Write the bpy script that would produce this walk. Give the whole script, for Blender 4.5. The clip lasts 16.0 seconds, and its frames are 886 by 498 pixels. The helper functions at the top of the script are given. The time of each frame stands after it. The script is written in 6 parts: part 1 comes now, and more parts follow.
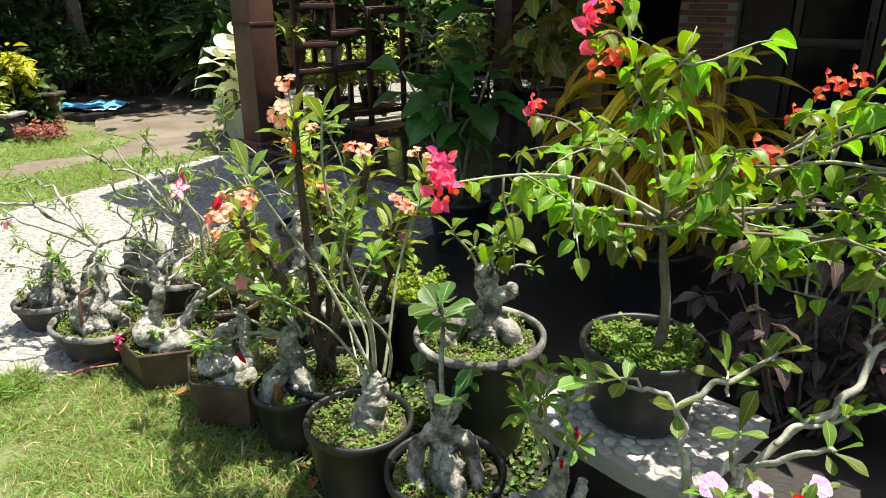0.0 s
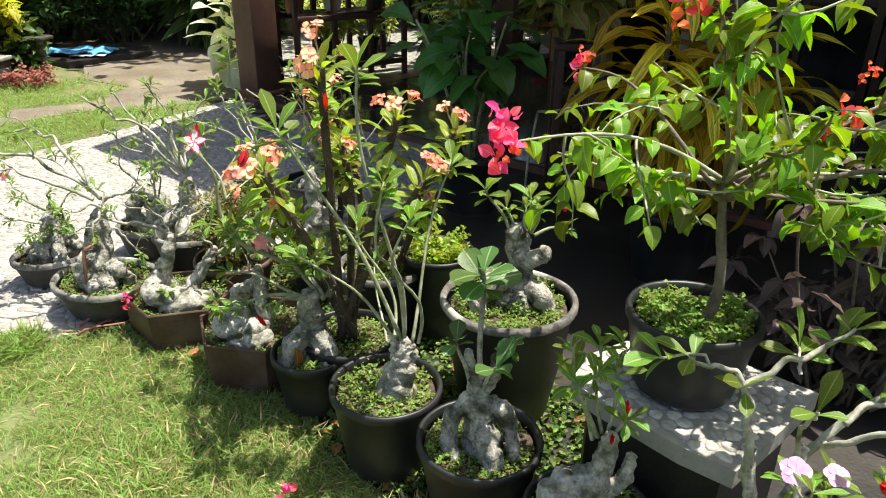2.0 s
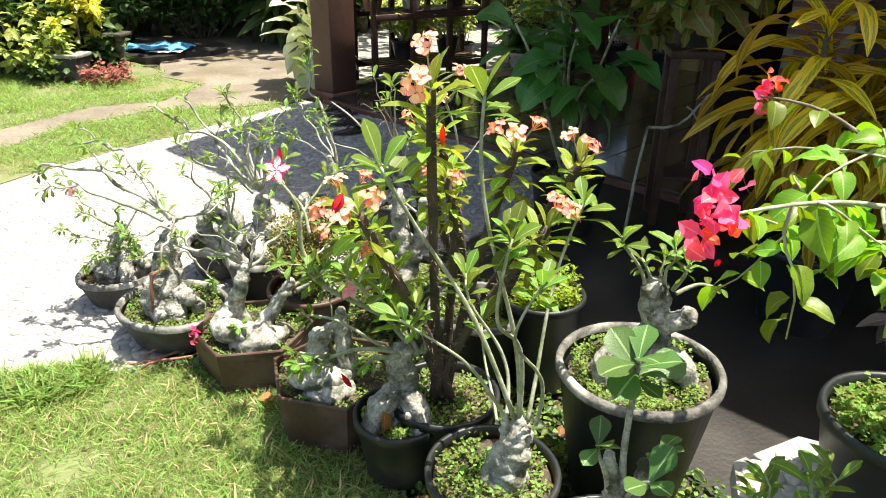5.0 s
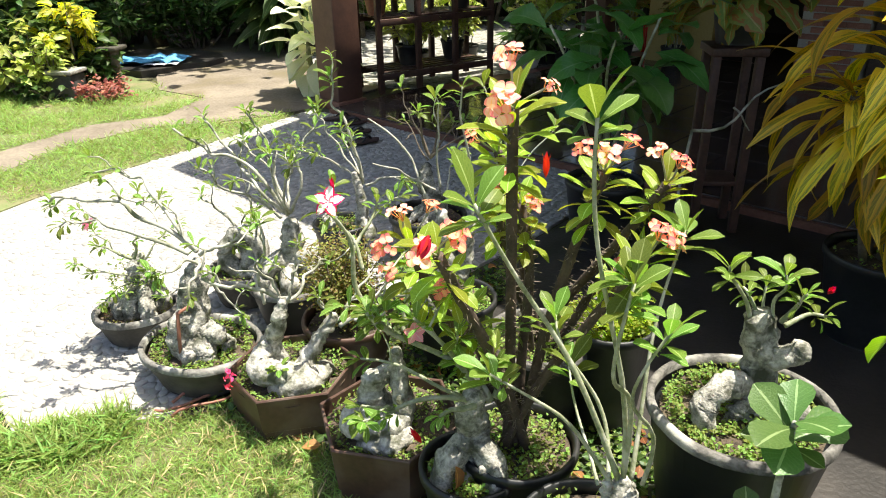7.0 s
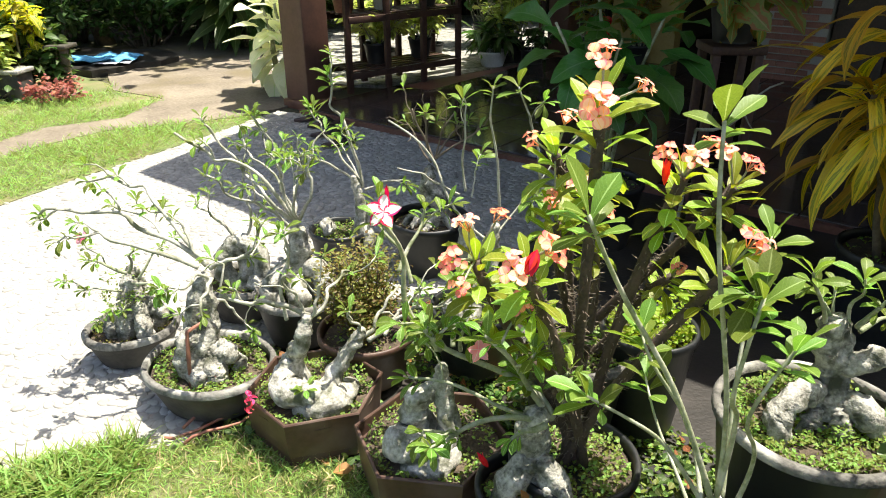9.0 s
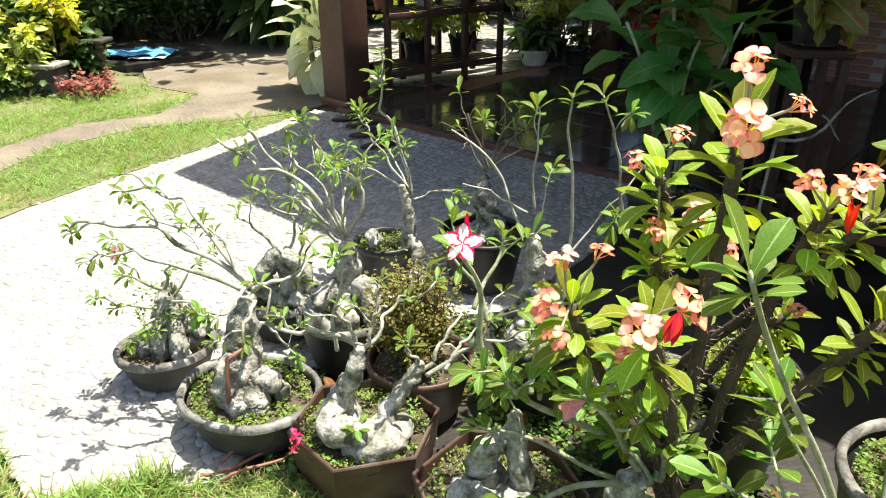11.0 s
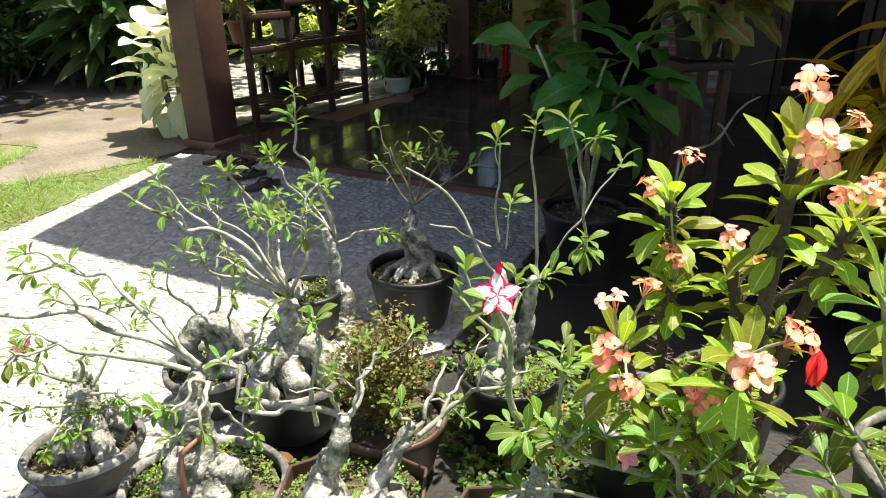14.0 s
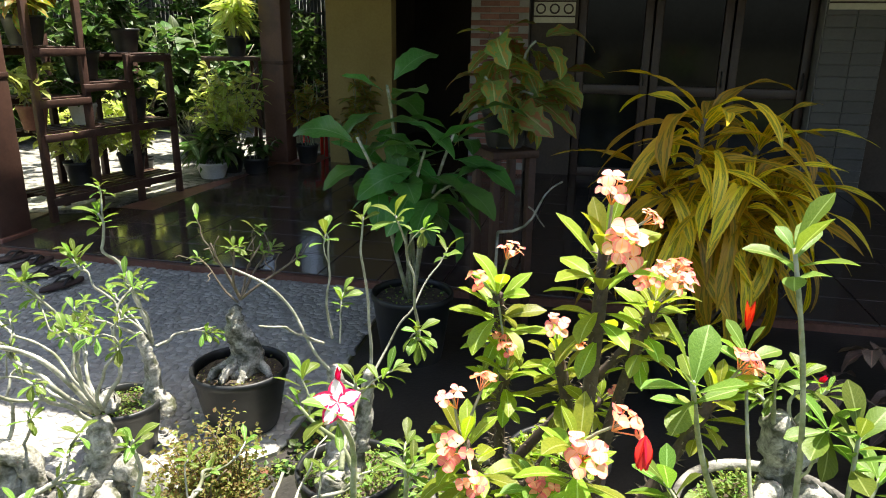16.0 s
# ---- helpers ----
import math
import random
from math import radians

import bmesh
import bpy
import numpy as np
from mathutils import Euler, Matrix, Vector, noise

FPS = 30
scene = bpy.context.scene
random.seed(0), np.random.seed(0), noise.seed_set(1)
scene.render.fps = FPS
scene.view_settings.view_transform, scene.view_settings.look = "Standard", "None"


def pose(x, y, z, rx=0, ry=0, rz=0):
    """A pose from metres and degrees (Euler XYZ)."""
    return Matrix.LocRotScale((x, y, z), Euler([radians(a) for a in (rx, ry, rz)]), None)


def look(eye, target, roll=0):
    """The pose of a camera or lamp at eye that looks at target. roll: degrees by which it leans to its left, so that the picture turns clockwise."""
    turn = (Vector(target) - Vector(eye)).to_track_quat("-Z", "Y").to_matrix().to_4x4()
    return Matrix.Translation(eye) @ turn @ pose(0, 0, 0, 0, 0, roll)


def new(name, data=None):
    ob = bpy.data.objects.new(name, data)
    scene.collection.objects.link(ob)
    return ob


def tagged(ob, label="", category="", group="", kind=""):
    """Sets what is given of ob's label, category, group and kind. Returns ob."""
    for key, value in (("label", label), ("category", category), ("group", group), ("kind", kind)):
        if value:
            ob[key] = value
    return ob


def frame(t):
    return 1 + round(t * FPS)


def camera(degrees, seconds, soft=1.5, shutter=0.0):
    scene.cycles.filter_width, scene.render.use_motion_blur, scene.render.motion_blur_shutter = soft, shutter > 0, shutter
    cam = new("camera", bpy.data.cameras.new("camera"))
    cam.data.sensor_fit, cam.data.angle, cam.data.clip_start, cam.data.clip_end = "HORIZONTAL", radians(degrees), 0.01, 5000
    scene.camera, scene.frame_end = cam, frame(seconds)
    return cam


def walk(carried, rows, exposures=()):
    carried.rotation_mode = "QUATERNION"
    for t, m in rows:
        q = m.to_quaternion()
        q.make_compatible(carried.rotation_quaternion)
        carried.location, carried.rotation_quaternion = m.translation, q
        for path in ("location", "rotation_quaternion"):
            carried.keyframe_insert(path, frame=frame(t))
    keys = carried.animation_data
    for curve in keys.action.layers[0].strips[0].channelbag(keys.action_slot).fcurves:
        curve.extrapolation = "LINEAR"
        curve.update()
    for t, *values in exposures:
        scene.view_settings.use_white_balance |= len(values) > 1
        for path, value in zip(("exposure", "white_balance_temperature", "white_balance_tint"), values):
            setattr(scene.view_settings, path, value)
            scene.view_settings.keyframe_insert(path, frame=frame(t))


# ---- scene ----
cam = camera(65.0, 16.0, soft=1.0)
PATH = [
    (0, (0.158, 0.165, 1.502), (0.061, 2.035, 0.798), -0.2),
    (0.5, (0.101, 0.198, 1.501), (0.04, 2.066, 0.791), 0.2),
    (1, (0.064, 0.224, 1.493), (0.022, 2.08, 0.749), 0.2),
    (1.5, (0.037, 0.241, 1.489), (-0.002, 2.085, 0.716), 0.6),
    (2, (0.021, 0.262, 1.481), (-0.038, 2.084, 0.658), 1.0),
    (2.5, (-0.006, 0.309, 1.473), (-0.157, 2.117, 0.632), 0.7),
    (3, (-0.03, 0.378, 1.466), (-0.25, 2.184, 0.637), -0.1),
    (3.5, (-0.07, 0.451, 1.472), (-0.286, 2.258, 0.643), 0.2),
    (4, (-0.1, 0.511, 1.473), (-0.331, 2.317, 0.644), 0.4),
    (4.2, (-0.115, 0.533, 1.476), (-0.334, 2.338, 0.643), 0.6),
    (6.3, (-0.261, 0.757, 1.466), (-0.522, 2.554, 0.628), 0.8),
    (6.5, (-0.292, 0.769, 1.465), (-0.549, 2.574, 0.644), 0.3),
    (7, (-0.375, 0.822, 1.467), (-0.586, 2.626, 0.632), -1.0),
    (7.5, (-0.473, 0.861, 1.464), (-0.639, 2.668, 0.624), -1.4),
    (8, (-0.547, 0.88, 1.463), (-0.657, 2.699, 0.639), -1.0),
    (8.5, (-0.614, 0.893, 1.456), (-0.684, 2.716, 0.636), -1.1),
    (9, (-0.646, 0.912, 1.451), (-0.704, 2.726, 0.611), -0.2),
    (9.5, (-0.675, 0.947, 1.437), (-0.741, 2.746, 0.567), 0.7),
    (10, (-0.7, 1.007, 1.43), (-0.819, 2.801, 0.554), 0.2),
    (10.2, (-0.718, 1.034, 1.434), (-0.865, 2.827, 0.561), -0.5),
    (12.3, (-0.866, 1.253, 1.425), (-0.915, 3.079, 0.61), 0.9),
    (12.5, (-0.89, 1.262, 1.426), (-0.909, 3.087, 0.608), 0.4),
    (13, (-0.958, 1.279, 1.423), (-0.912, 3.099, 0.594), -0.4),
    (13.5, (-1.028, 1.292, 1.424), (-0.875, 3.108, 0.601), -0.9),
    (14, (-1.077, 1.293, 1.427), (-0.791, 3.109, 0.639), -1.1),
    (14.5, (-1.097, 1.299, 1.428), (-0.67, 3.101, 0.672), -1.0),
    (15, (-1.1, 1.304, 1.449), (-0.477, 3.089, 0.795), 0.3),
    (15.5, (-1.095, 1.305, 1.459), (-0.39, 3.074, 0.847), 0.4),
    (16, (-1.087, 1.314, 1.466), (-0.304, 3.061, 0.887), 0.8),
]
EXPOSURES = [(0.0, 0.9), (2.2, 0.93), (3.0, 1.45), (4.0, 1.42), (6.5, 1.3), (10.0, 1.34), (12.5, 1.1), (14.5, 1.33), (15.2, 1.55), (16.0, 1.57)]
walk(cam, [(t, look(eye, target, roll)) for t, eye, target, roll in PATH], EXPOSURES)

# ---- light ----
SUN_EL, SUN_AZ = radians(75), radians(76)      # azimuth from +y towards +x
TO_SUN = Vector((math.sin(SUN_AZ) * math.cos(SUN_EL), math.cos(SUN_AZ) * math.cos(SUN_EL), math.sin(SUN_EL)))
world = bpy.data.worlds.new("sky")
scene.world = world
world.use_nodes = True
sky = world.node_tree.nodes.new("ShaderNodeTexSky")
sky.sky_type, sky.sun_disc, sky.sun_elevation, sky.sun_rotation = "NISHITA", False, SUN_EL, SUN_AZ
sky.dust_density, sky.ozone_density = 3.0, 0.6
world.node_tree.links.new(sky.outputs[0], world.node_tree.nodes["Background"].inputs[0])
world.node_tree.nodes["Background"].inputs[1].default_value = 0.09
sun = new("sun", bpy.data.lights.new("sun", "SUN"))
sun.data.energy, sun.data.angle, sun.data.color = 5.0, radians(0.55), (1.0, 0.94, 0.82)
sun.matrix_world = look(TO_SUN * 40, (0, 0, 0))

# ---- materials ----


def noise_mat(name, c1, c2, scale=8.0, rough=0.8, bump=0.2, fine=60.0, spots=None, spot_scale=3.0, metal=0.0, spec=0.5, rnd=0.0, coat=0.0, cracks=0.0):
    """Two colours mixed by coarse and fine noise, with optional darker stains, bump, and a shift of value from object to object."""
    m = bpy.data.materials.new(name)
    m.use_nodes = True
    n, l = m.node_tree.nodes, m.node_tree.links
    b = n["Principled BSDF"]
    tc = n.new("ShaderNodeTexCoord")
    a = n.new("ShaderNodeTexNoise")
    a.inputs["Scale"].default_value, a.inputs["Detail"].default_value = scale, 6
    f = n.new("ShaderNodeTexNoise")
    f.inputs["Scale"].default_value, f.inputs["Detail"].default_value = fine, 4
    l.new(tc.outputs["Object"], a.inputs["Vector"])
    l.new(tc.outputs["Object"], f.inputs["Vector"])
    avg = n.new("ShaderNodeMix")
    avg.inputs[0].default_value = 0.4
    l.new(a.outputs[0], avg.inputs[2])
    l.new(f.outputs[0], avg.inputs[3])
    ramp = n.new("ShaderNodeValToRGB")
    ramp.color_ramp.elements[0].position, ramp.color_ramp.elements[1].position = 0.36, 0.64
    ramp.color_ramp.elements[0].color, ramp.color_ramp.elements[1].color = (*c1, 1), (*c2, 1)
    l.new(avg.outputs[0], ramp.inputs[0])
    col = ramp.outputs[0]
    if spots:
        s = n.new("ShaderNodeTexNoise")
        s.inputs["Scale"].default_value, s.inputs["Detail"].default_value = spot_scale, 8
        l.new(tc.outputs["Object"], s.inputs["Vector"])
        r2 = n.new("ShaderNodeValToRGB")
        r2.color_ramp.elements[0].position, r2.color_ramp.elements[1].position = 0.5, 0.66
        l.new(s.outputs[0], r2.inputs[0])
        mx = n.new("ShaderNodeMix")
        mx.data_type = "RGBA"
        l.new(r2.outputs[0], mx.inputs[0])
        l.new(col, mx.inputs[6])
        mx.inputs[7].default_value = (*spots, 1)
        col = mx.outputs[2]
    if rnd:
        oi, hs, mr = n.new("ShaderNodeObjectInfo"), n.new("ShaderNodeHueSaturation"), n.new("ShaderNodeMapRange")
        mr.inputs[3].default_value, mr.inputs[4].default_value = 1 - rnd, 1 + rnd
        geo, both, fr = n.new("ShaderNodeNewGeometry"), n.new("ShaderNodeMath"), n.new("ShaderNodeMath")
        both.operation, fr.operation = "ADD", "FRACT"
        l.new(oi.outputs["Random"], both.inputs[0])
        l.new(geo.outputs["Random Per Island"], both.inputs[1])
        l.new(both.outputs[0], fr.inputs[0])
        l.new(fr.outputs[0], mr.inputs[0])
        l.new(mr.outputs[0], hs.inputs["Value"])
        l.new(col, hs.inputs["Color"])
        col = hs.outputs[0]
    height = avg.outputs[0]
    if cracks:
        # wrinkles and lichen-dark cracks of old bark
        vo, cr, wob = n.new("ShaderNodeTexNoise"), n.new("ShaderNodeValToRGB"), n.new("ShaderNodeMix")
        vo.noise_type = "RIDGED_MULTIFRACTAL"
        vo.inputs["Scale"].default_value, vo.inputs["Detail"].default_value = cracks, 4
        l.new(tc.outputs["Object"], vo.inputs["Vector"])
        cr.color_ramp.elements[0].position, cr.color_ramp.elements[1].position = 0.5, 0.95
        cr.color_ramp.elements[0].color, cr.color_ramp.elements[1].color = (1, 1, 1, 1), (0.34, 0.34, 0.29, 1)
        l.new(vo.outputs[0], cr.inputs[0])
        wob.data_type, wob.blend_type = "RGBA", "MULTIPLY"
        wob.inputs[0].default_value = 1.0
        l.new(col, wob.inputs[6])
        l.new(cr.outputs[0], wob.inputs[7])
        col = wob.outputs[2]
        sm = n.new("ShaderNodeMath")
        sm.operation = "ADD"
        l.new(avg.outputs[0], sm.inputs[0])
        l.new(cr.outputs[0], sm.inputs[1])
        height = sm.outputs[0]
    l.new(col, b.inputs["Base Color"])
    b.inputs["Roughness"].default_value, b.inputs["Metallic"].default_value = rough, metal
    b.inputs["Specular IOR Level"].default_value, b.inputs["Coat Weight"].default_value = spec, coat
    if bump:
        bp = n.new("ShaderNodeBump")
        bp.inputs["Strength"].default_value, bp.inputs["Distance"].default_value = bump, 0.01
        l.new(height, bp.inputs["Height"])
        l.new(bp.outputs[0], b.inputs["Normal"])
    return m


def leaf_mat(name, dark, light, rib, edge=None, trans=0.45, rough=0.4, rib_w=0.07, veins=0.0, hue=0.02, val=0.3, blotch=None, bl_scale=4.0):
    """A leaf by its UV (u across, v along): blade, pale midrib, side veins, a margin colour, light that passes through."""
    m = bpy.data.materials.new(name)
    m.use_nodes = True
    n, l = m.node_tree.nodes, m.node_tree.links
    b, out = n["Principled BSDF"], n["Material Output"]
    uv, sep = n.new("ShaderNodeUVMap"), n.new("ShaderNodeSeparateXYZ")
    uv.uv_map = "leaf"
    l.new(uv.outputs[0], sep.inputs[0])
    tc, nz = n.new("ShaderNodeTexCoord"), n.new("ShaderNodeTexNoise")
    nz.inputs["Scale"].default_value, nz.inputs["Detail"].default_value = 30.0, 3
    l.new(tc.outputs["Object"], nz.inputs["Vector"])

    def math_(op, a, c=0.0):
        k = n.new("ShaderNodeMath")
        k.operation = op
        for i, v in ((0, a), (1, c)):
            if hasattr(v, "links"):
                l.new(v, k.inputs[i])
            else:
                k.inputs[i].default_value = v
        return k.outputs[0]

    def mix(fac, a, c):
        k = n.new("ShaderNodeMix")
        k.data_type = "RGBA"
        for i, v in ((0, fac), (6, a), (7, c)):
            if hasattr(v, "links"):
                l.new(v, k.inputs[i])
            else:
                k.inputs[i].default_value = (*v, 1) if i else v
        return k.outputs[2]

    col = mix(nz.outputs[0], dark, light)
    off = math_("ABSOLUTE", math_("SUBTRACT", sep.outputs[0], 0.5))
    if blotch:
        bn = n.new("ShaderNodeTexNoise")
        bn.inputs["Scale"].default_value = bl_scale
        l.new(uv.outputs[0], bn.inputs["Vector"])
        col = mix(math_("MULTIPLY", math_("GREATER_THAN", bn.outputs[0], 0.52), 0.85), col, blotch)
    if edge:
        col = mix(math_("GREATER_THAN", off, 0.34), col, edge)
    if veins:
        w = math_("SINE", math_("ADD", math_("MULTIPLY", sep.outputs[1], 62.0), math_("MULTIPLY", off, -34.0)))
        col = mix(math_("MULTIPLY", math_("GREATER_THAN", w, 0.82), veins), col, rib)
    col = mix(math_("LESS_THAN", off, rib_w * 0.5), col, rib)
    oi, isl = n.new("ShaderNodeObjectInfo"), n.new("ShaderNodeNewGeometry")
    rv = math_("FRACT", math_("ADD", oi.outputs["Random"], isl.outputs["Random Per Island"]))
    hs = n.new("ShaderNodeHueSaturation")
    l.new(math_("ADD", math_("MULTIPLY", rv, 2 * hue), 0.5 - hue), hs.inputs["Hue"])
    l.new(math_("ADD", math_("MULTIPLY", rv, 2 * val), 1.0 - val), hs.inputs["Value"])
    l.new(col, hs.inputs["Color"])
    l.new(hs.outputs[0], b.inputs["Base Color"])
    b.inputs["Roughness"].default_value, b.inputs["Specular IOR Level"].default_value = rough, 0.3
    bp = n.new("ShaderNodeBump")
    bp.inputs["Strength"].default_value, bp.inputs["Distance"].default_value = 0.25, 0.004
    l.new(math_("ADD", nz.outputs[0], math_("MULTIPLY", off, 1.5)), bp.inputs["Height"])
    l.new(bp.outputs[0], b.inputs["Normal"])
    tr, mx = n.new("ShaderNodeBsdfTranslucent"), n.new("ShaderNodeMixShader")
    sat = n.new("ShaderNodeHueSaturation")
    sat.inputs["Saturation"].default_value, sat.inputs["Value"].default_value = 1.1, 1.8
    l.new(hs.outputs[0], sat.inputs["Color"])
    l.new(sat.outputs[0], tr.inputs[0])
    mx.inputs[0].default_value = trans
    l.new(b.outputs[0], mx.inputs[1])
    l.new(tr.outputs[0], mx.inputs[2])
    l.new(mx.outputs[0], out.inputs[0])
    return m


BARK = noise_mat("grey_succulent_bark", (0.13, 0.125, 0.095), (0.58, 0.56, 0.50), 26, 0.62, 0.9, 110, (0.075, 0.08, 0.042), 20, cracks=38)
BARK_OLD = noise_mat("weathered_root_bark", (0.085, 0.083, 0.062), (0.54, 0.52, 0.46), 30, 0.75, 1.0, 130, (0.045, 0.048, 0.028), 17, cracks=50)
TWIG = noise_mat("pale_twig_bark", (0.26, 0.255, 0.20), (0.50, 0.49, 0.42), 22, 0.7, 0.4, 120, (0.13, 0.14, 0.075), 14)
STEM_GREEN = noise_mat("green_grey_stem", (0.15, 0.18, 0.085), (0.36, 0.37, 0.25), 22, 0.6, 0.4, 110, (0.42, 0.42, 0.34), 26)
THORNY = noise_mat("thorny_dark_stem", (0.04, 0.028, 0.02), (0.10, 0.07, 0.05), 20, 0.8, 0.6, 120)
WOODY = noise_mat("woody_brown_bark", (0.09, 0.07, 0.05), (0.22, 0.18, 0.13), 16, 0.85, 0.8, 80)
BLACK_POT = noise_mat("black_plastic", (0.011, 0.0125, 0.0135), (0.022, 0.0235, 0.0245), 5, 0.45, 0.08, 60, (0.042, 0.039, 0.034), 4)
GREY_POT = noise_mat("weathered_dark_clay", (0.022, 0.021, 0.019), (0.05, 0.046, 0.041), 9, 0.7, 0.3, 70, (0.085, 0.08, 0.068), 6)
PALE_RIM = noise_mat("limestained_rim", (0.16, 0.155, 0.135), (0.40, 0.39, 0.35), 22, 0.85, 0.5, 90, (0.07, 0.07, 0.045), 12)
BROWN_POT = noise_mat("dark_brown_glaze", (0.050, 0.026, 0.018), (0.095, 0.050, 0.034), 6, 0.5, 0.1, 60, (0.13, 0.09, 0.07), 5)
TERRACOTTA = noise_mat("terracotta_plastic", (0.22, 0.09, 0.06), (0.34, 0.15, 0.10), 6, 0.6, 0.1, 50)
WHITE_POT = noise_mat("white_glazed_pot", (0.55, 0.55, 0.52), (0.72, 0.72, 0.70), 6, 0.4, 0.05, 50)
RIM = noise_mat("flaky_limestained_rim", (0.05, 0.048, 0.042), (0.19, 0.18, 0.16), 26, 0.85, 0.6, 100, (0.40, 0.39, 0.35), 9)
SOIL = noise_mat("potting_soil", (0.025, 0.018, 0.012), (0.12, 0.09, 0.06), 30, 0.95, 1.0, 160)
# base colour lowered to include the shade of foliage and roof
CONCRETE = noise_mat("shade_darkened_concrete", (0.013, 0.012, 0.0105), (0.030, 0.0265, 0.023), 3.5, 0.48, 0.5, 60, (0.046, 0.040, 0.034), 2.2)
PEBBLE = noise_mat("pale_river_pebble", (0.30, 0.287, 0.258), (0.39, 0.375, 0.34), 9, 0.6, 0.2, 90, rnd=0.24)
PEBBLE_FAR = noise_mat("pale_pebble_field", (0.30, 0.287, 0.258), (0.39, 0.375, 0.34), 9, 0.6, 0.2, 90, rnd=0.24)
STONE_DISC = noise_mat("flat_river_stone", (0.32, 0.30, 0.26), (0.60, 0.58, 0.53), 7, 0.7, 0.25, 80, rnd=0.3)
MORTAR = noise_mat("grey_mortar", (0.29, 0.278, 0.25), (0.37, 0.355, 0.32), 12, 0.9, 0.4, 90)
EARTH = noise_mat("dry_earth_path", (0.11, 0.09, 0.066), (0.235, 0.20, 0.15), 1.9, 0.95, 0.6, 40, (0.14, 0.115, 0.065), 1.4)
TURF = noise_mat("turf_soil", (0.085, 0.115, 0.035), (0.19, 0.21, 0.085), 2.4, 0.95, 0.6, 70, (0.20, 0.165, 0.09), 2.2)
GROUND = noise_mat("leaf_litter_ground", (0.035, 0.042, 0.018), (0.11, 0.10, 0.05), 0.8, 0.95, 0.6, 30)
TILE = noise_mat("polished_dark_tile", (0.045, 0.032, 0.027), (0.08, 0.06, 0.052), 4, 0.10, 0.02, 90, spec=0.6, rnd=0.12)
TILE_EDGE = noise_mat("red_brown_tile_edge", (0.13, 0.055, 0.035), (0.22, 0.10, 0.07), 8, 0.4, 0.1, 60)
POST_PAINT = noise_mat("brown_painted_column", (0.115, 0.058, 0.042), (0.165, 0.085, 0.062), 2.5, 0.5, 0.12, 45, (0.09, 0.05, 0.04), 3)
RACK_WOOD = noise_mat("dark_stained_rack_wood", (0.05, 0.024, 0.018), (0.10, 0.05, 0.036), 9, 0.55, 0.25, 60)
WALL_DARK = noise_mat("brown_house_wall", (0.05, 0.037, 0.028), (0.085, 0.063, 0.048), 2, 0.8, 0.15, 40)
WALL_YELLOW = noise_mat("ochre_wall", (0.30, 0.22, 0.07), (0.38, 0.29, 0.10), 2, 0.75, 0.1, 40)
BRICK = noise_mat("red_brick", (0.20, 0.085, 0.06), (0.33, 0.16, 0.12), 8, 0.9, 0.5, 70, rnd=0.2)
GREY_TILE = noise_mat("grey_wall_tile", (0.06, 0.057, 0.054), (0.105, 0.10, 0.093), 6, 0.45, 0.1, 60, rnd=0.15)
WOOD_DARK = noise_mat("dark_door_wood", (0.035, 0.02, 0.014), (0.07, 0.042, 0.03), 6, 0.4, 0.15, 50)
CEIL = noise_mat("porch_ceiling_boards", (0.07, 0.054, 0.042), (0.11, 0.085, 0.066), 3, 0.7, 0.1, 30)
ROOF = noise_mat("roof_tile", (0.16, 0.08, 0.06), (0.25, 0.13, 0.10), 3, 0.8, 0.3, 30)
CREAM = noise_mat("cream_pattern_tile", (0.55, 0.52, 0.40), (0.66, 0.63, 0.50), 8, 0.4, 0.05, 40)
RUBBER = noise_mat("brown_rubber_sole", (0.055, 0.032, 0.028), (0.09, 0.055, 0.048), 10, 0.7, 0.2, 80)
RUBBER_BLACK = noise_mat("black_rubber_strap", (0.012, 0.011, 0.011), (0.03, 0.027, 0.026), 10, 0.5, 0.1, 80)
TARP = noise_mat("faded_blue_tarp", (0.06, 0.26, 0.50), (0.14, 0.42, 0.66), 6, 0.5, 0.4, 40)
TARP_WHITE = noise_mat("white_tarp_edge", (0.55, 0.58, 0.60), (0.72, 0.74, 0.76), 6, 0.5, 0.4, 40)
FENCE = noise_mat("weathered_bamboo", (0.03, 0.028, 0.02), (0.07, 0.062, 0.045), 5, 0.8, 0.4, 40)
STRAW = leaf_mat("dry_straw", (0.38, 0.29, 0.14), (0.55, 0.45, 0.26), (0.5, 0.42, 0.25), trans=0.2, rough=0.8)
GRASS = leaf_mat("lawn_grass", (0.14, 0.225, 0.045), (0.30, 0.385, 0.11), (0.38, 0.44, 0.17), trans=0.4, rough=0.55, hue=0.04, val=0.45)
L_AD = leaf_mat("waxy_green_leaf", (0.085, 0.155, 0.022), (0.19, 0.275, 0.048), (0.32, 0.42, 0.14), trans=0.4, rough=0.38, veins=0.12, hue=0.03, val=0.38)
L_RD = leaf_mat("thick_dark_green_leaf", (0.05, 0.115, 0.028), (0.11, 0.19, 0.05), (0.24, 0.34, 0.14), trans=0.25, rough=0.32, veins=0.1, val=0.25)
L_EU = leaf_mat("lime_green_leaf", (0.14, 0.215, 0.022), (0.34, 0.40, 0.05), (0.42, 0.50, 0.16), trans=0.45, rough=0.36, hue=0.035, val=0.4)
L_BO = leaf_mat("bright_green_leaf", (0.085, 0.175, 0.014), (0.24, 0.35, 0.03), (0.30, 0.42, 0.10), trans=0.42, rough=0.4, veins=0.2, hue=0.035, val=0.5)
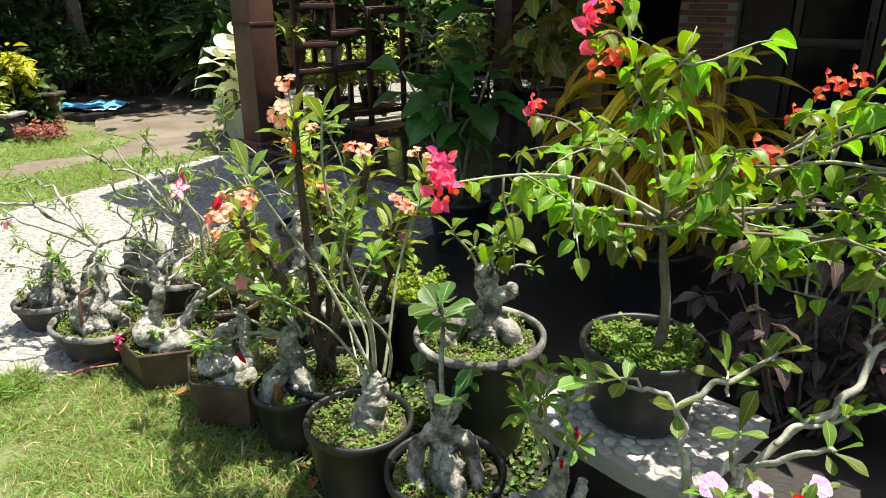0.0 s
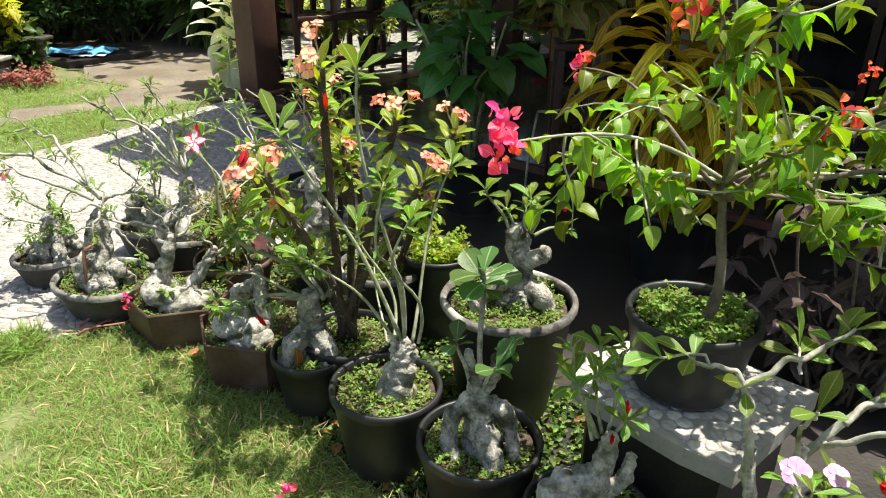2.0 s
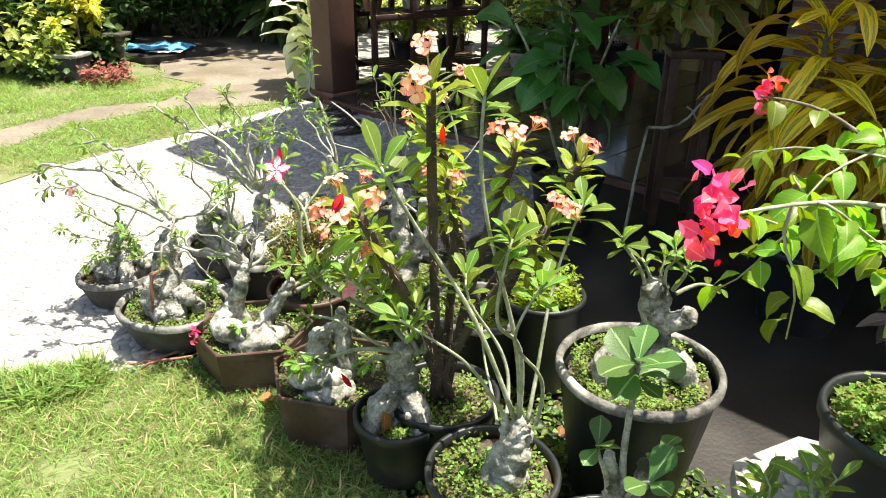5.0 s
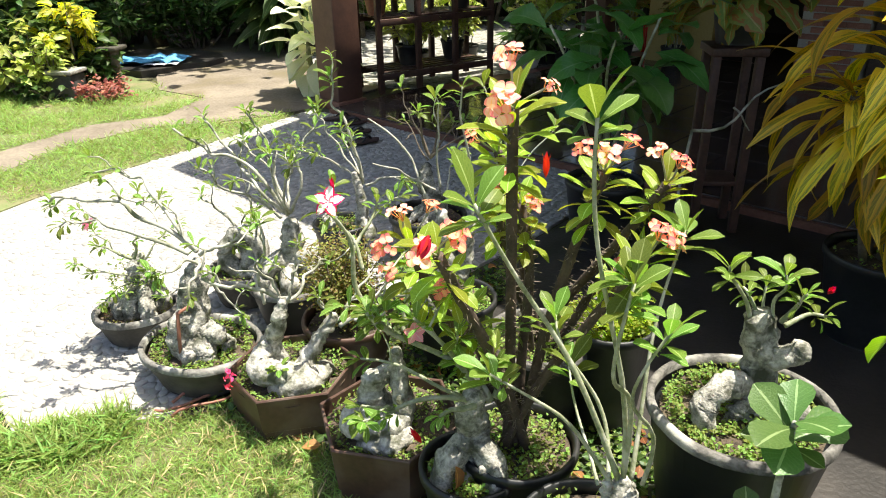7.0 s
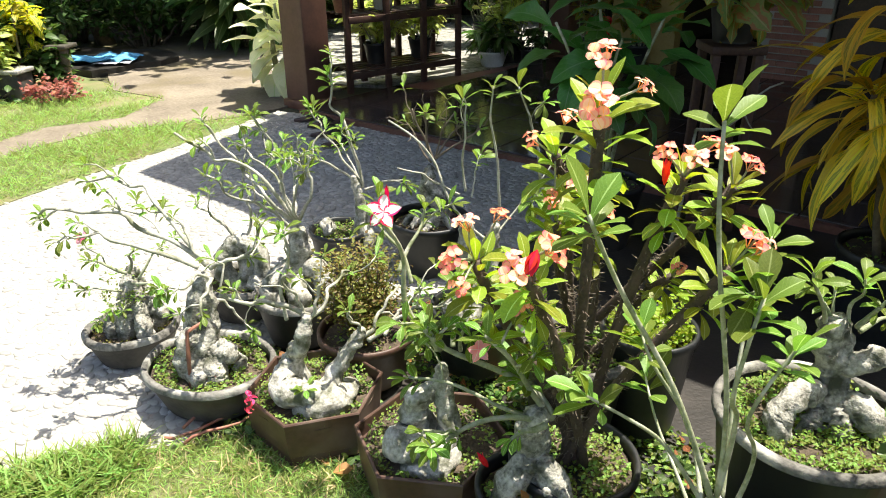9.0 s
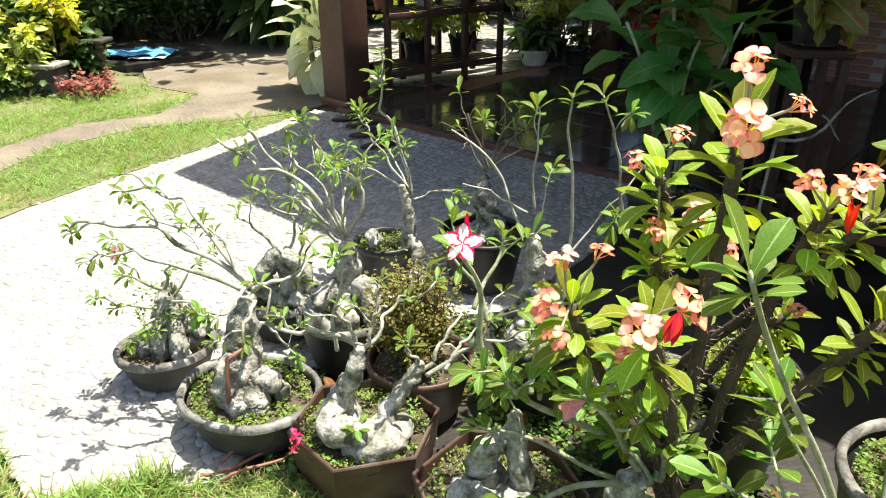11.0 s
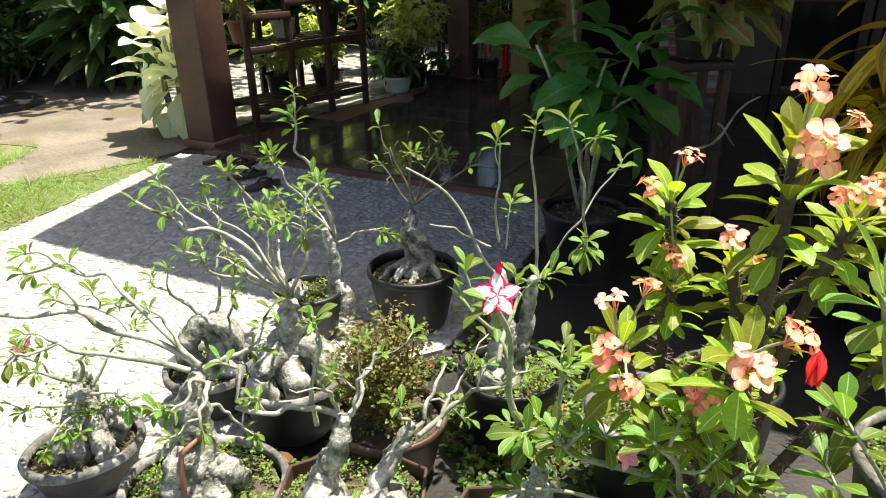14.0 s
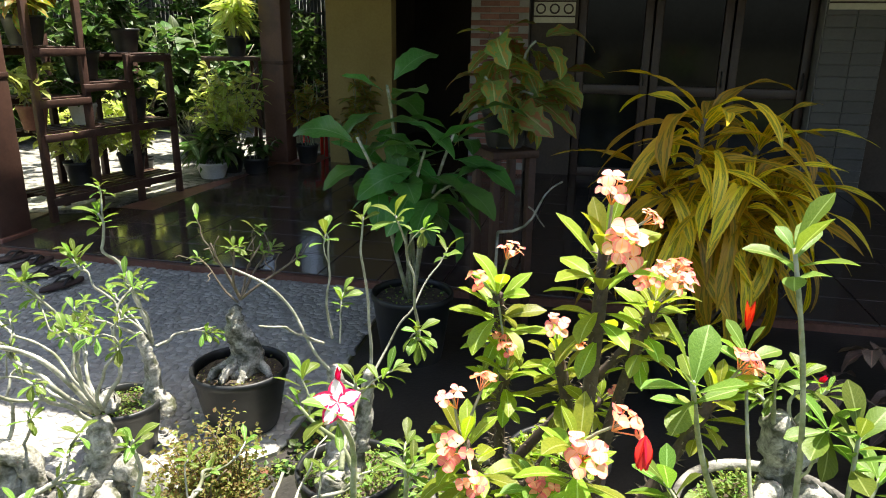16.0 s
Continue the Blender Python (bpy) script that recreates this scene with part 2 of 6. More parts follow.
L_CR = leaf_mat("yellow_green_strap_leaf", (0.15, 0.165, 0.018), (0.36, 0.30, 0.028), (0.62, 0.46, 0.04), edge=(0.57, 0.38, 0.03), trans=0.35, rough=0.35, rib_w=0.12, veins=0.55, hue=0.025, val=0.45, blotch=(0.60, 0.39, 0.03), bl_scale=3)
L_DK = leaf_mat("deep_green_leaf", (0.035, 0.115, 0.022), (0.085, 0.21, 0.038), (0.12, 0.22, 0.08), trans=0.25, rough=0.28, rib_w=0.05, veins=0.25)
L_FERN = leaf_mat("olive_mottled_leaf", (0.09, 0.16, 0.028), (0.25, 0.27, 0.055), (0.34, 0.32, 0.10), trans=0.3, rough=0.4, blotch=(0.30, 0.14, 0.03), hue=0.03)
L_PU = leaf_mat("purplish_dark_leaf", (0.055, 0.04, 0.034), (0.125, 0.095, 0.078), (0.20, 0.12, 0.10), trans=0.15, rough=0.42, veins=0.3)
L_DI = leaf_mat("white_variegated_leaf", (0.70, 0.71, 0.46), (0.82, 0.83, 0.62), (0.62, 0.70, 0.36), trans=0.3, rough=0.4, veins=0.3, val=0.15)
L_YE = leaf_mat("golden_yellow_leaf", (0.42, 0.38, 0.03), (0.62, 0.56, 0.06), (0.70, 0.64, 0.2), trans=0.4, rough=0.45, blotch=(0.15, 0.24, 0.03))
L_BG = leaf_mat("garden_shrub_leaf", (0.035, 0.075, 0.018), (0.08, 0.13, 0.03), (0.14, 0.20, 0.07), trans=0.35, rough=0.45, hue=0.03, val=0.4)
L_LT = leaf_mat("pale_variegated_leaf", (0.28, 0.34, 0.07), (0.46, 0.50, 0.16), (0.55, 0.58, 0.28), trans=0.45, rough=0.45, hue=0.02)
L_RED = leaf_mat("reddish_ground_leaf", (0.22, 0.075, 0.06), (0.38, 0.15, 0.12), (0.40, 0.2, 0.15), trans=0.35, rough=0.5)
L_MOSS = leaf_mat("small_ground_cover_leaf", (0.12, 0.19, 0.03), (0.26, 0.34, 0.08), (0.30, 0.38, 0.14), trans=0.4, rough=0.55, hue=0.045, val=0.45)
L_BRZ = leaf_mat("bronze_green_small_leaf", (0.12, 0.15, 0.03), (0.25, 0.27, 0.07), (0.24, 0.18, 0.07), trans=0.4, rough=0.5, hue=0.05, val=0.35, blotch=(0.22, 0.10, 0.05), bl_scale=2)
L_DRY = leaf_mat("dry_orange_leaf", (0.22, 0.10, 0.035), (0.38, 0.19, 0.07), (0.55, 0.3, 0.1), trans=0.35, rough=0.6)
F_PINK = leaf_mat("hot_pink_bract", (0.80, 0.07, 0.19), (0.88, 0.18, 0.34), (0.88, 0.30, 0.42), trans=0.4, rough=0.55, hue=0.03, val=0.2, veins=0.2)
F_CORAL = leaf_mat("coral_bract", (0.72, 0.10, 0.05), (0.85, 0.20, 0.12), (0.85, 0.28, 0.2), trans=0.5, rough=0.55, val=0.2)
F_SALMON = leaf_mat("salmon_bract", (0.78, 0.26, 0.17), (0.86, 0.42, 0.27), (0.86, 0.50, 0.28), edge=(0.80, 0.20, 0.18), trans=0.3, rough=0.5, hue=0.02, val=0.2)
F_PEACH = leaf_mat("peach_bract", (0.84, 0.47, 0.30), (0.90, 0.60, 0.42), (0.85, 0.48, 0.2), edge=(0.84, 0.30, 0.26), trans=0.3, rough=0.5, hue=0.025, val=0.15)
F_STAR = leaf_mat("white_petal_with_crimson_edge", (0.88, 0.80, 0.82), (0.90, 0.74, 0.78), (0.9, 0.85, 0.85), edge=(0.72, 0.02, 0.10), trans=0.3, rough=0.5, val=0.05)
F_RED = leaf_mat("crimson_petal", (0.52, 0.015, 0.025), (0.66, 0.03, 0.05), (0.6, 0.05, 0.06), trans=0.35, rough=0.5, val=0.2)
F_MAUVE = leaf_mat("mauve_petal", (0.66, 0.36, 0.68), (0.76, 0.50, 0.78), (0.7, 0.3, 0.65), trans=0.35, rough=0.5, val=0.1)
F_ROSE = leaf_mat("rose_pink_petal", (0.80, 0.25, 0.36), (0.88, 0.45, 0.54), (0.9, 0.6, 0.65), trans=0.4, rough=0.5, val=0.1)
GLASS_DARK = noise_mat("dark_window_glass", (0.008, 0.009, 0.009), (0.014, 0.015, 0.015), 3, 0.08, 0.0, 20, spec=0.15)

# ---- mesh tools ----
RNG = np.random.default_rng(7)


class Build:
    """Collects vertices, faces and leaf UVs of one mesh."""

    def __init__(self):
        self.v, self.f, self.uv = [], [], []

    def add(self, verts, faces, uv=None):
        o = len(self.v)
        self.v.extend(tuple(p) for p in verts)
        self.f.extend(tuple(i + o for i in q) for q in faces)
        self.uv.extend(uv if uv is not None else [(0.5, 0.5)] * len(verts))
        return self

    def tube(self, pts, radii, n=8, lump=0.0, cap=True, flat=1.0):
        pts = [Vector(p) for p in pts]
        verts, faces = [], []
        ref = Vector((0.3, 0.2, 1.0)) if abs((pts[-1] - pts[0]).normalized().z) < 0.85 else Vector((1.0, 0.1, 0.0))
        for i, p in enumerate(pts):
            d = (pts[min(i + 1, len(pts) - 1)] - pts[max(i - 1, 0)]).normalized()
            a = d.cross(ref).normalized()
            b = d.cross(a)
            for k in range(n):
                w = 2 * math.pi * k / n
                dirn = a * math.cos(w) + b * math.sin(w) * flat
                r = radii[i]
                q = p + dirn * r
                if lump:
                    q = p + dirn * r * (1 + lump * noise.noise(q * (0.55 / max(r, 0.004))) + lump * 0.6 * noise.noise(q * (1.7 / max(r, 0.006))) + lump * 0.25 * noise.noise(q * 70) - lump * 0.5 * max(0.0, 0.22 - abs(noise.noise(q * (1.1 / max(r, 0.006)) + Vector((7, 3, 1))))))
                verts.append(q)
        for i in range(len(pts) - 1):
            for k in range(n):
                faces.append((i * n + k, i * n + (k + 1) % n, (i + 1) * n + (k + 1) % n, (i + 1) * n + k))
        if cap:
            verts += [pts[0], pts[-1]]
            c0, c1, e = len(verts) - 2, len(verts) - 1, (len(pts) - 1) * n
            faces += [(c0, (k + 1) % n, k) for k in range(n)] + [(c1, e + k, e + (k + 1) % n) for k in range(n)]
        return self.add(verts, faces)

    def lathe(self, profile, n=40, sx=1.0, sy=1.0, wob=0.0, turn=0.0):
        """profile: (r, z) from the inside over the rim to the outside foot."""
        verts, faces = [], []
        for r, z in profile:
            for k in range(n):
                w = 2 * math.pi * k / n + turn
                rr = r * (1 + wob * noise.noise(Vector((math.cos(w) * 2, math.sin(w) * 2, z * 6))))
                verts.append((rr * math.cos(w) * sx, rr * math.sin(w) * sy, z))
        for i in range(len(profile) - 1):
            for k in range(n):
                faces.append((i * n + k, i * n + (k + 1) % n, (i + 1) * n + (k + 1) % n, (i + 1) * n + k))
        faces.append(tuple(range(n)))
        faces.append(tuple(reversed(range((len(profile) - 1) * n, len(profile) * n))))
        return self.add(verts, faces)

    def box(self, x0, y0, z0, x1, y1, z1, m=None, bev=0.0):
        if bev:
            bm = bmesh.new()
            bmesh.ops.create_cube(bm, size=1.0)
            for w in bm.verts:
                w.co = Vector(((x0 + x1) / 2 + w.co.x * (x1 - x0), (y0 + y1) / 2 + w.co.y * (y1 - y0), (z0 + z1) / 2 + w.co.z * (z1 - z0)))
            bmesh.ops.bevel(bm, geom=list(bm.edges), offset=bev, segments=2, affect="EDGES", profile=0.5)
            bm.verts.index_update()
            verts, faces = [w.co.copy() for w in bm.verts], [tuple(w.index for w in q.verts) for q in bm.faces]
            bm.free()
        else:
            verts = [Vector(p) for p in ((x0, y0, z0), (x1, y0, z0), (x1, y1, z0), (x0, y1, z0), (x0, y0, z1), (x1, y0, z1), (x1, y1, z1), (x0, y1, z1))]
            faces = [(3, 2, 1, 0), (4, 5, 6, 7), (0, 1, 5, 4), (1, 2, 6, 5), (2, 3, 7, 6), (3, 0, 4, 7)]
        return self.add([m @ p for p in verts] if m else verts, faces)

    def prism(self, poly, z0, z1):
        n = len(poly)
        return self.add([(x, y, z0) for x, y in poly] + [(x, y, z1) for x, y in poly],
                        [tuple(reversed(range(n))), tuple(range(n, 2 * n))] + [(i, (i + 1) % n, n + (i + 1) % n, n + i) for i in range(n)])

    def mesh(self, name, mat, smooth=True):
        me = bpy.data.meshes.new(name)
        me.from_pydata([tuple(p) for p in self.v], [], self.f)
        me.materials.append(mat)
        lay = me.uv_layers.new(name="leaf")
        idx = np.empty(len(me.loops), dtype=np.int32)
        me.loops.foreach_get("vertex_index", idx)
        lay.data.foreach_set("uv", np.array(self.uv, dtype=np.float32)[idx].ravel())
        if smooth:
            me.polygons.foreach_set("use_smooth", [True] * len(me.polygons))
        me.update()
        return me

    def ob(self, name, mat, parent=None, label="", smooth=True, kind=""):
        o = new(name, self.mesh(name, mat, smooth))
        o.parent = parent
        return tagged(o, label=label, kind=kind)


def thing(name, at, label, category, group=""):
    e = new(name)
    e.location, e.empty_display_size = at, 0.05
    return tagged(e, label, category, group)


def structure(name, b, mat, label, smooth=False):
    return tagged(b.ob(name, mat, None, label, smooth), kind="structure", category=name.split("_")[0])


def piece(name, mesh, parent, m, label=""):
    o = bpy.data.objects.new(name, mesh)
    scene.collection.objects.link(o)
    o.parent = parent
    o.matrix_basis = m
    return tagged(o, label=label)


def leaf_shape(profile, length=1.0, width=0.3, fold=0.25, bend=0.3, wave=0.0, segs=6, cols=2, petiole=0.0):
    """One leaf along +y, face up +z: (verts, faces, uv). profile(v) is the half width, 0 to 1."""
    verts, faces, uv = [], [], []
    for i in range(segs + 1):
        v = i / segs
        ang = bend * v
        y = petiole + length * (math.sin(ang) / bend if bend else v)
        z = -length * (1 - math.cos(ang)) / bend if bend else 0.0
        w = width * max(profile(v), 0.02)
        for k in range(-cols // 2, cols // 2 + 1):
            s = k / (cols / 2)
            verts.append((w * s, y, z + abs(s) * w * fold + wave * w * math.sin(v * 13 + s * 1.5) * abs(s)))
            uv.append((0.5 + 0.5 * s, v))
    c = cols + 1
    for i in range(segs):
        for k in range(cols):
            faces.append((i * c + k, i * c + k + 1, (i + 1) * c + k + 1, (i + 1) * c + k))
    return verts, faces, uv


OVATE = lambda v: math.sin(math.pi * min(v * 1.0, 1) ** 0.75) ** 0.8 if 0 < v < 1 else 0.03
OBOVATE = lambda v: (0.12 + 0.88 * math.sin(math.pi * v ** 1.9) ** 0.75) * (1 if v < 0.98 else 0.5) if 0 < v < 1 else 0.1
LANCE = lambda v: math.sin(math.pi * v ** 0.9) ** 0.9 if 0 < v < 1 else 0.05
STRAP = lambda v: min(1, 4 * v + 0.15) * min(1, 5 * (1 - v) + 0.05)
HEART = lambda v: min(1.0, (v * 5) ** 0.5) * (1 - v) ** 0.62 if 0 < v < 1 else 0.05
KIDNEY = lambda v: min(1.0, (0.1 + 4 * v)) * (1 - v ** 5) ** 0.5 if v < 1 else 0.2
WAVY = lambda v: math.sin(math.pi * v ** 1.15) ** 0.75 * (0.95 + 0.05 * math.sin(v * 30)) if 0 < v < 1 else 0.05
LOBED = lambda v: math.sin(math.pi * v ** 0.8) ** 0.6 * (0.84 + 0.16 * math.sin(v * 24)) if 0 < v < 1 else 0.05


def leaf_mesh(name, mat, *a, **k):
    return Build().add(*leaf_shape(*a, **k)).mesh(name, mat)


def aim(at, d, size=1.0, roll=0.0):
    """A pose whose +y goes along d and whose +z stays as far up as it can."""
    d = Vector(d).normalized()
    s = d.cross(Vector((0, 0, 1)))
    s = s.normalized() if s.length > 1e-3 else Vector((1, 0, 0))
    m = Matrix((s, d, s.cross(d))).transposed().to_4x4()
    return Matrix.Translation(at) @ m @ Matrix.Rotation(roll, 4, "Y") @ Matrix.Scale(size, 4)


def axes_of(d):
    d = Vector(d).normalized()
    a = d.orthogonal().normalized()
    return d, a, d.cross(a)


def rosette_poses(tip, d, n, size, spread=(15, 80), stretch=0.012, jit=0.15):
    """Poses of n leaves whorled round a shoot's end."""
    d, a, b = axes_of(d)
    turn, out = RNG.uniform(0, 6.28), []
    for i in range(n):
        f = (i + 0.5) / n
        el = radians(spread[0] + (spread[1] - spread[0]) * f ** 0.8 + RNG.normal(0, 6))
        az = turn + i * 2.39996 + RNG.normal(0, 0.2)
        way = d * math.cos(el) + (a * math.cos(az) + b * math.sin(az)) * math.sin(el)
        s = size * (0.62 + 0.45 * math.sin(math.pi * (0.2 + 0.75 * f))) * (1 + RNG.normal(0, jit))
        out.append(aim(Vector(tip) - d * stretch * i * 0.7, way, max(s, size * 0.3), RNG.normal(0, 0.25)))
    return out


def scatter(parent, name, shape, poses, mat, label=""):
    """Many small leaves joined into one part."""
    vs, fs, uvs = shape
    va = np.array([(*p, 1.0) for p in vs])
    nv = len(vs)
    verts = np.concatenate([va @ np.array(m).T[:, :3] for m in poses]) if poses else np.zeros((0, 3))
    b = Build()
    b.v = verts.tolist()
    b.f = [tuple(i + k * nv for i in q) for k in range(len(poses)) for q in fs]
    b.uv = list(uvs) * len(poses)
    return b.ob(name, mat, parent, label, True, "stuff")


def bow(a, b, n=7, sag=0.0, wig=0.02, up=0.25):
    """Points of a shoot from a to b that first rises, then bends over, with small kinks."""
    a, b = Vector(a), Vector(b)
    L = (b - a).length
    k1, k2 = RNG.normal(0, wig, 3) * L * 8 * 0.5, RNG.normal(0, wig, 3) * L * 8 * 0.5
    out = []
    for i in range(n):
        f = i / (n - 1)
        p = a.lerp(b, f) + Vector((0, 0, 1)) * L * (up * math.sin(math.pi * f) * 0.35 - sag * f * (1 - f))
        p += Vector(k1) * math.sin(math.pi * f) * 0.5 + Vector(k2) * math.sin(2 * math.pi * f) * 0.4
        out.append(p)
    return out


def curve(pts, n):
    """More points on a smooth line through pts."""
    out = []
    for i in range(len(pts) - 1):
        a0, a1, a2, a3 = pts[max(i - 1, 0)], pts[i], pts[i + 1], pts[min(i + 2, len(pts) - 1)]
        for k in range(n):
            f = k / n
            out.append(0.5 * ((2 * a1) + (a2 - a0) * f + (2 * a0 - 5 * a1 + 4 * a2 - a3) * f * f + (3 * a1 - a0 - 3 * a2 + a3) * f ** 3))
    return out + [pts[-1]]


def taper(n, r0, r1):
    return [r0 + (r1 - r0) * (i / (n - 1)) ** 0.8 for i in range(n)]

# ---- the large structure ----
HU, HV, H0 = Vector((0.8, -0.6, 0)), Vector((0.6, 0.8, 0)), Vector((-2.05, 6.85, 0))     # the house's front, its depth, the porch corner
HOUSE = Matrix.Translation(H0) @ Matrix((HU, HV, Vector((0, 0, 1)))).transposed().to_4x4()


def hp(u, v, z=0.0):
    return HOUSE @ Vector((u, v, z))


structure("ground", Build().box(-150, -120, -0.32, 150, 160, -0.03), GROUND, "shaded earth with leaf litter under the garden")

APRON = [(-1.94, 2.42), (-2.3, 2.75), (-3.0, 3.45), (-3.45, 4.2), (-3.35, 4.58), (-3.1, 5.15), (-2.8, 5.75), (-2.28, 6.92), (-2.05, 6.83), (0.27, 5.08), (-0.32, 4.17), (-0.72, 3.62), (-1.12, 3.52), (-1.42, 3.14), (-1.5, 2.62)]
apron = structure("pavement_pebble", Build().prism(APRON, -0.06, -0.012), MORTAR, "pale pebble mosaic paving in front of the porch")


def inside(p, poly):
    hit = False
    for i in range(len(poly)):
        (x0, y0), (x1, y1) = poly[i - 1], poly[i]
        if (y0 > p[1]) != (y1 > p[1]) and p[0] < (x1 - x0) * (p[1] - y0) / (y1 - y0) + x0:
            hit = not hit
    return hit


# strip between pots and porch; its darkness stands for plant and roof shade
structure("pavement_concrete", Build().prism([(-0.30, 4.16), (-0.70, 3.61), (-1.10, 3.51), (-1.40, 3.13), (-1.47, 2.62), (-0.9, 2.3), (-0.6, 1.9), (0.0, 1.35), (0.5, 0.9), (3.5, 0.6), (6.5, 1.0), (6.5, 2.0), (0.29, 5.06)], -0.07, -0.018), CONCRETE, "dark concrete beside the porch step, shade included in its colour")
# lawn, with the worn path across it
LAWN = [(-9, -2.5), (3.2, -2.5), (3.2, 0.6), (0.62, 0.95), (0.17, 1.5), (-0.38, 1.98), (-0.72, 2.4), (-1.36, 2.66), (-1.95, 2.40), (-2.31, 2.74), (-3.02, 3.45), (-3.48, 4.2), (-3.37, 4.58), (-3.12, 5.15), (-2.82, 5.75), (-2.36, 6.75), (-2.6, 6.95), (-3.6, 7.5), (-5.0, 8.6), (-9, 8.6)]
structure("ground_lawn", Build().prism(LAWN, -0.06, -0.014), TURF, "short green lawn with dry patches")
EARTH_PATH = [(-4.7, 2.0), (-4.15, 3.6), (-3.95, 4.84), (-3.85, 5.7), (-3.5, 6.25), (-3.0, 6.45), (-2.55, 6.72), (-2.3, 7.0), (-1.8, 8.0), (0.5, 10.6), (0, 13), (-4.5, 13), (-5.4, 10.4), (-4.5, 8.4), (-4.15, 7.75), (-3.5, 7.4), (-3.55, 6.65), (-4.05, 6.3), (-4.35, 5.3), (-4.6, 3.8), (-5.2, 2.0)]
structure("ground_path", Build().prism(EARTH_PATH, -0.05, -0.008), EARTH, "bare trodden earth path round the house corner")
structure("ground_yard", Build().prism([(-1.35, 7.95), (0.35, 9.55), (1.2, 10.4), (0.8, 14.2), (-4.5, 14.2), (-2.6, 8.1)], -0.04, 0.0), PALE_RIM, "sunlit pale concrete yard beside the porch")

# porch floor of polished tiles
PORCH = [(-2.08, 6.84), (0.29, 5.06), (6.6, 0.35), (9.2, 3.9), (2.6, 8.9), (1.3, 10.2), (0.28, 9.32), (-1.1, 8.02)]
porch = structure("floor_porch", Build().prism(PORCH, -0.08, 0.025), TILE_EDGE, "polished dark tiles of the shaded porch floor")
bt = Build().box(-0.197, -0.197, -0.006, 0.197, 0.197, 0.006, bev=0.003)
TILE_MESH = bt.mesh("tile", TILE, False)
for i in range(28):
    for j in range(12):
        c = hp(0.21 + 0.4 * i, 0.21 + 0.4 * j, 0.031)
        if all(inside(HOUSE @ Vector((0.21 + 0.4 * i + a, 0.21 + 0.4 * j + b, 0)), PORCH) for a, b in ((0, 0), (0.16, 0.16), (-0.16, 0.16), (0.16, -0.16), (-0.16, -0.16))):
            piece("tile", TILE_MESH, porch, Matrix.Translation(c) @ HOUSE.to_3x3().to_4x4())

# roof over the porch, with its ceiling
RC = Vector((-2.08, 5.395, 0))
rc = [RC, RC + HU * 13.5, RC + HU * 13.5 + HV * 11, Vector((3.0, 15.0, 0)), Vector((0.68, 9.8, 0)), Vector((-1.42, 7.15, 0))]
structure("ceiling", Build().prism([(p.x, p.y) for p in rc], 2.50, 2.54), CEIL, "brown boarded porch ceiling")
structure("roof", Build().prism([(p.x, p.y) for p in rc], 2.545, 2.75), ROOF, "tiled house roof edge")
WALLV = 3.9


def wall_box(name, u0, u1, v0, v1, z0, z1, mat, label):
    b = Build()
    b.box(u0, v0, z0, u1, v1, z1, HOUSE)
    return structure(name, b, mat, label)


wall_box("wall_yellow", 0.95, 1.72, WALLV, WALLV + 0.18, 0.02, 2.5, WALL_YELLOW, "ochre plastered house wall")
wall_box("wall_lintel", 1.72, 2.62, WALLV, WALLV + 0.18, 2.15, 2.5, WALL_DARK, "brown wall above the doorway")
wall_box("wall_middle", 3.27, 3.75, WALLV, WALLV + 0.18, 0.02, 2.5, WALL_DARK, "brown wall beside the brick pier")
wall_box("wall_above", 3.75, 6.05, WALLV, WALLV + 0.18, 2.25, 2.5, WALL_DARK, "brown wall above the glazed doors")
wall_box("wall_right", 6.65, 12.0, WALLV, WALLV + 0.18, 0.02, 2.5, WALL_DARK, "brown house wall")
wall_box("wall_inner", 0.95, 12.0, WALLV + 3.2, WALLV + 3.4, 0.0, 2.5, WALL_DARK, "dim room wall behind the doorway")
wall_box("wall_side", 0.95, 1.12, WALLV + 0.18, WALLV + 3.2, 0.0, 2.5, WALL_DARK, "side wall of the dim room")
wall_box("floor_room", 1.12, 12.0, WALLV + 0.0, WALLV + 3.2, -0.05, 0.02, TILE, "dark tiled room floor behind the doorway")

eave = Build()
for p, q in ((Vector((-2.05, 7.18, 0)), Vector((0.53, 9.66, 0))), (Vector((-2.05, 7.18, 0)), Vector((-1.2, 6.5, 0)))):
    d = (q - p).normalized()
    m = Matrix.Translation(p) @ Matrix((d, Vector((-d.y, d.x, 0)), Vector((0, 0, 1)))).transposed().to_4x4()
    eave.box(-0.1, -0.07, 2.36, (q - p).length, 0.07, 2.495, m)
structure("trim_beam", eave, RACK_WOOD, "dark wooden eave beams over the columns")

# brick pier with courses of real bricks
pier = wall_box("wall_pier", 2.64, 3.25, WALLV - 0.11, WALLV + 0.18, 0.02, 2.5, MORTAR, "pier of narrow red bricks")
BRICK_MESH = Build().box(-0.1, -0.012, -0.026, 0.1, 0.012, 0.026, bev=0.004).mesh("brick", BRICK, False)
for r in range(37):
    for c in range(3 if r % 2 == 0 else 2):
        u = 2.74 + 0.205 * c + (0.1 if r % 2 else 0)
        piece("brick", BRICK_MESH, pier, HOUSE @ Matrix.Translation((u, WALLV - 0.118, 0.06 + 0.0655 * r)))
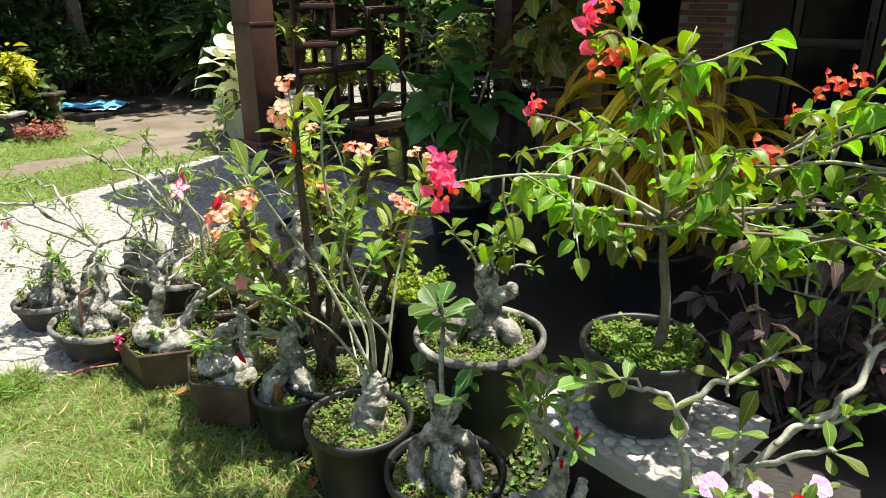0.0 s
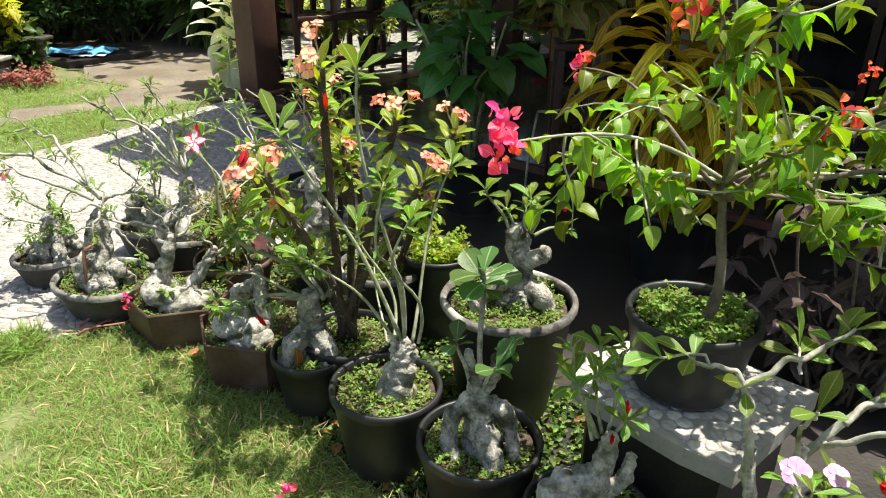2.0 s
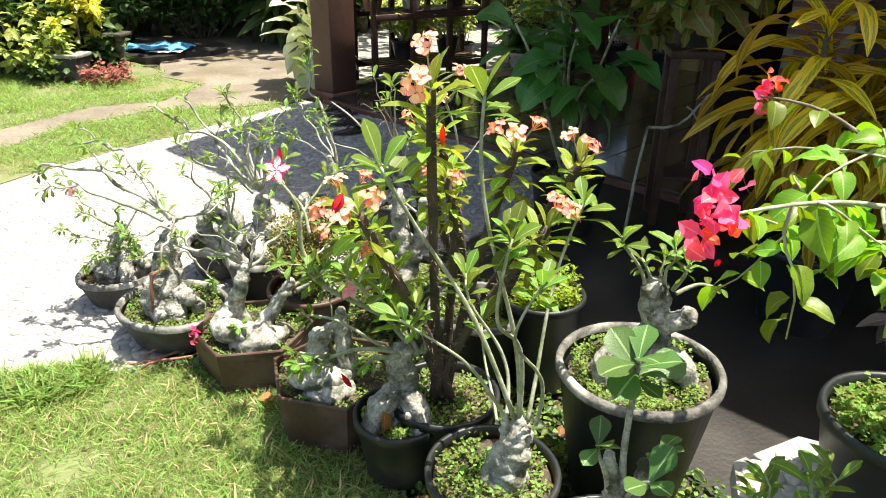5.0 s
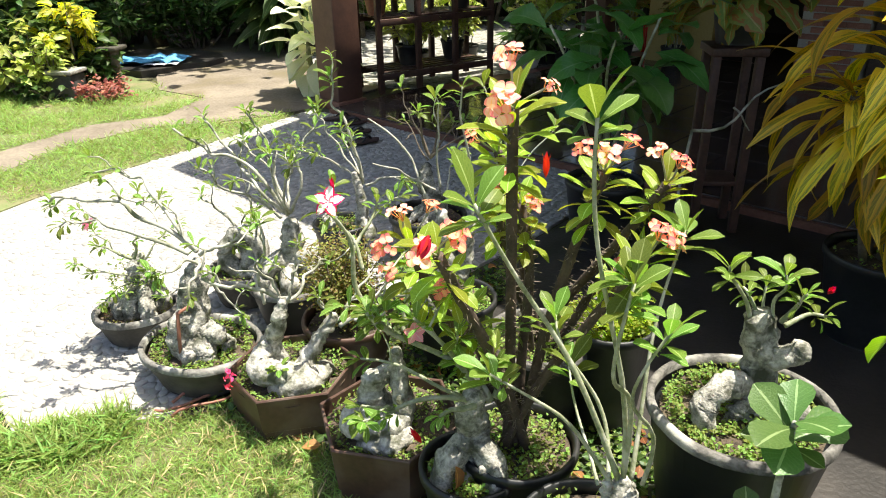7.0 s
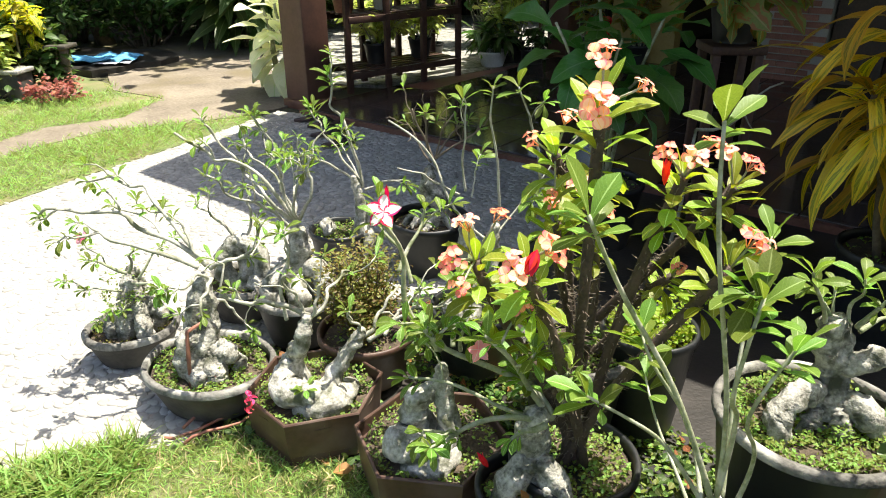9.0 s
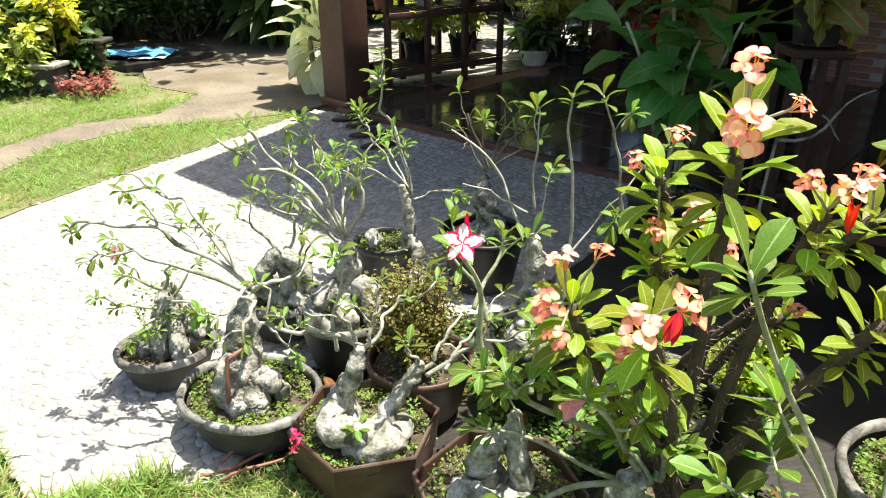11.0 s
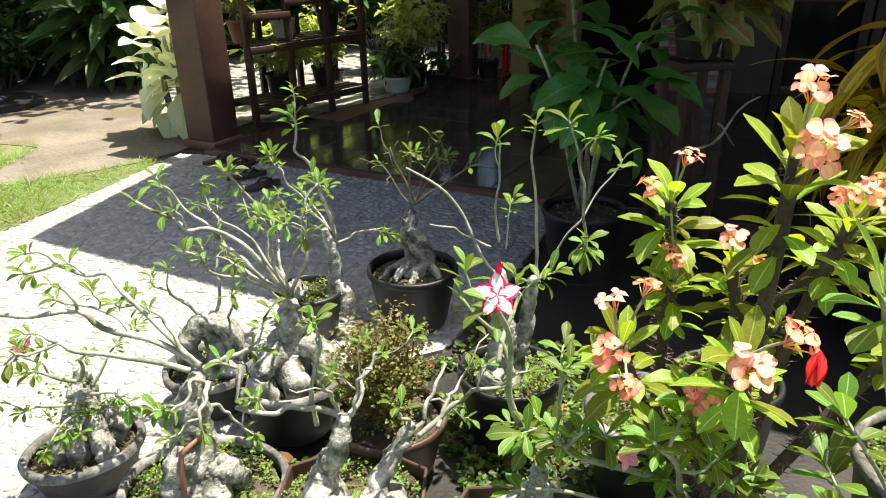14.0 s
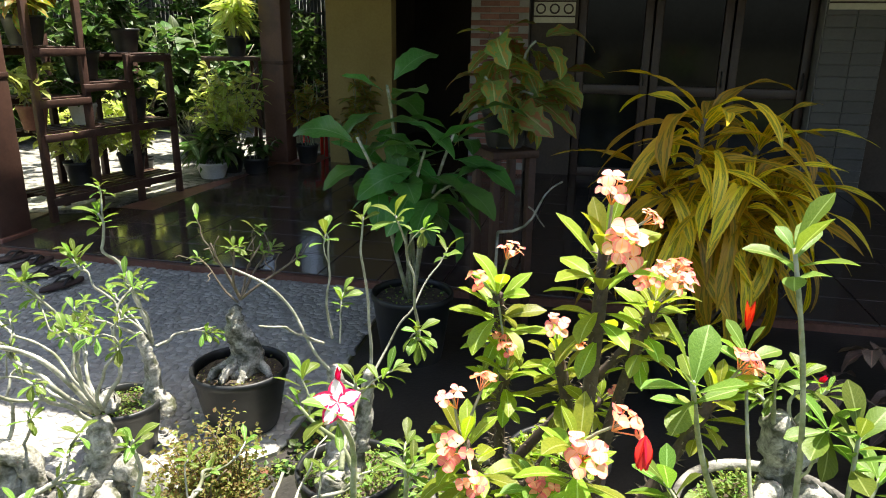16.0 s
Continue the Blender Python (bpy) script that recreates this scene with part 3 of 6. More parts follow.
# grey tiled column beside the glazed doors
col = wall_box("wall_column", 6.07, 6.63, WALLV - 0.12, WALLV + 0.2, 0.02, 2.5, MORTAR, "column clad in grey stone tiles")
SLIP = Build().box(-0.135, -0.008, -0.055, 0.135, 0.008, 0.055, bev=0.003).mesh("tile", GREY_TILE, False)
for r in range(21):
    for c in range(2):
        piece("tile", SLIP, col, HOUSE @ Matrix.Translation((6.215 + 0.275 * c, WALLV - 0.127, 0.085 + 0.1135 * r)))


def pattern_band(u0, u1, z):
    """A cream tile band with dark rings between two lines."""
    o = thing("pattern_tile_band", hp((u0 + u1) / 2, WALLV - 0.0, z), "cream wall tiles with a dark scroll border", "tile band", "tile bands")
    o.rotation_euler = HOUSE.to_euler()
    w = (u1 - u0) / 2
    y = -0.015 if u0 < 5 else -0.14
    Build().box(-w, y, -0.14, w, y + 0.012, 0.2, bev=0.002).ob("tile_face", CREAM, o)
    for zz in (-0.075, 0.075):
        Build().box(-w, y - 0.006, zz - 0.008, w, y - 0.002, zz + 0.008).ob("border_line", WOOD_DARK, o, "dark border line")
    n = int(w * 2 / 0.13)
    for i in range(n):
        x = -w + (i + 0.5) * 2 * w / n
        pts = [(x + 0.045 * math.cos(a), y - 0.006, 0.045 * math.sin(a)) for a in np.linspace(0, 6.283, 17)]
        Build().tube(pts, [0.009] * 17, 6).ob("ring", WOOD_DARK, o, "dark painted ring")


pattern_band(3.29, 3.72, 1.78)
pattern_band(6.09, 6.61, 1.92)


def glazed_door(u0, u1, name):
    o = thing(name, hp((u0 + u1) / 2, WALLV + 0.09, 0.02), "dark wooden door frame with dark glass panes", "door")
    o.rotation_euler = HOUSE.to_euler()
    w, h = (u1 - u0) / 2, 2.23
    for x in (-w + 0.04, w - 0.04):
        Build().box(x - 0.04, -0.05, 0, x + 0.04, 0.05, h, bev=0.005).ob("door_frame", WOOD_DARK, o)
    for z in (0.06, 0.95, h - 0.05):
        Build().box(-w + 0.08, -0.04, z - 0.05, w - 0.08, 0.04, z + 0.05, bev=0.005).ob("rail", WOOD_DARK, o)
    for z0, z1 in ((0.11, 0.9), (1.0, h - 0.1)):
        Build().box(-w + 0.085, -0.006, z0, w - 0.085, 0.006, z1).ob("pane", GLASS_DARK, o, "dark glass pane", False)
    Build().tube([(w - 0.05, -0.06, 1.0), (w - 0.05, -0.09, 1.03), (w - 0.05, -0.09, 1.13), (w - 0.05, -0.06, 1.16)], [0.008] * 4, 8).ob("door_handle", BLACK_POT, o, "slim dark pull handle")
    return tagged(o, kind="structure")


for i, (a, b) in enumerate(((3.76, 4.51), (4.53, 5.28), (5.30, 6.05))):
    glazed_door(a, b, "door_%d" % (i + 1))


def post(at, turn, w, name="porch_column"):
    o = thing(name, (at[0], at[1], 0.0), "square brown painted porch column on a low plinth", "column", "porch columns")
    o.rotation_euler = (0, 0, turn)
    Build().box(-w / 2, -w / 2, 0.05, w / 2, w / 2, 2.36, bev=0.012).ob("shaft", POST_PAINT, o)
    Build().box(-w / 2 - 0.025, -w / 2 - 0.025, -0.03, w / 2 + 0.025, w / 2 + 0.025, 0.05, bev=0.01).ob("plinth", TILE_EDGE, o, "red-brown plinth")
    Build().box(-w / 2 - 0.004, -w / 2 - 0.004, 1.16, w / 2 + 0.004, w / 2 + 0.004, 1.2, bev=0.003).ob("groove_band", RACK_WOOD, o, "darker band round the shaft")
    return o


post((-2.05, 7.18), math.atan2(-0.6, 0.8), 0.29)
post((0.53, 9.66), math.atan2(-0.6, 0.8), 0.27)

# ---- plants ----
M_AD = [leaf_mesh("leaf", L_AD, OBOVATE, 1.0, 0.155 + 0.025 * i, 0.3, 0.25 + 0.35 * i, 0.06, 6) for i in range(3)]
M_FAN = [leaf_mesh("leaf", L_AD, OBOVATE, 1.0, 0.215 + 0.02 * i, 0.25, 0.25 + 0.3 * i, 0.05, 7) for i in range(2)]
M_ROUND = [leaf_mesh("leaf", L_RD, OBOVATE, 1.0, 0.345, 0.22, 0.2 + 0.3 * i, 0.03, 7) for i in range(2)]
M_EU = [leaf_mesh("leaf", L_EU, OBOVATE, 1.0, 0.148 + 0.022 * i, 0.25, 0.3 + 0.4 * i, 0.05, 6) for i in range(3)]
M_BO = [leaf_mesh("leaf", L_BO, OVATE, 1.0, 0.30 + 0.03 * i, 0.35, 0.5 + 0.4 * i, 0.12, 7, 4, 0.12) for i in range(3)]
M_CR = [leaf_mesh("leaf", L_CR, STRAP, 1.0, 0.044 + 0.008 * i, 0.3, 1.25 + 0.5 * i, 0.45, 18) for i in range(3)]
M_DK = [leaf_mesh("leaf", L_DK, WAVY, 1.0, 0.19 + 0.025 * i, 0.25, 0.5 + 0.45 * i, 0.14, 18, 4, 0.16) for i in range(3)]
M_FN = [leaf_mesh("leaf", L_FERN, LOBED, 1.0, 0.20 + 0.03 * i, 0.25, 0.7 + 0.4 * i, 0.12, 22, 2, 0.2) for i in range(3)]
M_PU = [leaf_mesh("leaf", L_PU, OVATE, 1.0, 0.23 + 0.04 * i, 0.3, 0.5 + 0.5 * i, 0.15, 7, 4, 0.1) for i in range(2)]
M_DI = [leaf_mesh("leaf", L_DI, OVATE, 1.0, 0.32 + 0.03 * i, 0.2, 0.6 + 0.3 * i, 0.06, 8, 4, 0.3) for i in range(2)]
M_DRY = leaf_mesh("dry_leaf", L_DRY, LANCE, 1.0, 0.22, 0.5, 0.8, 0.1, 6)
S_SMALL = leaf_shape(OVATE, 1.0, 0.36, 0.3, 0.4, 0, 3)
S_BLADE = leaf_shape(LANCE, 1.0, 0.034, 0.3, 0.9, 0, 2)


def petals(mat, profile, n, length, width, lift, bend=0.4, layers=1, name="flower"):
    b = Build()
    for k in range(layers):
        vs, fs, uv = leaf_shape(profile, length * (1 - 0.22 * k), width * (1 - 0.15 * k), 0.15, bend, 0.08, 5)
        for i in range(n):
            m = Matrix.Rotation(2 * math.pi * (i + 0.5 * k) / n, 4, "Z") @ Matrix.Rotation(lift + 0.35 * k, 4, "X")
            b.add([m @ Vector(p) for p in vs], fs, uv)
    return b.mesh(name, mat)


def bract_cluster(mat, n, size, seed):
    rg, b = np.random.default_rng(seed), Build()
    vs, fs, uv = leaf_shape(OVATE, 1.0, 0.42, 0.35, 0.5, 0.2, 5, 4)
    for i in range(n):
        d = Vector(rg.normal(0, 1, 3)) + Vector((0, 0, 0.15))
        m = aim(Vector(rg.normal(0, 1, 3)) * size * 0.33, d, size * rg.uniform(0.38, 0.62), rg.uniform(-1.5, 1.5))
        b.add([m @ Vector(p) for p in vs], fs, uv)
    return b.mesh("flower", mat)


def euphorbia_cluster(mat, seed, n=6):
    """Pairs of round bracts on short stalks."""
    rg, b = np.random.default_rng(seed), Build()
    vs, fs, uv = leaf_shape(KIDNEY, 1.0, 0.62, 0.2, 0.5, 0.06, 5, 4)
    for i in range(n):
        a = 2 * math.pi * i / n + rg.uniform(-0.3, 0.3)
        c = Vector((math.cos(a), math.sin(a), 0.0)) * 0.026 * rg.uniform(0.4, 1.25) + Vector((0, 0, rg.uniform(-0.008, 0.02)))
        b.tube([Vector((0, 0, -0.035)), c - Vector((0, 0, 0.002))], [0.0016, 0.0013], 5)
        up = Vector((math.cos(a) * 0.7, math.sin(a) * 0.7, 0.8)).normalized()
        d0, e1, e2 = axes_of(up)
        w = rg.uniform(0, 6)
        for s in (1, -1):
            way = (e1 * math.cos(w) + e2 * math.sin(w)) * s + up * 0.3
            m = aim(c, way, 0.021 * rg.uniform(0.85, 1.15))
            b.add([m @ Vector(p) for p in vs], fs, uv)
    return b.mesh("flower", mat)


FL_STAR = petals(F_STAR, LANCE, 5, 0.034, 0.012, 0.25, 0.5)
FL_ROSE = petals(F_ROSE, LANCE, 5, 0.026, 0.009, 0.5, 0.4)
FL_RED = petals(F_RED, LANCE, 5, 0.05, 0.012, 1.15, -0.5, 2)
FL_BUD = petals(F_RED, LANCE, 4, 0.045, 0.006, 1.45, 0.1)
FL_MAUVE = petals(F_MAUVE, KIDNEY, 5, 0.034, 0.018, 0.15, 0.3)
FL_PINK = [bract_cluster(F_PINK, 16, 0.085, 3), bract_cluster(F_CORAL, 12, 0.06, 4), bract_cluster(F_PINK, 22, 0.085, 5)]
FL_EU = [euphorbia_cluster(F_SALMON, 1), euphorbia_cluster(F_PEACH, 2), euphorbia_cluster(F_SALMON, 3, 4), euphorbia_cluster(F_PEACH, 4, 8)]


def round_pot(o, r, h, foot=0.72, mat=BLACK_POT, rim_mat=None, sx=1.0, sy=1.0, turn=0.0, base=0.0, lip=0.007):
    """A pot with wall thickness, rolled rim and foot; returns the soil's height."""
    t = 0.008
    prof = [(0.0, base + h - 0.045), (r - t - 0.004, base + h - 0.045), (r - t, base + h - 0.004), (r - t * 0.4, base + h), (r + lip * 0.5, base + h), (r + lip, base + h - 0.008), (r + lip * 0.9, base + h - 0.026), (r * 0.985, base + h - 0.032), (r * (foot + (0.985 - foot) * 0.45), base + h * 0.4), (r * foot, base + 0.012), (r * foot - 0.006, base)]
    p = Build().lathe(prof[1:], 44, sx, sy, 0.01).ob("pot", mat, o)
    if turn:
        p.rotation_euler = (0, 0, turn)
    if rim_mat:
        q = Build().lathe([(r - t - 0.003, base + h - 0.02), (r - t - 0.002, base + h + 0.002), (r + lip * 0.4, base + h + 0.004), (r + lip + 0.002, base + h - 0.006), (r + lip + 0.002, base + h - 0.02)][::1], 44, sx, sy, 0.02)
        q.f = q.f[:-2]
        q = q.ob("rim", rim_mat, p, "lime-stained pale rim")
    return base + h - 0.035


def ground_cover(o, r, z, n=420, size=0.018, mat=L_MOSS, sx=1.0, sy=1.0, turn=0.0, h=0.03, soil=True, clear=0.0):
    """Soil and a carpet of tiny-leaved weeds inside a pot."""
    if soil:
        b = Build()
        vs, fs = [(0, 0, z + 0.008)], []
        for k in range(1, 6):
            for i in range(28):
                a = 2 * math.pi * i / 28
                q = Vector((math.cos(a) * r * 0.985 * k / 5 * sx, math.sin(a) * r * 0.985 * k / 5 * sy, 0))
                vs.append((q.x, q.y, z + 0.012 * noise.noise(q * 18) + 0.006 * (1 - k / 5)))
        fs += [(0, 1 + i, 1 + (i + 1) % 28) for i in range(28)]
        for k in range(4):
            fs += [(1 + k * 28 + i, 1 + (k + 1) * 28 + i, 1 + (k + 1) * 28 + (i + 1) % 28, 1 + k * 28 + (i + 1) % 28) for i in range(28)]
        s = b.add(vs, fs).ob("soil", SOIL, o, "dark crumbly soil")
        s.rotation_euler = (0, 0, turn)
    poses = []
    n, size = int(n * 2.3), size * 0.78
    while len(poses) < n:
        a, q = RNG.uniform(0, 6.283), math.sqrt(RNG.uniform(clear, 1)) * r * 0.95
        x, y = q * math.cos(a) * sx, q * math.sin(a) * sy
        p = Vector((x * math.cos(turn) - y * math.sin(turn), x * math.sin(turn) + y * math.cos(turn), 0))
        dens = noise.noise(p * 14 + Vector((r * 90, 0, 0)))
        if dens < -0.32:
            continue
        p.z = z + RNG.uniform(0.004, h * (0.45 + max(dens, 0) * 1.6))
        poses.append(aim(p, (RNG.normal(), RNG.normal(), RNG.uniform(0.1, 1.0)), size * RNG.uniform(0.5, 1.2), RNG.normal(0, 0.5)))
    scatter(o, "ground_cover", S_SMALL, poses, mat, "low carpet of tiny green weeds")


def lumps(o, z, fat, label="swollen knobbly grey trunk base", mat=BARK, name="trunk"):
    """A swollen trunk base from fat bent limbs: each is (points, radii), z above the soil."""
    made = None
    for count, (pts, radii) in enumerate(fat):
        b = Build()
        p = [Vector(q) + Vector((0, 0, z)) for q in pts]
        dense, rd = [], []
        n = len(p)
        for i in range(n - 1):
            for k in range(8):
                f = k / 8
                a0, a1, a2, a3 = p[max(i - 1, 0)], p[i], p[i + 1], p[min(i + 2, n - 1)]
                dense.append(0.5 * ((2 * a1) + (a2 - a0) * f + (2 * a0 - 5 * a1 + 4 * a2 - a3) * f * f + (3 * a1 - a0 - 3 * a2 + a3) * f ** 3))
                g = f * f * (3 - 2 * f)
                rd.append(radii[i] * (1 - g) + radii[i + 1] * g)
        dense.append(p[-1])
        rd.append(radii[-1])
        # round off the ends
        dense = [dense[0] + (dense[0] - dense[1]).normalized() * rd[0] * 0.5] + dense + [dense[-1] + (dense[-1] - dense[-2]).normalized() * rd[-1] * 0.5]
        rd = [rd[0] * 0.55] + rd + [rd[-1] * 0.55]
        b.tube(dense, rd, 26, 0.42)
        for k in range(5):
            i = int(RNG.integers(1, len(dense) - 1))
            d = Vector(RNG.normal(0, 1, 3)).normalized()
            c = dense[i] + d * rd[i] * 0.72
            r = rd[i] * RNG.uniform(0.22, 0.5)
            up = Vector((RNG.normal(0, 0.4), RNG.normal(0, 0.4), 1)).normalized() * r
            b.tube([c - up * 0.95, c - up * 0.5, c, c + up * 0.5, c + up * 0.95], [r * 0.35, r * 0.85, r, r * 0.85, r * 0.35], 8, 0.2)
        made = b.ob(name if count == 0 else "root", mat, o, label if count == 0 else "")
    return made


def shoots(o, base, branches, leaves=M_AD, size=0.06, n=(7, 11), bark=TWIG, side=0.35, thin=0.6, up=0.25, wig=0.02, spread=(15, 85), bare=0.0, tips=True, twig_n=1):
    """Branches with leaf whorls at their ends; each branch, leaf and flower is a part."""
    base = Vector(base)
    for a, b_, r in branches:
        a, e = Vector(a) - base, Vector(b_) - base
        pts = bow(a, e, 9, 0, wig, up)
        r_, r = r, abs(r)
        if bark is TWIG:
            r *= 0.74
            kink = (e - a).length * wig * 0.95
            for i in range(2, 8):
                pts[i] = pts[i] + Vector(RNG.normal(0, kink, 3))
        elif bark is STEM_GREEN:
            r *= 0.84
        fine_pts = curve(pts, 3)
        Build().tube(fine_pts, taper(len(fine_pts), r, r * thin * 0.85), 8, 0.14).ob("branch", bark, o)
        ends = [(pts[-1], pts[-1] - pts[-3])]
        for k in range(twig_n):
            if RNG.uniform() < side and (e - a).length > 0.12:
                i = int(RNG.integers(4, 8))
                d = (pts[i + 1 if i < 8 else 8] - pts[i - 1]).normalized() + Vector(RNG.normal(0, 0.6, 3)) + Vector((0, 0, 0.5))
                q = pts[i] + d.normalized() * RNG.uniform(0.04, 0.13)
                tw = bow(pts[i], q, 5, 0, 0.04, 0.2)
                Build().tube(tw, taper(5, r * thin * 0.75, r * thin * 0.5), 7, 0.1).ob("twig", bark, o)
                ends.append((tw[-1], tw[-1] - tw[-2]))
        if tips:
            for p, d in ends[1:] if r_ < 0 else ends:
                if RNG.uniform() < bare:
                    continue
                d = d.normalized() + Vector((0, 0, 0.35))
                for m in rosette_poses(p, d, int(RNG.integers(n[0], n[1] + 1)), size * RNG.uniform(0.8, 1.15), spread, size * 0.12):
                    piece("leaf", leaves[int(RNG.integers(len(leaves)))], o, m)


def bloom(o, base, at, mesh, d=(0, -0.4, 1), size=1.0, label=""):
    q = Vector(d).to_track_quat("Z", "Y").to_matrix().to_4x4()
    return piece("flower", mesh, o, Matrix.Translation(Vector(at) - Vector(base)) @ q @ Matrix.Scale(size, 4), label)

# ---- where the main shoots of each plant start and end, with their thickness ----
WINDSWEPT = [
    ((-1.45, 2.85, 0.49), (-1.98, 2.9, 0.63), 0.013),
    ((-1.47, 2.83, 0.49), (-1.77, 2.75, 0.63), 0.011),
    ((-1.46, 2.85, 0.5), (-1.86, 3.0, 0.71), 0.01),
    ((-1.45, 2.85, 0.49), (-1.6, 2.93, 0.64), 0.008),
    ((-1.46, 2.87, 0.48), (-1.85, 3.1, 0.59), 0.008),
    ((-1.44, 2.85, 0.48), (-1.3, 2.85, 0.52), 0.012),
    ((-1.44, 2.82, 0.46), (-1.48, 2.65, 0.5), 0.008),
    ((-1.43, 2.82, 0.46), (-1.44, 2.73, 0.37), 0.01),
    ((-1.46, 2.88, 0.35), (-1.38, 2.95, 0.21), 0.008),
]
TWIN = [
    ((-1.1, 2.64, 0.43), (-1.34, 2.59, 0.52), 0.013),
    ((-1.17, 2.64, 0.42), (-1.15, 2.64, 0.7), 0.009),
    ((-1.1, 2.66, 0.42), (-1.0, 2.79, 0.5), 0.01),
    ((-1.1, 2.64, 0.42), (-1.03, 2.64, 0.55), 0.008),
    ((-0.96, 2.64, 0.36), (-0.97, 2.59, 0.47), 0.008),
    ((-0.95, 2.64, 0.36), (-0.84, 2.74, 0.48), 0.01),
    ((-0.93, 2.64, 0.35), (-0.69, 2.64, 0.47), 0.011),
    ((-0.88, 2.64, 0.37), (-0.78, 2.74, 0.46), 0.009),
    ((-1.12, 2.64, 0.44), (-1.13, 2.54, 0.61), 0.008),
]
BROOM = [
    ((-1.25, 3.22, 0.48), (-1.6, 3.12, 0.84), 0.011),
    ((-1.26, 3.22, 0.49), (-1.58, 3.32, 0.82), 0.01),
    ((-1.25, 3.22, 0.5), (-1.39, 3.27, 0.87), 0.008),
    ((-1.27, 3.19, 0.48), (-1.48, 3.02, 0.73), 0.009),
    ((-1.26, 3.22, 0.49), (-1.5, 3.32, 0.58), 0.008),
    ((-1.25, 3.22, 0.5), (-1.29, 3.12, 0.77), 0.009),
    ((-1.24, 3.22, 0.49), (-1.13, 3.27, 0.81), 0.009),
    ((-1.26, 3.25, 0.47), (-1.27, 3.42, 0.66), 0.009),
    ((-1.26, 3.25, 0.49), (-1.49, 3.47, 0.7), 0.008),
    ((-1.24, 3.22, 0.49), (-1.17, 3.07, 0.73), 0.008),
]
CURVED = [
    ((-1.1, 3.85, 0.4), (-1.22, 3.85, 0.89), 0.011),
    ((-1.1, 3.85, 0.4), (-1.32, 3.9, 0.73), 0.008),
    ((-1.1, 3.85, 0.39), (-1.39, 3.75, 0.58), 0.009),
    ((-1.09, 3.85, 0.38), (-0.88, 3.85, 0.41), 0.009),
    ((-1.1, 3.85, 0.4), (-1.22, 4.0, 0.55), 0.007),
    ((-1.1, 3.85, 0.39), (-1.16, 3.75, 0.69), 0.007),
]
BARE = [
    ((-0.78, 3.85, 0.52), (-0.87, 3.85, 0.75), 0.006),
    ((-0.78, 3.85, 0.52), (-0.63, 3.95, 0.67), 0.006),
    ((-0.78, 3.85, 0.52), (-0.58, 3.75, 0.69), 0.006),
    ((-0.79, 3.85, 0.51), (-0.91, 3.95, 0.67), 0.005),
    ((-0.78, 3.85, 0.52), (-0.69, 3.85, 0.73), 0.005),
    ((-0.78, 3.85, 0.52), (-0.81, 3.7, 0.77), 0.006),
]
TALL = [
    ((-0.56, 3.05, 0.49), (-0.89, 3.1, 0.89), -0.0079),
    ((-0.64, 3.05, 0.67), (-0.66, 3.05, 0.99), -0.0058),
    ((-0.53, 3.05, 0.56), (-0.56, 3.0, 1.02), 0.0072),
    ((-0.38, 3.05, 0.62), (-0.49, 2.95, 1.03), 0.0072),
    ((-0.62, 3.05, 0.65), (-0.59, 3.1, 0.78), 0.0043),
    ((-0.41, 3.05, 0.63), (-0.42, 2.95, 0.7), 0.0043),
    ((-0.54, 3.05, 0.51), (-0.25, 3.15, 0.86), 0.0058),
    ((-0.66, 3.07, 0.65), (-0.85, 2.95, 0.78), 0.0058),
]
STAR = [
    ((-0.7, 2.4, 0.48), (-0.83, 2.32, 0.87), 0.01),
    ((-0.67, 2.4, 0.49), (-0.66, 2.45, 0.65), 0.009),
    ((-0.71, 2.4, 0.48), (-0.76, 2.35, 0.58), 0.008),
    ((-0.65, 2.4, 0.48), (-0.66, 2.3, 0.62), 0.007),
    ((-0.77, 2.4, 0.67), (-0.86, 2.45, 0.82), 0.007),
    ((-0.8, 2.4, 0.7), (-0.74, 2.5, 0.83), 0.007),
    ((-0.7, 2.4, 0.48), (-0.76, 2.5, 0.48), 0.007),
]
BUDDED = [
    ((-0.43, 2.25, 0.39), (-0.73, 2.25, 0.63), 0.012),
    ((-0.43, 2.25, 0.39), (-0.6, 2.15, 0.68), 0.01),
    ((-0.45, 2.23, 0.39), (-0.68, 2.15, 0.4), 0.011),
    ((-0.46, 2.15, 0.45), (-0.54, 2.1, 0.45), 0.01),
    ((-0.43, 2.25, 0.4), (-0.52, 2.3, 0.5), 0.01),
    ((-0.41, 2.25, 0.4), (-0.42, 2.15, 0.59), 0.01),
    ((-0.42, 2.25, 0.4), (-0.43, 2.35, 0.53), 0.01),
    ((-0.46, 2.25, 0.39), (-0.78, 2.35, 0.43), 0.008),
]
FAN = [
    ((-0.15, 1.97, 0.42), (-0.45, 1.93, 1.04), 0.0081),
    ((-0.14, 1.97, 0.42), (-0.25, 1.97, 1.19), 0.0075),
    ((-0.12, 1.99, 0.4), (-0.02, 2.22, 0.88), 0.0070),
    ((-0.14, 1.97, 0.43), (-0.18, 1.87, 0.93), 0.0075),
    ((-0.1, 1.97, 0.41), (-0.11, 1.87, 0.84), 0.0064),
    ((-0.16, 1.97, 0.4), (-0.42, 1.95, 0.68), 0.0064),
    ((-0.17, 1.97, 0.42), (-0.29, 2.12, 0.72), 0.0064),
    ((-0.19, 1.97, 0.4), (-0.25, 2.17, 0.57), 0.0052),
]
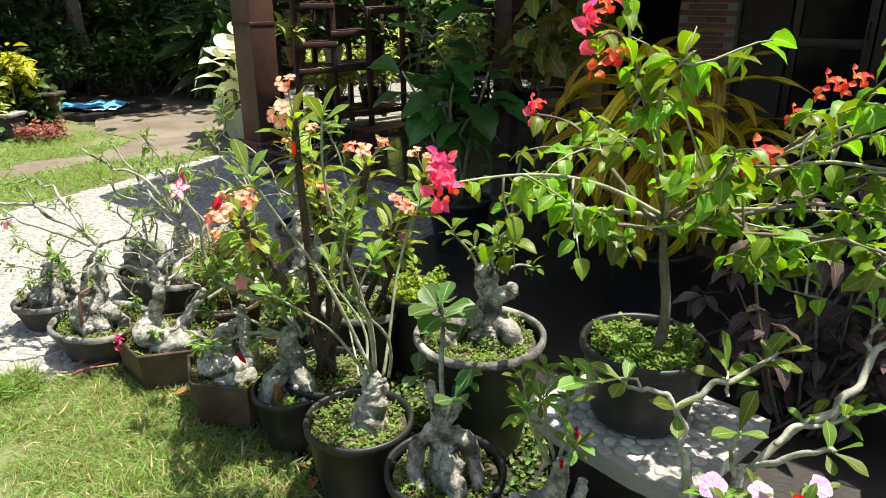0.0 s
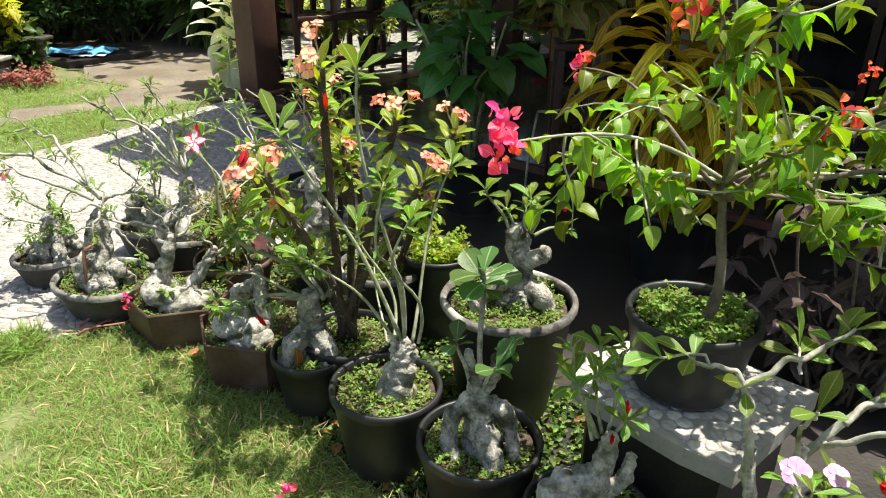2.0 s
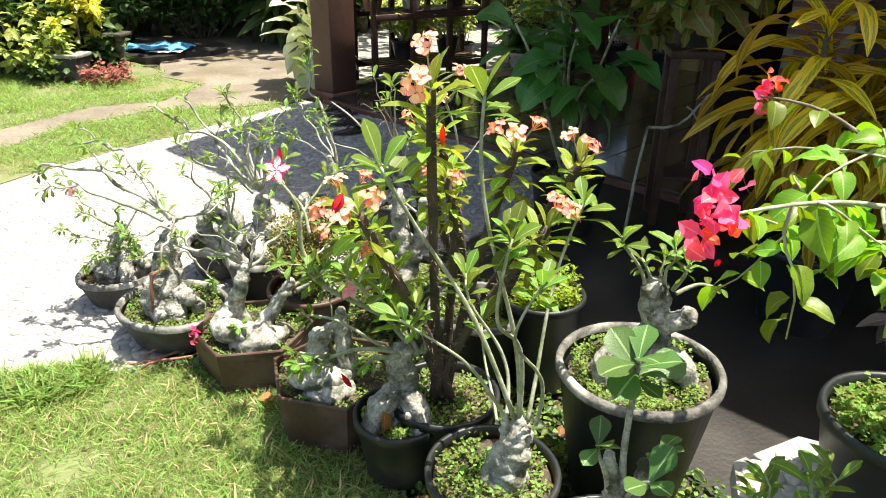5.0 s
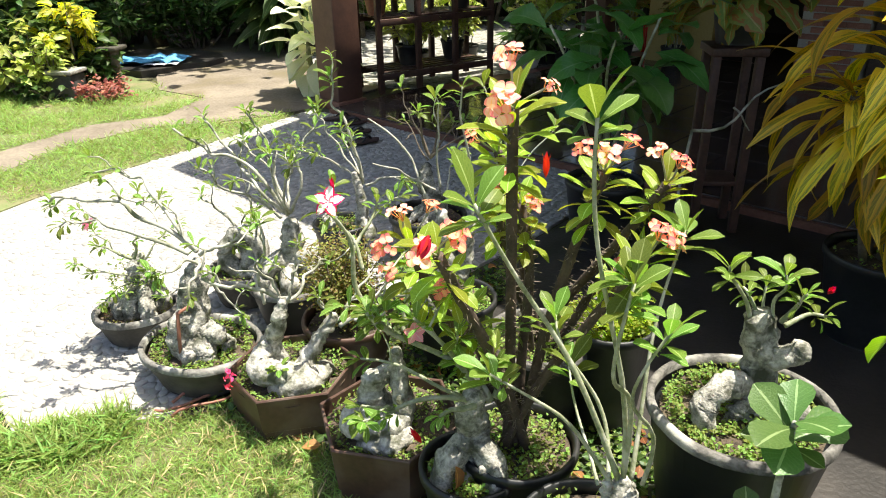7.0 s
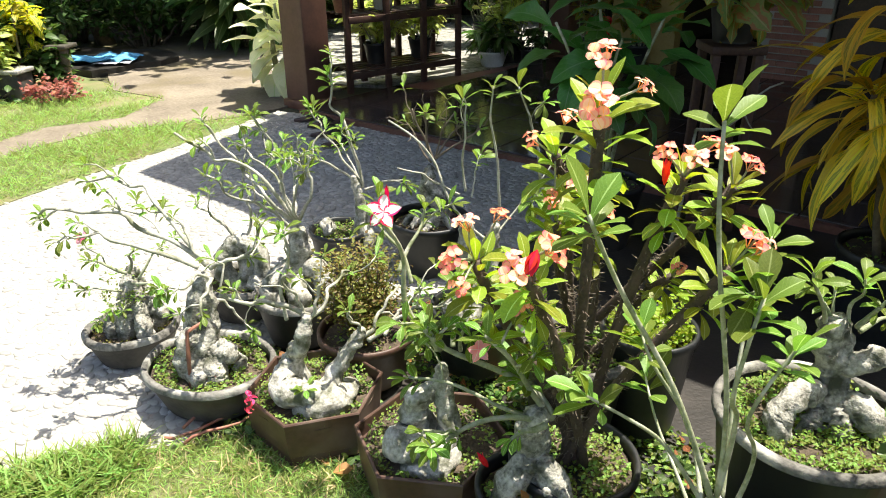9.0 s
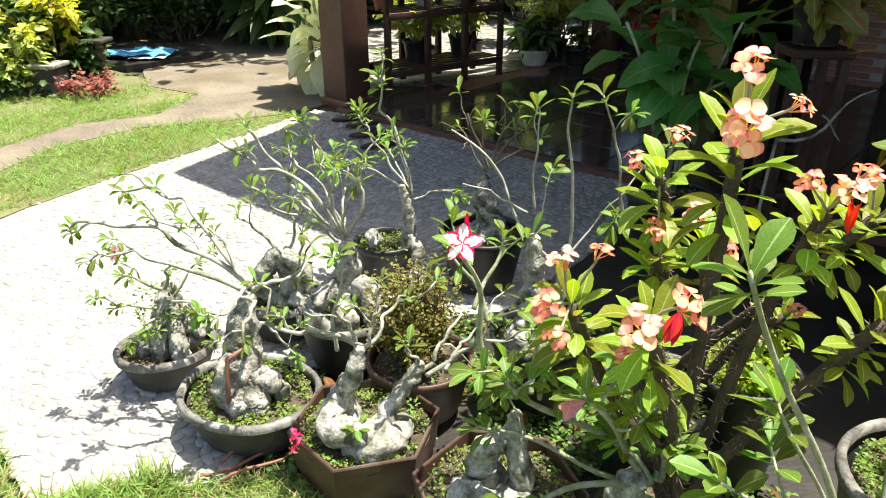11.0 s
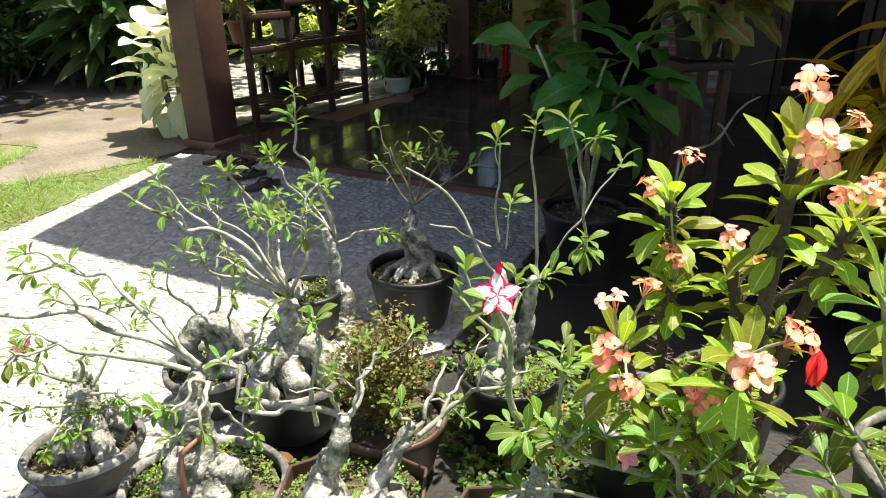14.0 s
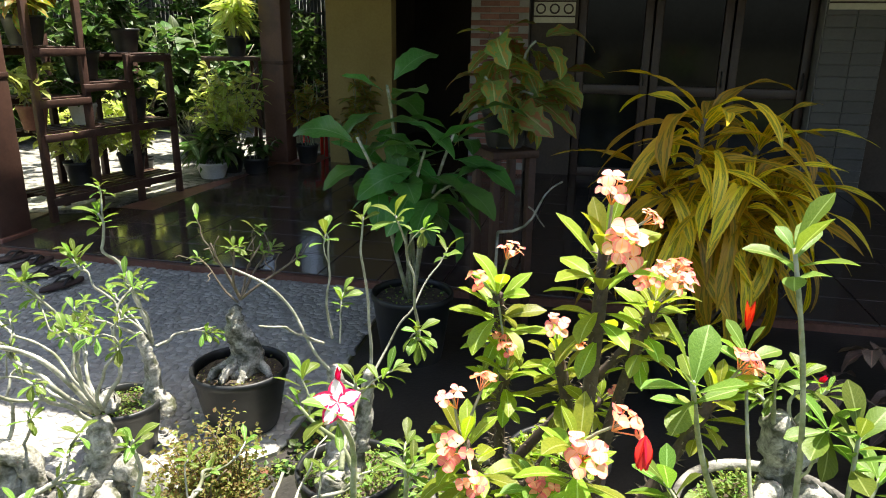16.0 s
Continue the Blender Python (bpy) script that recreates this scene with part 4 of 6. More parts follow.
ROUNDLEAF = [
    ((0.08, 1.76, 0.41), (0.07, 1.76, 0.75), 0.009),
    ((0.05, 1.76, 0.41), (0.01, 1.71, 0.58), 0.007),
    ((0.09, 1.76, 0.41), (0.14, 1.76, 0.54), 0.008),
    ((0.08, 1.76, 0.39), (0.11, 1.68, 0.53), 0.007),
]
SWOLLEN = [
    ((0.35, 1.55, 0.45), (0.32, 1.55, 0.69), 0.006),
    ((0.34, 1.55, 0.44), (0.27, 1.5, 0.62), 0.008),
    ((0.36, 1.55, 0.44), (0.38, 1.6, 0.6), 0.007),
    ((0.36, 1.55, 0.43), (0.39, 1.5, 0.53), 0.007),
    ((0.33, 1.55, 0.43), (0.27, 1.6, 0.59), 0.007),
]
FORKED = [
    ((0.6, 1.38, 0.49), (0.56, 1.38, 0.71), 0.0091),
    ((0.56, 1.38, 0.71), (0.45, 1.38, 0.77), 0.0059),
    ((0.56, 1.38, 0.71), (0.74, 1.43, 0.79), 0.0072),
    ((0.72, 1.43, 0.47), (0.86, 1.43, 0.66), 0.0104),
    ((0.86, 1.43, 0.66), (1.02, 1.48, 0.82), 0.0097),
    ((0.7, 1.38, 0.55), (0.65, 1.28, 0.73), 0.0052),
    ((0.74, 1.38, 0.58), (0.83, 1.28, 0.69), 0.0072),
    ((0.77, 1.38, 0.63), (0.93, 1.43, 0.67), 0.0065),
    ((0.66, 1.38, 0.74), (0.67, 1.43, 0.77), 0.0039),
]
STUMP = [
    ((0.16, 2.27, 0.65), (0.08, 2.22, 0.8), 0.007),
    ((0.18, 2.27, 0.65), (0.15, 2.32, 0.7), 0.007),
    ((0.21, 2.27, 0.65), (0.22, 2.27, 0.76), 0.006),
    ((0.23, 2.27, 0.64), (0.25, 2.22, 0.74), 0.008),
    ((0.24, 2.27, 0.63), (0.35, 2.32, 0.63), 0.008),
    ((0.21, 2.32, 0.62), (0.22, 2.37, 0.69), 0.006),
]

def root_fingers(n, reach, tall, r, at=(0.0, 0.0)):
    """Knobbly roots that stand side by side round a trunk and lean on it."""
    out = []
    for k in range(n):
        a, q = k * 2.4 + RNG.normal(0, 0.25), reach * math.sqrt((k + 1) / n) * RNG.uniform(0.85, 1.1)
        h, s = tall * (1.1 - 0.55 * (k + 1) / n) * RNG.uniform(0.8, 1.1), r * RNG.uniform(0.8, 1.25)
        c, d = math.cos(a), math.sin(a)
        out.append(([(at[0] + c * q * 1.08, at[1] + d * q * 1.08, -0.01), (at[0] + c * q, at[1] + d * q, h * 0.4), (at[0] + c * q * 0.8, at[1] + d * q * 0.8, h * 0.75), (at[0] + c * q * 0.45, at[1] + d * q * 0.45, h)], [s * 0.95, s * 1.15, s, s * 0.7]))
    return out


# ---- the row of potted plants along the lawn ----
POTTED = "potted desert roses beside the lawn"

# oval bowl, mossy rock-like base with small leaves
at = (-1.867, 3.085, 0.0)
o = thing("potted_desert_rose", at, "bulky mossy desert rose in a shallow dark oval bowl", "potted plant", POTTED)
z = round_pot(o, 0.142, 0.125, 0.8, GREY_POT, RIM, 1.12, 0.95, 0.4)
ground_cover(o, 0.132, z, 160, 0.014, L_BRZ, 1.12, 0.95, 0.4, 0.02)
lumps(o, z, [([(0.02, 0.02, 0), (0.02, 0.03, 0.10), (0.02, 0.03, 0.18), (0.03, 0.04, 0.25)], [0.055, 0.055, 0.04, 0.022])] + root_fingers(14, 0.085, 0.19, 0.024, (0.02, 0.015)), mat=BARK_OLD)
A_SHOOTS = [((-1.84, 3.08, 0.34), (-1.93, 3.02, 0.42), 0.008), ((-1.83, 3.08, 0.34), (-1.78, 3.06, 0.44), 0.008), ((-1.82, 3.08, 0.3), (-1.7, 2.98, 0.33), 0.007), ((-1.86, 3.06, 0.28), (-1.95, 2.98, 0.32), 0.006), ((-1.83, 3.05, 0.24), (-1.80, 2.93, 0.27), 0.006), ((-1.80, 3.08, 0.32), (-1.72, 3.14, 0.42), 0.006), ((-1.85, 3.05, 0.25), (-1.90, 2.94, 0.22), 0.006)]
shoots(o, at, A_SHOOTS, size=0.034, n=(10, 15), side=0.9, bark=STEM_GREEN)
ground_cover(o, 0.07, z + 0.14, 120, 0.016, L_MOSS, 1.3, 1, 0, 0.1, False)

# large oval bowl, windswept tree
at = (-1.49, 2.838, 0.0)
o = thing("potted_desert_rose", at, "windswept desert rose with bare branches in a pale-rimmed bowl", "potted plant", POTTED)
z = round_pot(o, 0.195, 0.142, 0.8, GREY_POT, RIM, 1.12, 0.94, -0.3)
ground_cover(o, 0.185, z, 800, 0.016, L_MOSS, 1.1, 0.92, -0.3, 0.05)
lumps(o, z, [([(0.0, 0.0, 0.0), (-0.01, 0.0, 0.12), (-0.01, 0.02, 0.22), (0.02, 0.04, 0.33)], [0.062, 0.055, 0.048, 0.026]), ([(-0.03, -0.03, 0.16), (-0.045, -0.045, 0.10), (-0.05, -0.05, 0.02)], [0.034, 0.040, 0.036]), ([(0.03, -0.01, 0.10), (0.07, -0.03, 0.09), (0.10, -0.04, 0.075)], [0.032, 0.036, 0.026]), ([(0.02, -0.05, 0.06), (0.05, -0.07, 0.02), (0.02, -0.09, 0.0)], [0.030, 0.032, 0.022])] + root_fingers(9, 0.085, 0.13, 0.022, (0.01, -0.01)), mat=BARK_OLD)
shoots(o, at, WINDSWEPT, size=0.042, n=(5, 9), side=0.9, twig_n=2, up=0.3)
bloom(o, at, (-1.86, 2.925, 0.55), FL_ROSE, (-0.5, -0.4, 0.6), 1.1, "small rose-pink blossom")
bloom(o, at, (-1.875, 2.92, 0.545), FL_ROSE, (-0.3, -0.8, 0.2), 0.9, "small rose-pink blossom")
Build().tube([(-0.03, -0.10, 0.11), (-0.025, -0.09, 0.22), (-0.02, -0.08, 0.30), (0.03, -0.05, 0.325)], [0.006, 0.007, 0.007, 0.005], 8).ob("prop_stick", TERRACOTTA, o, "reddish-brown prop stick")


def hex_pot(o, r, h, turn, mat=BROWN_POT):
    """A six-sided pot with thick walls, a band and a foot."""
    b = Build()
    t = 0.012
    prof = [(r - t, h - 0.05), (r - t, h - 0.003), (r - t + 0.003, h), (r - 0.003, h), (r, h - 0.004), (r * 0.985, h - 0.022), (r * 0.955, h * 0.45), (r * 0.93, 0.035), (r * 0.90, 0.03), (r * 0.90, 0.0)]
    b.lathe(prof, 6, 1, 1, 0, turn)
    return b.ob("pot", mat, o, "six-sided dark brown pot", False), h - 0.035


# first hexagonal pot: two knotted trunks
at = (-1.105, 2.689, 0.0)
o = thing("potted_desert_rose", at, "desert rose with two knotted trunks in a brown hexagonal pot", "potted plant", POTTED)
_, z = hex_pot(o, 0.217, 0.165, 0.309)
ground_cover(o, 0.19, z, 620, 0.015, L_MOSS, h=0.035)
lumps(o, z, [([(-0.07, -0.02, 0.12), (-0.08, -0.06, 0.07), (0.0, -0.09, 0.055), (0.07, -0.06, 0.06)], [0.03, 0.042, 0.042, 0.03]), ([(-0.03, -0.09, 0.0), (0.04, -0.11, 0.02), (0.1, -0.05, 0.03), (0.10, 0.02, 0.0)], [0.03, 0.045, 0.045, 0.03]), ([(-0.04, 0.0, 0.0), (-0.06, 0.0, 0.12), (-0.02, -0.02, 0.2), (0.0, -0.01, 0.28)], [0.044, 0.034, 0.026, 0.019]), ([(0.05, -0.05, 0.05), (0.09, -0.02, 0.12), (0.13, -0.01, 0.18), (0.16, 0, 0.23)], [0.034, 0.026, 0.021, 0.014])])
TWIN = [((a[0], a[1] + 0.05, a[2] - 0.03), (b_[0], b_[1] + 0.05, b_[2] - 0.02), r) for a, b_, r in TWIN]
shoots(o, at, TWIN, size=0.042, n=(4, 8), side=0.8, bare=0.25, twig_n=2, up=0.2)
bloom(o, at, (-1.275, 2.575, 0.18), FL_PINK[0], (0, 0, 1), 0.45, "fallen crimson petals")
piece("leaf", M_AD[1], o, aim(Vector((-0.02, -0.11, z + 0.1)), (0.2, -0.6, 0.5), 0.05))
for k in range(5):
    piece("leaf", M_AD[k % 3], o, aim(Vector((-0.0, -0.11, z + 0.09)), (math.cos(k * 1.3), math.sin(k * 1.3) - 0.6, 0.5), 0.05))

# second hexagonal pot: twisted trunk, star flower
at = (-0.728, 2.443, 0.0)
o = thing("potted_desert_rose", at, "twisted desert rose with a crimson-edged star flower in a hexagonal pot", "potted plant", POTTED)
_, z = hex_pot(o, 0.222, 0.185, 0.93)
ground_cover(o, 0.19, z, 560, 0.015, L_MOSS, h=0.035)
lumps(o, z, [([(-0.09, -0.03, 0.05), (-0.08, -0.08, 0.07), (-0.01, -0.09, 0.06), (0.05, -0.05, 0.06)], [0.03, 0.042, 0.04, 0.03]), ([(-0.06, -0.09, 0.0), (0.0, -0.12, 0.01), (0.06, -0.07, 0.02)], [0.03, 0.04, 0.03]), ([(0.0, 0.0, 0.0), (-0.04, -0.02, 0.1), (-0.04, -0.03, 0.16), (0.02, -0.01, 0.2)], [0.055, 0.042, 0.034, 0.02]), ([(0.03, -0.04, 0.03), (0.05, -0.04, 0.11), (0.03, -0.02, 0.19), (0.03, -0.01, 0.26)], [0.036, 0.03, 0.026, 0.016])])
shoots(o, at, STAR, size=0.052, n=(7, 10), side=0.8, twig_n=2, bark=STEM_GREEN)
bloom(o, at, (-0.822, 2.325, 0.885), FL_STAR, (-0.15, -0.75, 0.5), 1.25, "white star flower edged in crimson")
bloom(o, at, (-0.815, 2.35, 0.905), FL_BUD, (0.0, -0.3, 1.0), 0.8, "crimson bud")
bloom(o, at, (-0.61, 2.22, 0.60), FL_ROSE, (0.2, -0.6, 0.2), 1.2, "pale pink half-closed blossom")

# black nursery pot, budded desert rose
at = (-0.478, 2.222, 0.0)
o = thing("potted_desert_rose", at, "rough-stumped desert rose in a black nursery pot", "potted plant", POTTED)
z = round_pot(o, 0.128, 0.215, 0.76)
ground_cover(o, 0.117, z, 330, 0.017, L_MOSS, h=0.04)
lumps(o, z, [([(0.0, 0.02, 0.0), (0.01, 0.02, 0.09), (0.0, 0.02, 0.16), (0.01, 0.01, 0.24)], [0.05, 0.042, 0.04, 0.03]), ([(0.0, 0, 0.1), (-0.05, -0.03, 0.07), (-0.07, -0.05, 0.0)], [0.034, 0.036, 0.036]), ([(0.02, 0, 0.1), (0.06, -0.04, 0.05), (0.07, -0.05, 0.0)], [0.034, 0.034, 0.03])], mat=BARK_OLD)
shoots(o, at, BUDDED, size=0.056, n=(7, 10), side=0.8, twig_n=2, bark=STEM_GREEN)
bloom(o, at, (-0.585, 2.115, 0.36), FL_BUD, (-0.4, -0.2, 0.8), 1.15, "slim red bud")
piece("dry_leaf", M_DRY, o, aim(Vector((-0.03, -0.08, 0.27)), (0.3, -0.2, -1.0), 0.085), "hanging dry orange leaf")

# black nursery pot, tall fan of stems
at = (-0.195, 1.96, 0.0)
o = thing("potted_desert_rose", at, "tall desert rose, a fan of pale stems, in black pot", "potted plant", POTTED)
z = round_pot(o, 0.162, 0.275, 0.76)
ground_cover(o, 0.15, z, 480, 0.018, L_MOSS, h=0.05)
lumps(o, z, [([(0.03, 0.0, 0.0), (0.04, 0.0, 0.06), (0.05, 0.005, 0.12), (0.055, 0.012, 0.18)], [0.056, 0.048, 0.034, 0.016]), ([(0.04, 0, 0.08), (0.03, 0.01, 0.13), (0.025, 0.01, 0.17)], [0.03, 0.02, 0.011]), ([(0.05, 0, 0.07), (0.07, 0.02, 0.11), (0.075, 0.03, 0.15)], [0.03, 0.02, 0.011])])
shoots(o, at, FAN, leaves=M_FAN, size=0.07, n=(9, 12), side=0.3, bark=STEM_GREEN, wig=0.026, up=0.1, thin=0.62, twig_n=1)
bloom(o, at, (-0.528, 1.92, 0.985), FL_RED, (-0.3, -0.3, -0.8), 0.9, "wilted crimson blossom")
bloom(o, at, (-0.33, 1.96, 1.08), FL_BUD, (0.0, 0, 1), 1.0, "crimson bud")

# black pot, round-leaved desert rose
at = (0.08, 1.757, 0.0)
o = thing("potted_desert_rose", at, "round-leaved desert rose, white-barked, in a black pot", "potted plant", POTTED)
z = round_pot(o, 0.165, 0.26, 0.76)
ground_cover(o, 0.152, z, 900, 0.013, L_MOSS, h=0.035)
lumps(o, z, [([(0.0, 0.0, 0.0), (0.0, -0.02, 0.08), (-0.01, 0.0, 0.16), (0.0, 0.0, 0.22)], [0.05, 0.044, 0.034, 0.016]), ([(-0.02, 0.0, 0.16), (-0.07, -0.01, 0.11), (-0.08, -0.03, 0.03), (-0.06, -0.06, 0.0)], [0.026, 0.026, 0.024, 0.018]), ([(0.01, 0.0, 0.15), (0.06, -0.01, 0.12), (0.085, -0.02, 0.05), (0.09, -0.05, 0.0)], [0.024, 0.024, 0.02, 0.016]), ([(0.0, -0.04, 0.09), (0.02, -0.07, 0.04), (0.03, -0.08, 0.0)], [0.035, 0.036, 0.03]), ([(-0.01, 0, 0.19), (-0.03, 0.0, 0.25), (-0.04, 0.0, 0.30)], [0.02, 0.015, 0.011]), ([(0.01, 0, 0.19), (0.03, 0.0, 0.24), (0.03, 0.0, 0.29)], [0.02, 0.016, 0.011])], mat=BARK_OLD)
shoots(o, at, ROUNDLEAF[:1], leaves=M_ROUND, size=0.08, n=(9, 10), side=0.0, bark=BARK, wig=0.01, spread=(35, 92))
shoots(o, at, ROUNDLEAF[1:], leaves=M_ROUND, size=0.056, n=(4, 6), side=0.5, bark=BARK, wig=0.01)

# swollen trunk in a low pot
at = (0.335, 1.52, 0.0)
o = thing("potted_desert_rose", at, "young desert rose on a swollen trunk in a black pot", "potted plant", POTTED)
z = round_pot(o, 0.15, 0.25, 0.78)
ground_cover(o, 0.138, z, 380, 0.017, L_MOSS, h=0.06)
lumps(o, z, [([(-0.03, 0.0, 0.0), (-0.03, 0.0, 0.07), (-0.01, 0.0, 0.13)], [0.075, 0.07, 0.04]), ([(-0.06, 0, 0.13), (-0.09, -0.02, 0.08), (-0.06, -0.05, 0.0)], [0.035, 0.045, 0.04]), ([(0.0, 0, 0.1), (0.02, 0.0, 0.18), (0.03, 0, 0.25)], [0.036, 0.026, 0.018]), ([(0.03, 0, 0.1), (0.07, 0.0, 0.13), (0.08, 0, 0.2)], [0.022, 0.018, 0.012])])
shoots(o, at, SWOLLEN, size=0.062, n=(6, 9), side=0.7, bark=STEM_GREEN)
for q in ((0.395, 1.55, 0.50), (0.40, 1.55, 0.515), (0.36, 1.5, 0.46)):
    bloom(o, at, q, FL_BUD, (RNG.normal(0, 0.3), -0.3, 1), 0.8, "small red bud")

# forked old plant nearest the start, on the concrete
at = (0.66, 1.36, 0.0)
o = thing("potted_desert_rose", at, "old forked desert rose with crossing pale branches in a black pot", "potted plant", POTTED)
z = round_pot(o, 0.17, 0.24, 0.76)
ground_cover(o, 0.155, z, 300, 0.018, L_MOSS, h=0.05)
lumps(o, z, [([(0.0, 0.0, 0.0), (0.0, 0.0, 0.12), (0.02, 0.0, 0.2)], [0.07, 0.06, 0.045]), ([(0.0, 0, 0.15), (-0.04, 0.01, 0.24), (-0.06, 0.02, 0.36)], [0.024, 0.015, 0.010]), ([(0.03, 0, 0.15), (0.05, 0.03, 0.24), (0.06, 0.05, 0.34)], [0.024, 0.016, 0.011])])
shoots(o, at, [(a, b_, r * 1.4) for a, b_, r in FORKED], leaves=M_FAN, size=0.068, n=(3, 5), side=0.5, bark=TWIG, up=0.1, thin=0.8)

# big bowl with the cut stump
at = (0.172, 2.245, 0.0)
o = thing("potted_desert_rose", at, "cut-back desert rose stump with new leaves in a wide dark pot", "potted plant", POTTED)
z = round_pot(o, 0.212, 0.425, 0.70, BLACK_POT, RIM)
ground_cover(o, 0.19, z, 1300, 0.015, L_MOSS, h=0.05)
lumps(o, z, [([(0.03, 0.02, 0.0), (0.035, 0.025, 0.1), (0.025, 0.03, 0.18), (0.018, 0.035, 0.255)], [0.058, 0.042, 0.038, 0.038]), ([(0.0, 0.01, 0.09), (-0.06, -0.02, 0.095), (-0.10, -0.04, 0.05), (-0.095, -0.07, -0.01)], [0.028, 0.03, 0.032, 0.022]), ([(0.05, 0.0, 0.07), (0.09, -0.03, 0.065), (0.12, -0.05, 0.02)], [0.03, 0.036, 0.026]), ([(0.04, 0.01, 0.15), (0.085, 0.0, 0.18), (0.105, -0.01, 0.20)], [0.026, 0.026, 0.026])] + root_fingers(5, 0.07, 0.08, 0.02, (0.03, 0.0)), mat=BARK_OLD)
shoots(o, at, STUMP, size=0.055, n=(7, 11), side=0.7, bark=STEM_GREEN, twig_n=2)
bloom(o, at, (0.33, 2.3, 0.70), FL_RED, (0.2, -0.4, 0.8), 0.55, "small red blossom")

# ---- the second row ----
at = (-1.27, 3.235, 0.0)
o = thing("potted_desert_rose", at, "many-branched desert rose over white roots in a dark pot", "potted plant", POTTED)
z = round_pot(o, 0.165, 0.2, 0.76, BLACK_POT, RIM)
ground_cover(o, 0.15, z, 380, 0.016, L_MOSS, h=0.04)
lumps(o, z, [([(0.02, 0.0, 0.0), (0.01, 0.0, 0.12), (0.02, 0.0, 0.2), (0.02, 0, 0.28)], [0.06, 0.055, 0.045, 0.03]), ([(0.0, -0.02, 0.14), (-0.06, -0.05, 0.12), (-0.09, -0.07, 0.06), (-0.05, -0.09, 0.0)], [0.036, 0.04, 0.04, 0.03]), ([(0.05, -0.02, 0.14), (0.1, -0.04, 0.11), (0.11, -0.06, 0.03)], [0.04, 0.042, 0.036]), ([(0.01, -0.04, 0.1), (0.02, -0.09, 0.06), (0.01, -0.1, 0.0)], [0.034, 0.04, 0.03])])
shoots(o, at, BROOM, size=0.045, n=(5, 8), side=0.9, twig_n=2, up=0.15)

at = (-1.55, 3.42, 0.0)
o = thing("potted_desert_rose", at, "coiled bare desert rose roots in a small mossy bowl", "potted plant", POTTED)
z = round_pot(o, 0.15, 0.15, 0.8, GREY_POT, RIM)
ground_cover(o, 0.138, z, 320, 0.015, L_MOSS, h=0.03)
lumps(o, z, [([(-0.03, 0, 0), (-0.07, -0.01, 0.1), (0.0, 0.0, 0.19), (0.08, -0.01, 0.16), (0.09, -0.02, 0.05), (0.05, -0.03, 0)], [0.036, 0.038, 0.038, 0.036, 0.034, 0.03]), ([(0.0, 0.0, 0.18), (0.03, 0.0, 0.1), (0.02, -0.03, 0)], [0.034, 0.036, 0.034]), ([(0.06, -0.05, 0.05), (0.11, -0.07, 0.03), (0.14, -0.07, 0.0)], [0.03, 0.032, 0.026])])
shoots(o, at, [((-1.55, 3.42, 0.32), (-1.68, 3.4, 0.5), 0.009), ((-1.52, 3.42, 0.32), (-1.45, 3.45, 0.55), 0.009), ((-1.48, 3.42, 0.3), (-1.42, 3.3, 0.46), 0.007)], size=0.045, n=(6, 9), side=0.8)

at = (-1.22, 3.84, 0.0)
o = thing("potted_desert_rose", at, "slender curved desert rose in a dark round pot on pebbles", "potted plant", POTTED)
z = round_pot(o, 0.13, 0.2, 0.78, BLACK_POT)
ground_cover(o, 0.118, z, 260, 0.016, L_MOSS, h=0.05)
lumps(o, z, [([(0.1, 0.0, -0.02), (0.11, 0.0, 0.1), (0.1, 0.0, 0.2), (0.08, 0, 0.28)], [0.048, 0.028, 0.021, 0.014]), ([(0.11, 0, 0.05), (0.14, -0.03, 0.0), (0.15, -0.05, -0.02)], [0.036, 0.034, 0.03]), ([(-0.03, -0.02, 0.04), (-0.05, -0.04, 0.07), (-0.03, -0.06, 0.03)], [0.03, 0.032, 0.02])])
shoots(o, at, CURVED, size=0.06, n=(8, 12), side=0.7)

at = (-0.80, 3.86, 0.0)
o = thing("potted_desert_rose", at, "nearly bare desert rose with gnarled roots in a wide black pot", "potted plant", POTTED)
z = round_pot(o, 0.18, 0.25, 0.76, BLACK_POT)
ground_cover(o, 0.165, z, 90, 0.014, L_BRZ, h=0.02)
lumps(o, z, [([(0.02, 0.0, 0.0), (0.03, 0.0, 0.09), (0.0, 0.0, 0.18), (0.0, 0.0, 0.27)], [0.06, 0.058, 0.04, 0.02]), ([(0.0, -0.02, 0.07), (-0.06, -0.05, 0.03), (-0.08, -0.07, 0.0)], [0.022, 0.018, 0.012]), ([(0.02, -0.03, 0.06), (0.0, -0.08, 0.02), (-0.02, -0.1, 0.0)], [0.02, 0.016, 0.012]), ([(0.05, -0.02, 0.06), (0.09, -0.05, 0.02), (0.1, -0.08, 0)], [0.02, 0.016, 0.012]), ([(-0.02, 0, 0.06), (-0.09, -0.01, 0.03), (-0.12, -0.02, 0)], [0.02, 0.016, 0.012])], mat=BARK_OLD)
shoots(o, at, BARE, leaves=M_AD, size=0.05, n=(3, 6), side=0.9, bark=WOODY, bare=0.55, twig_n=3)

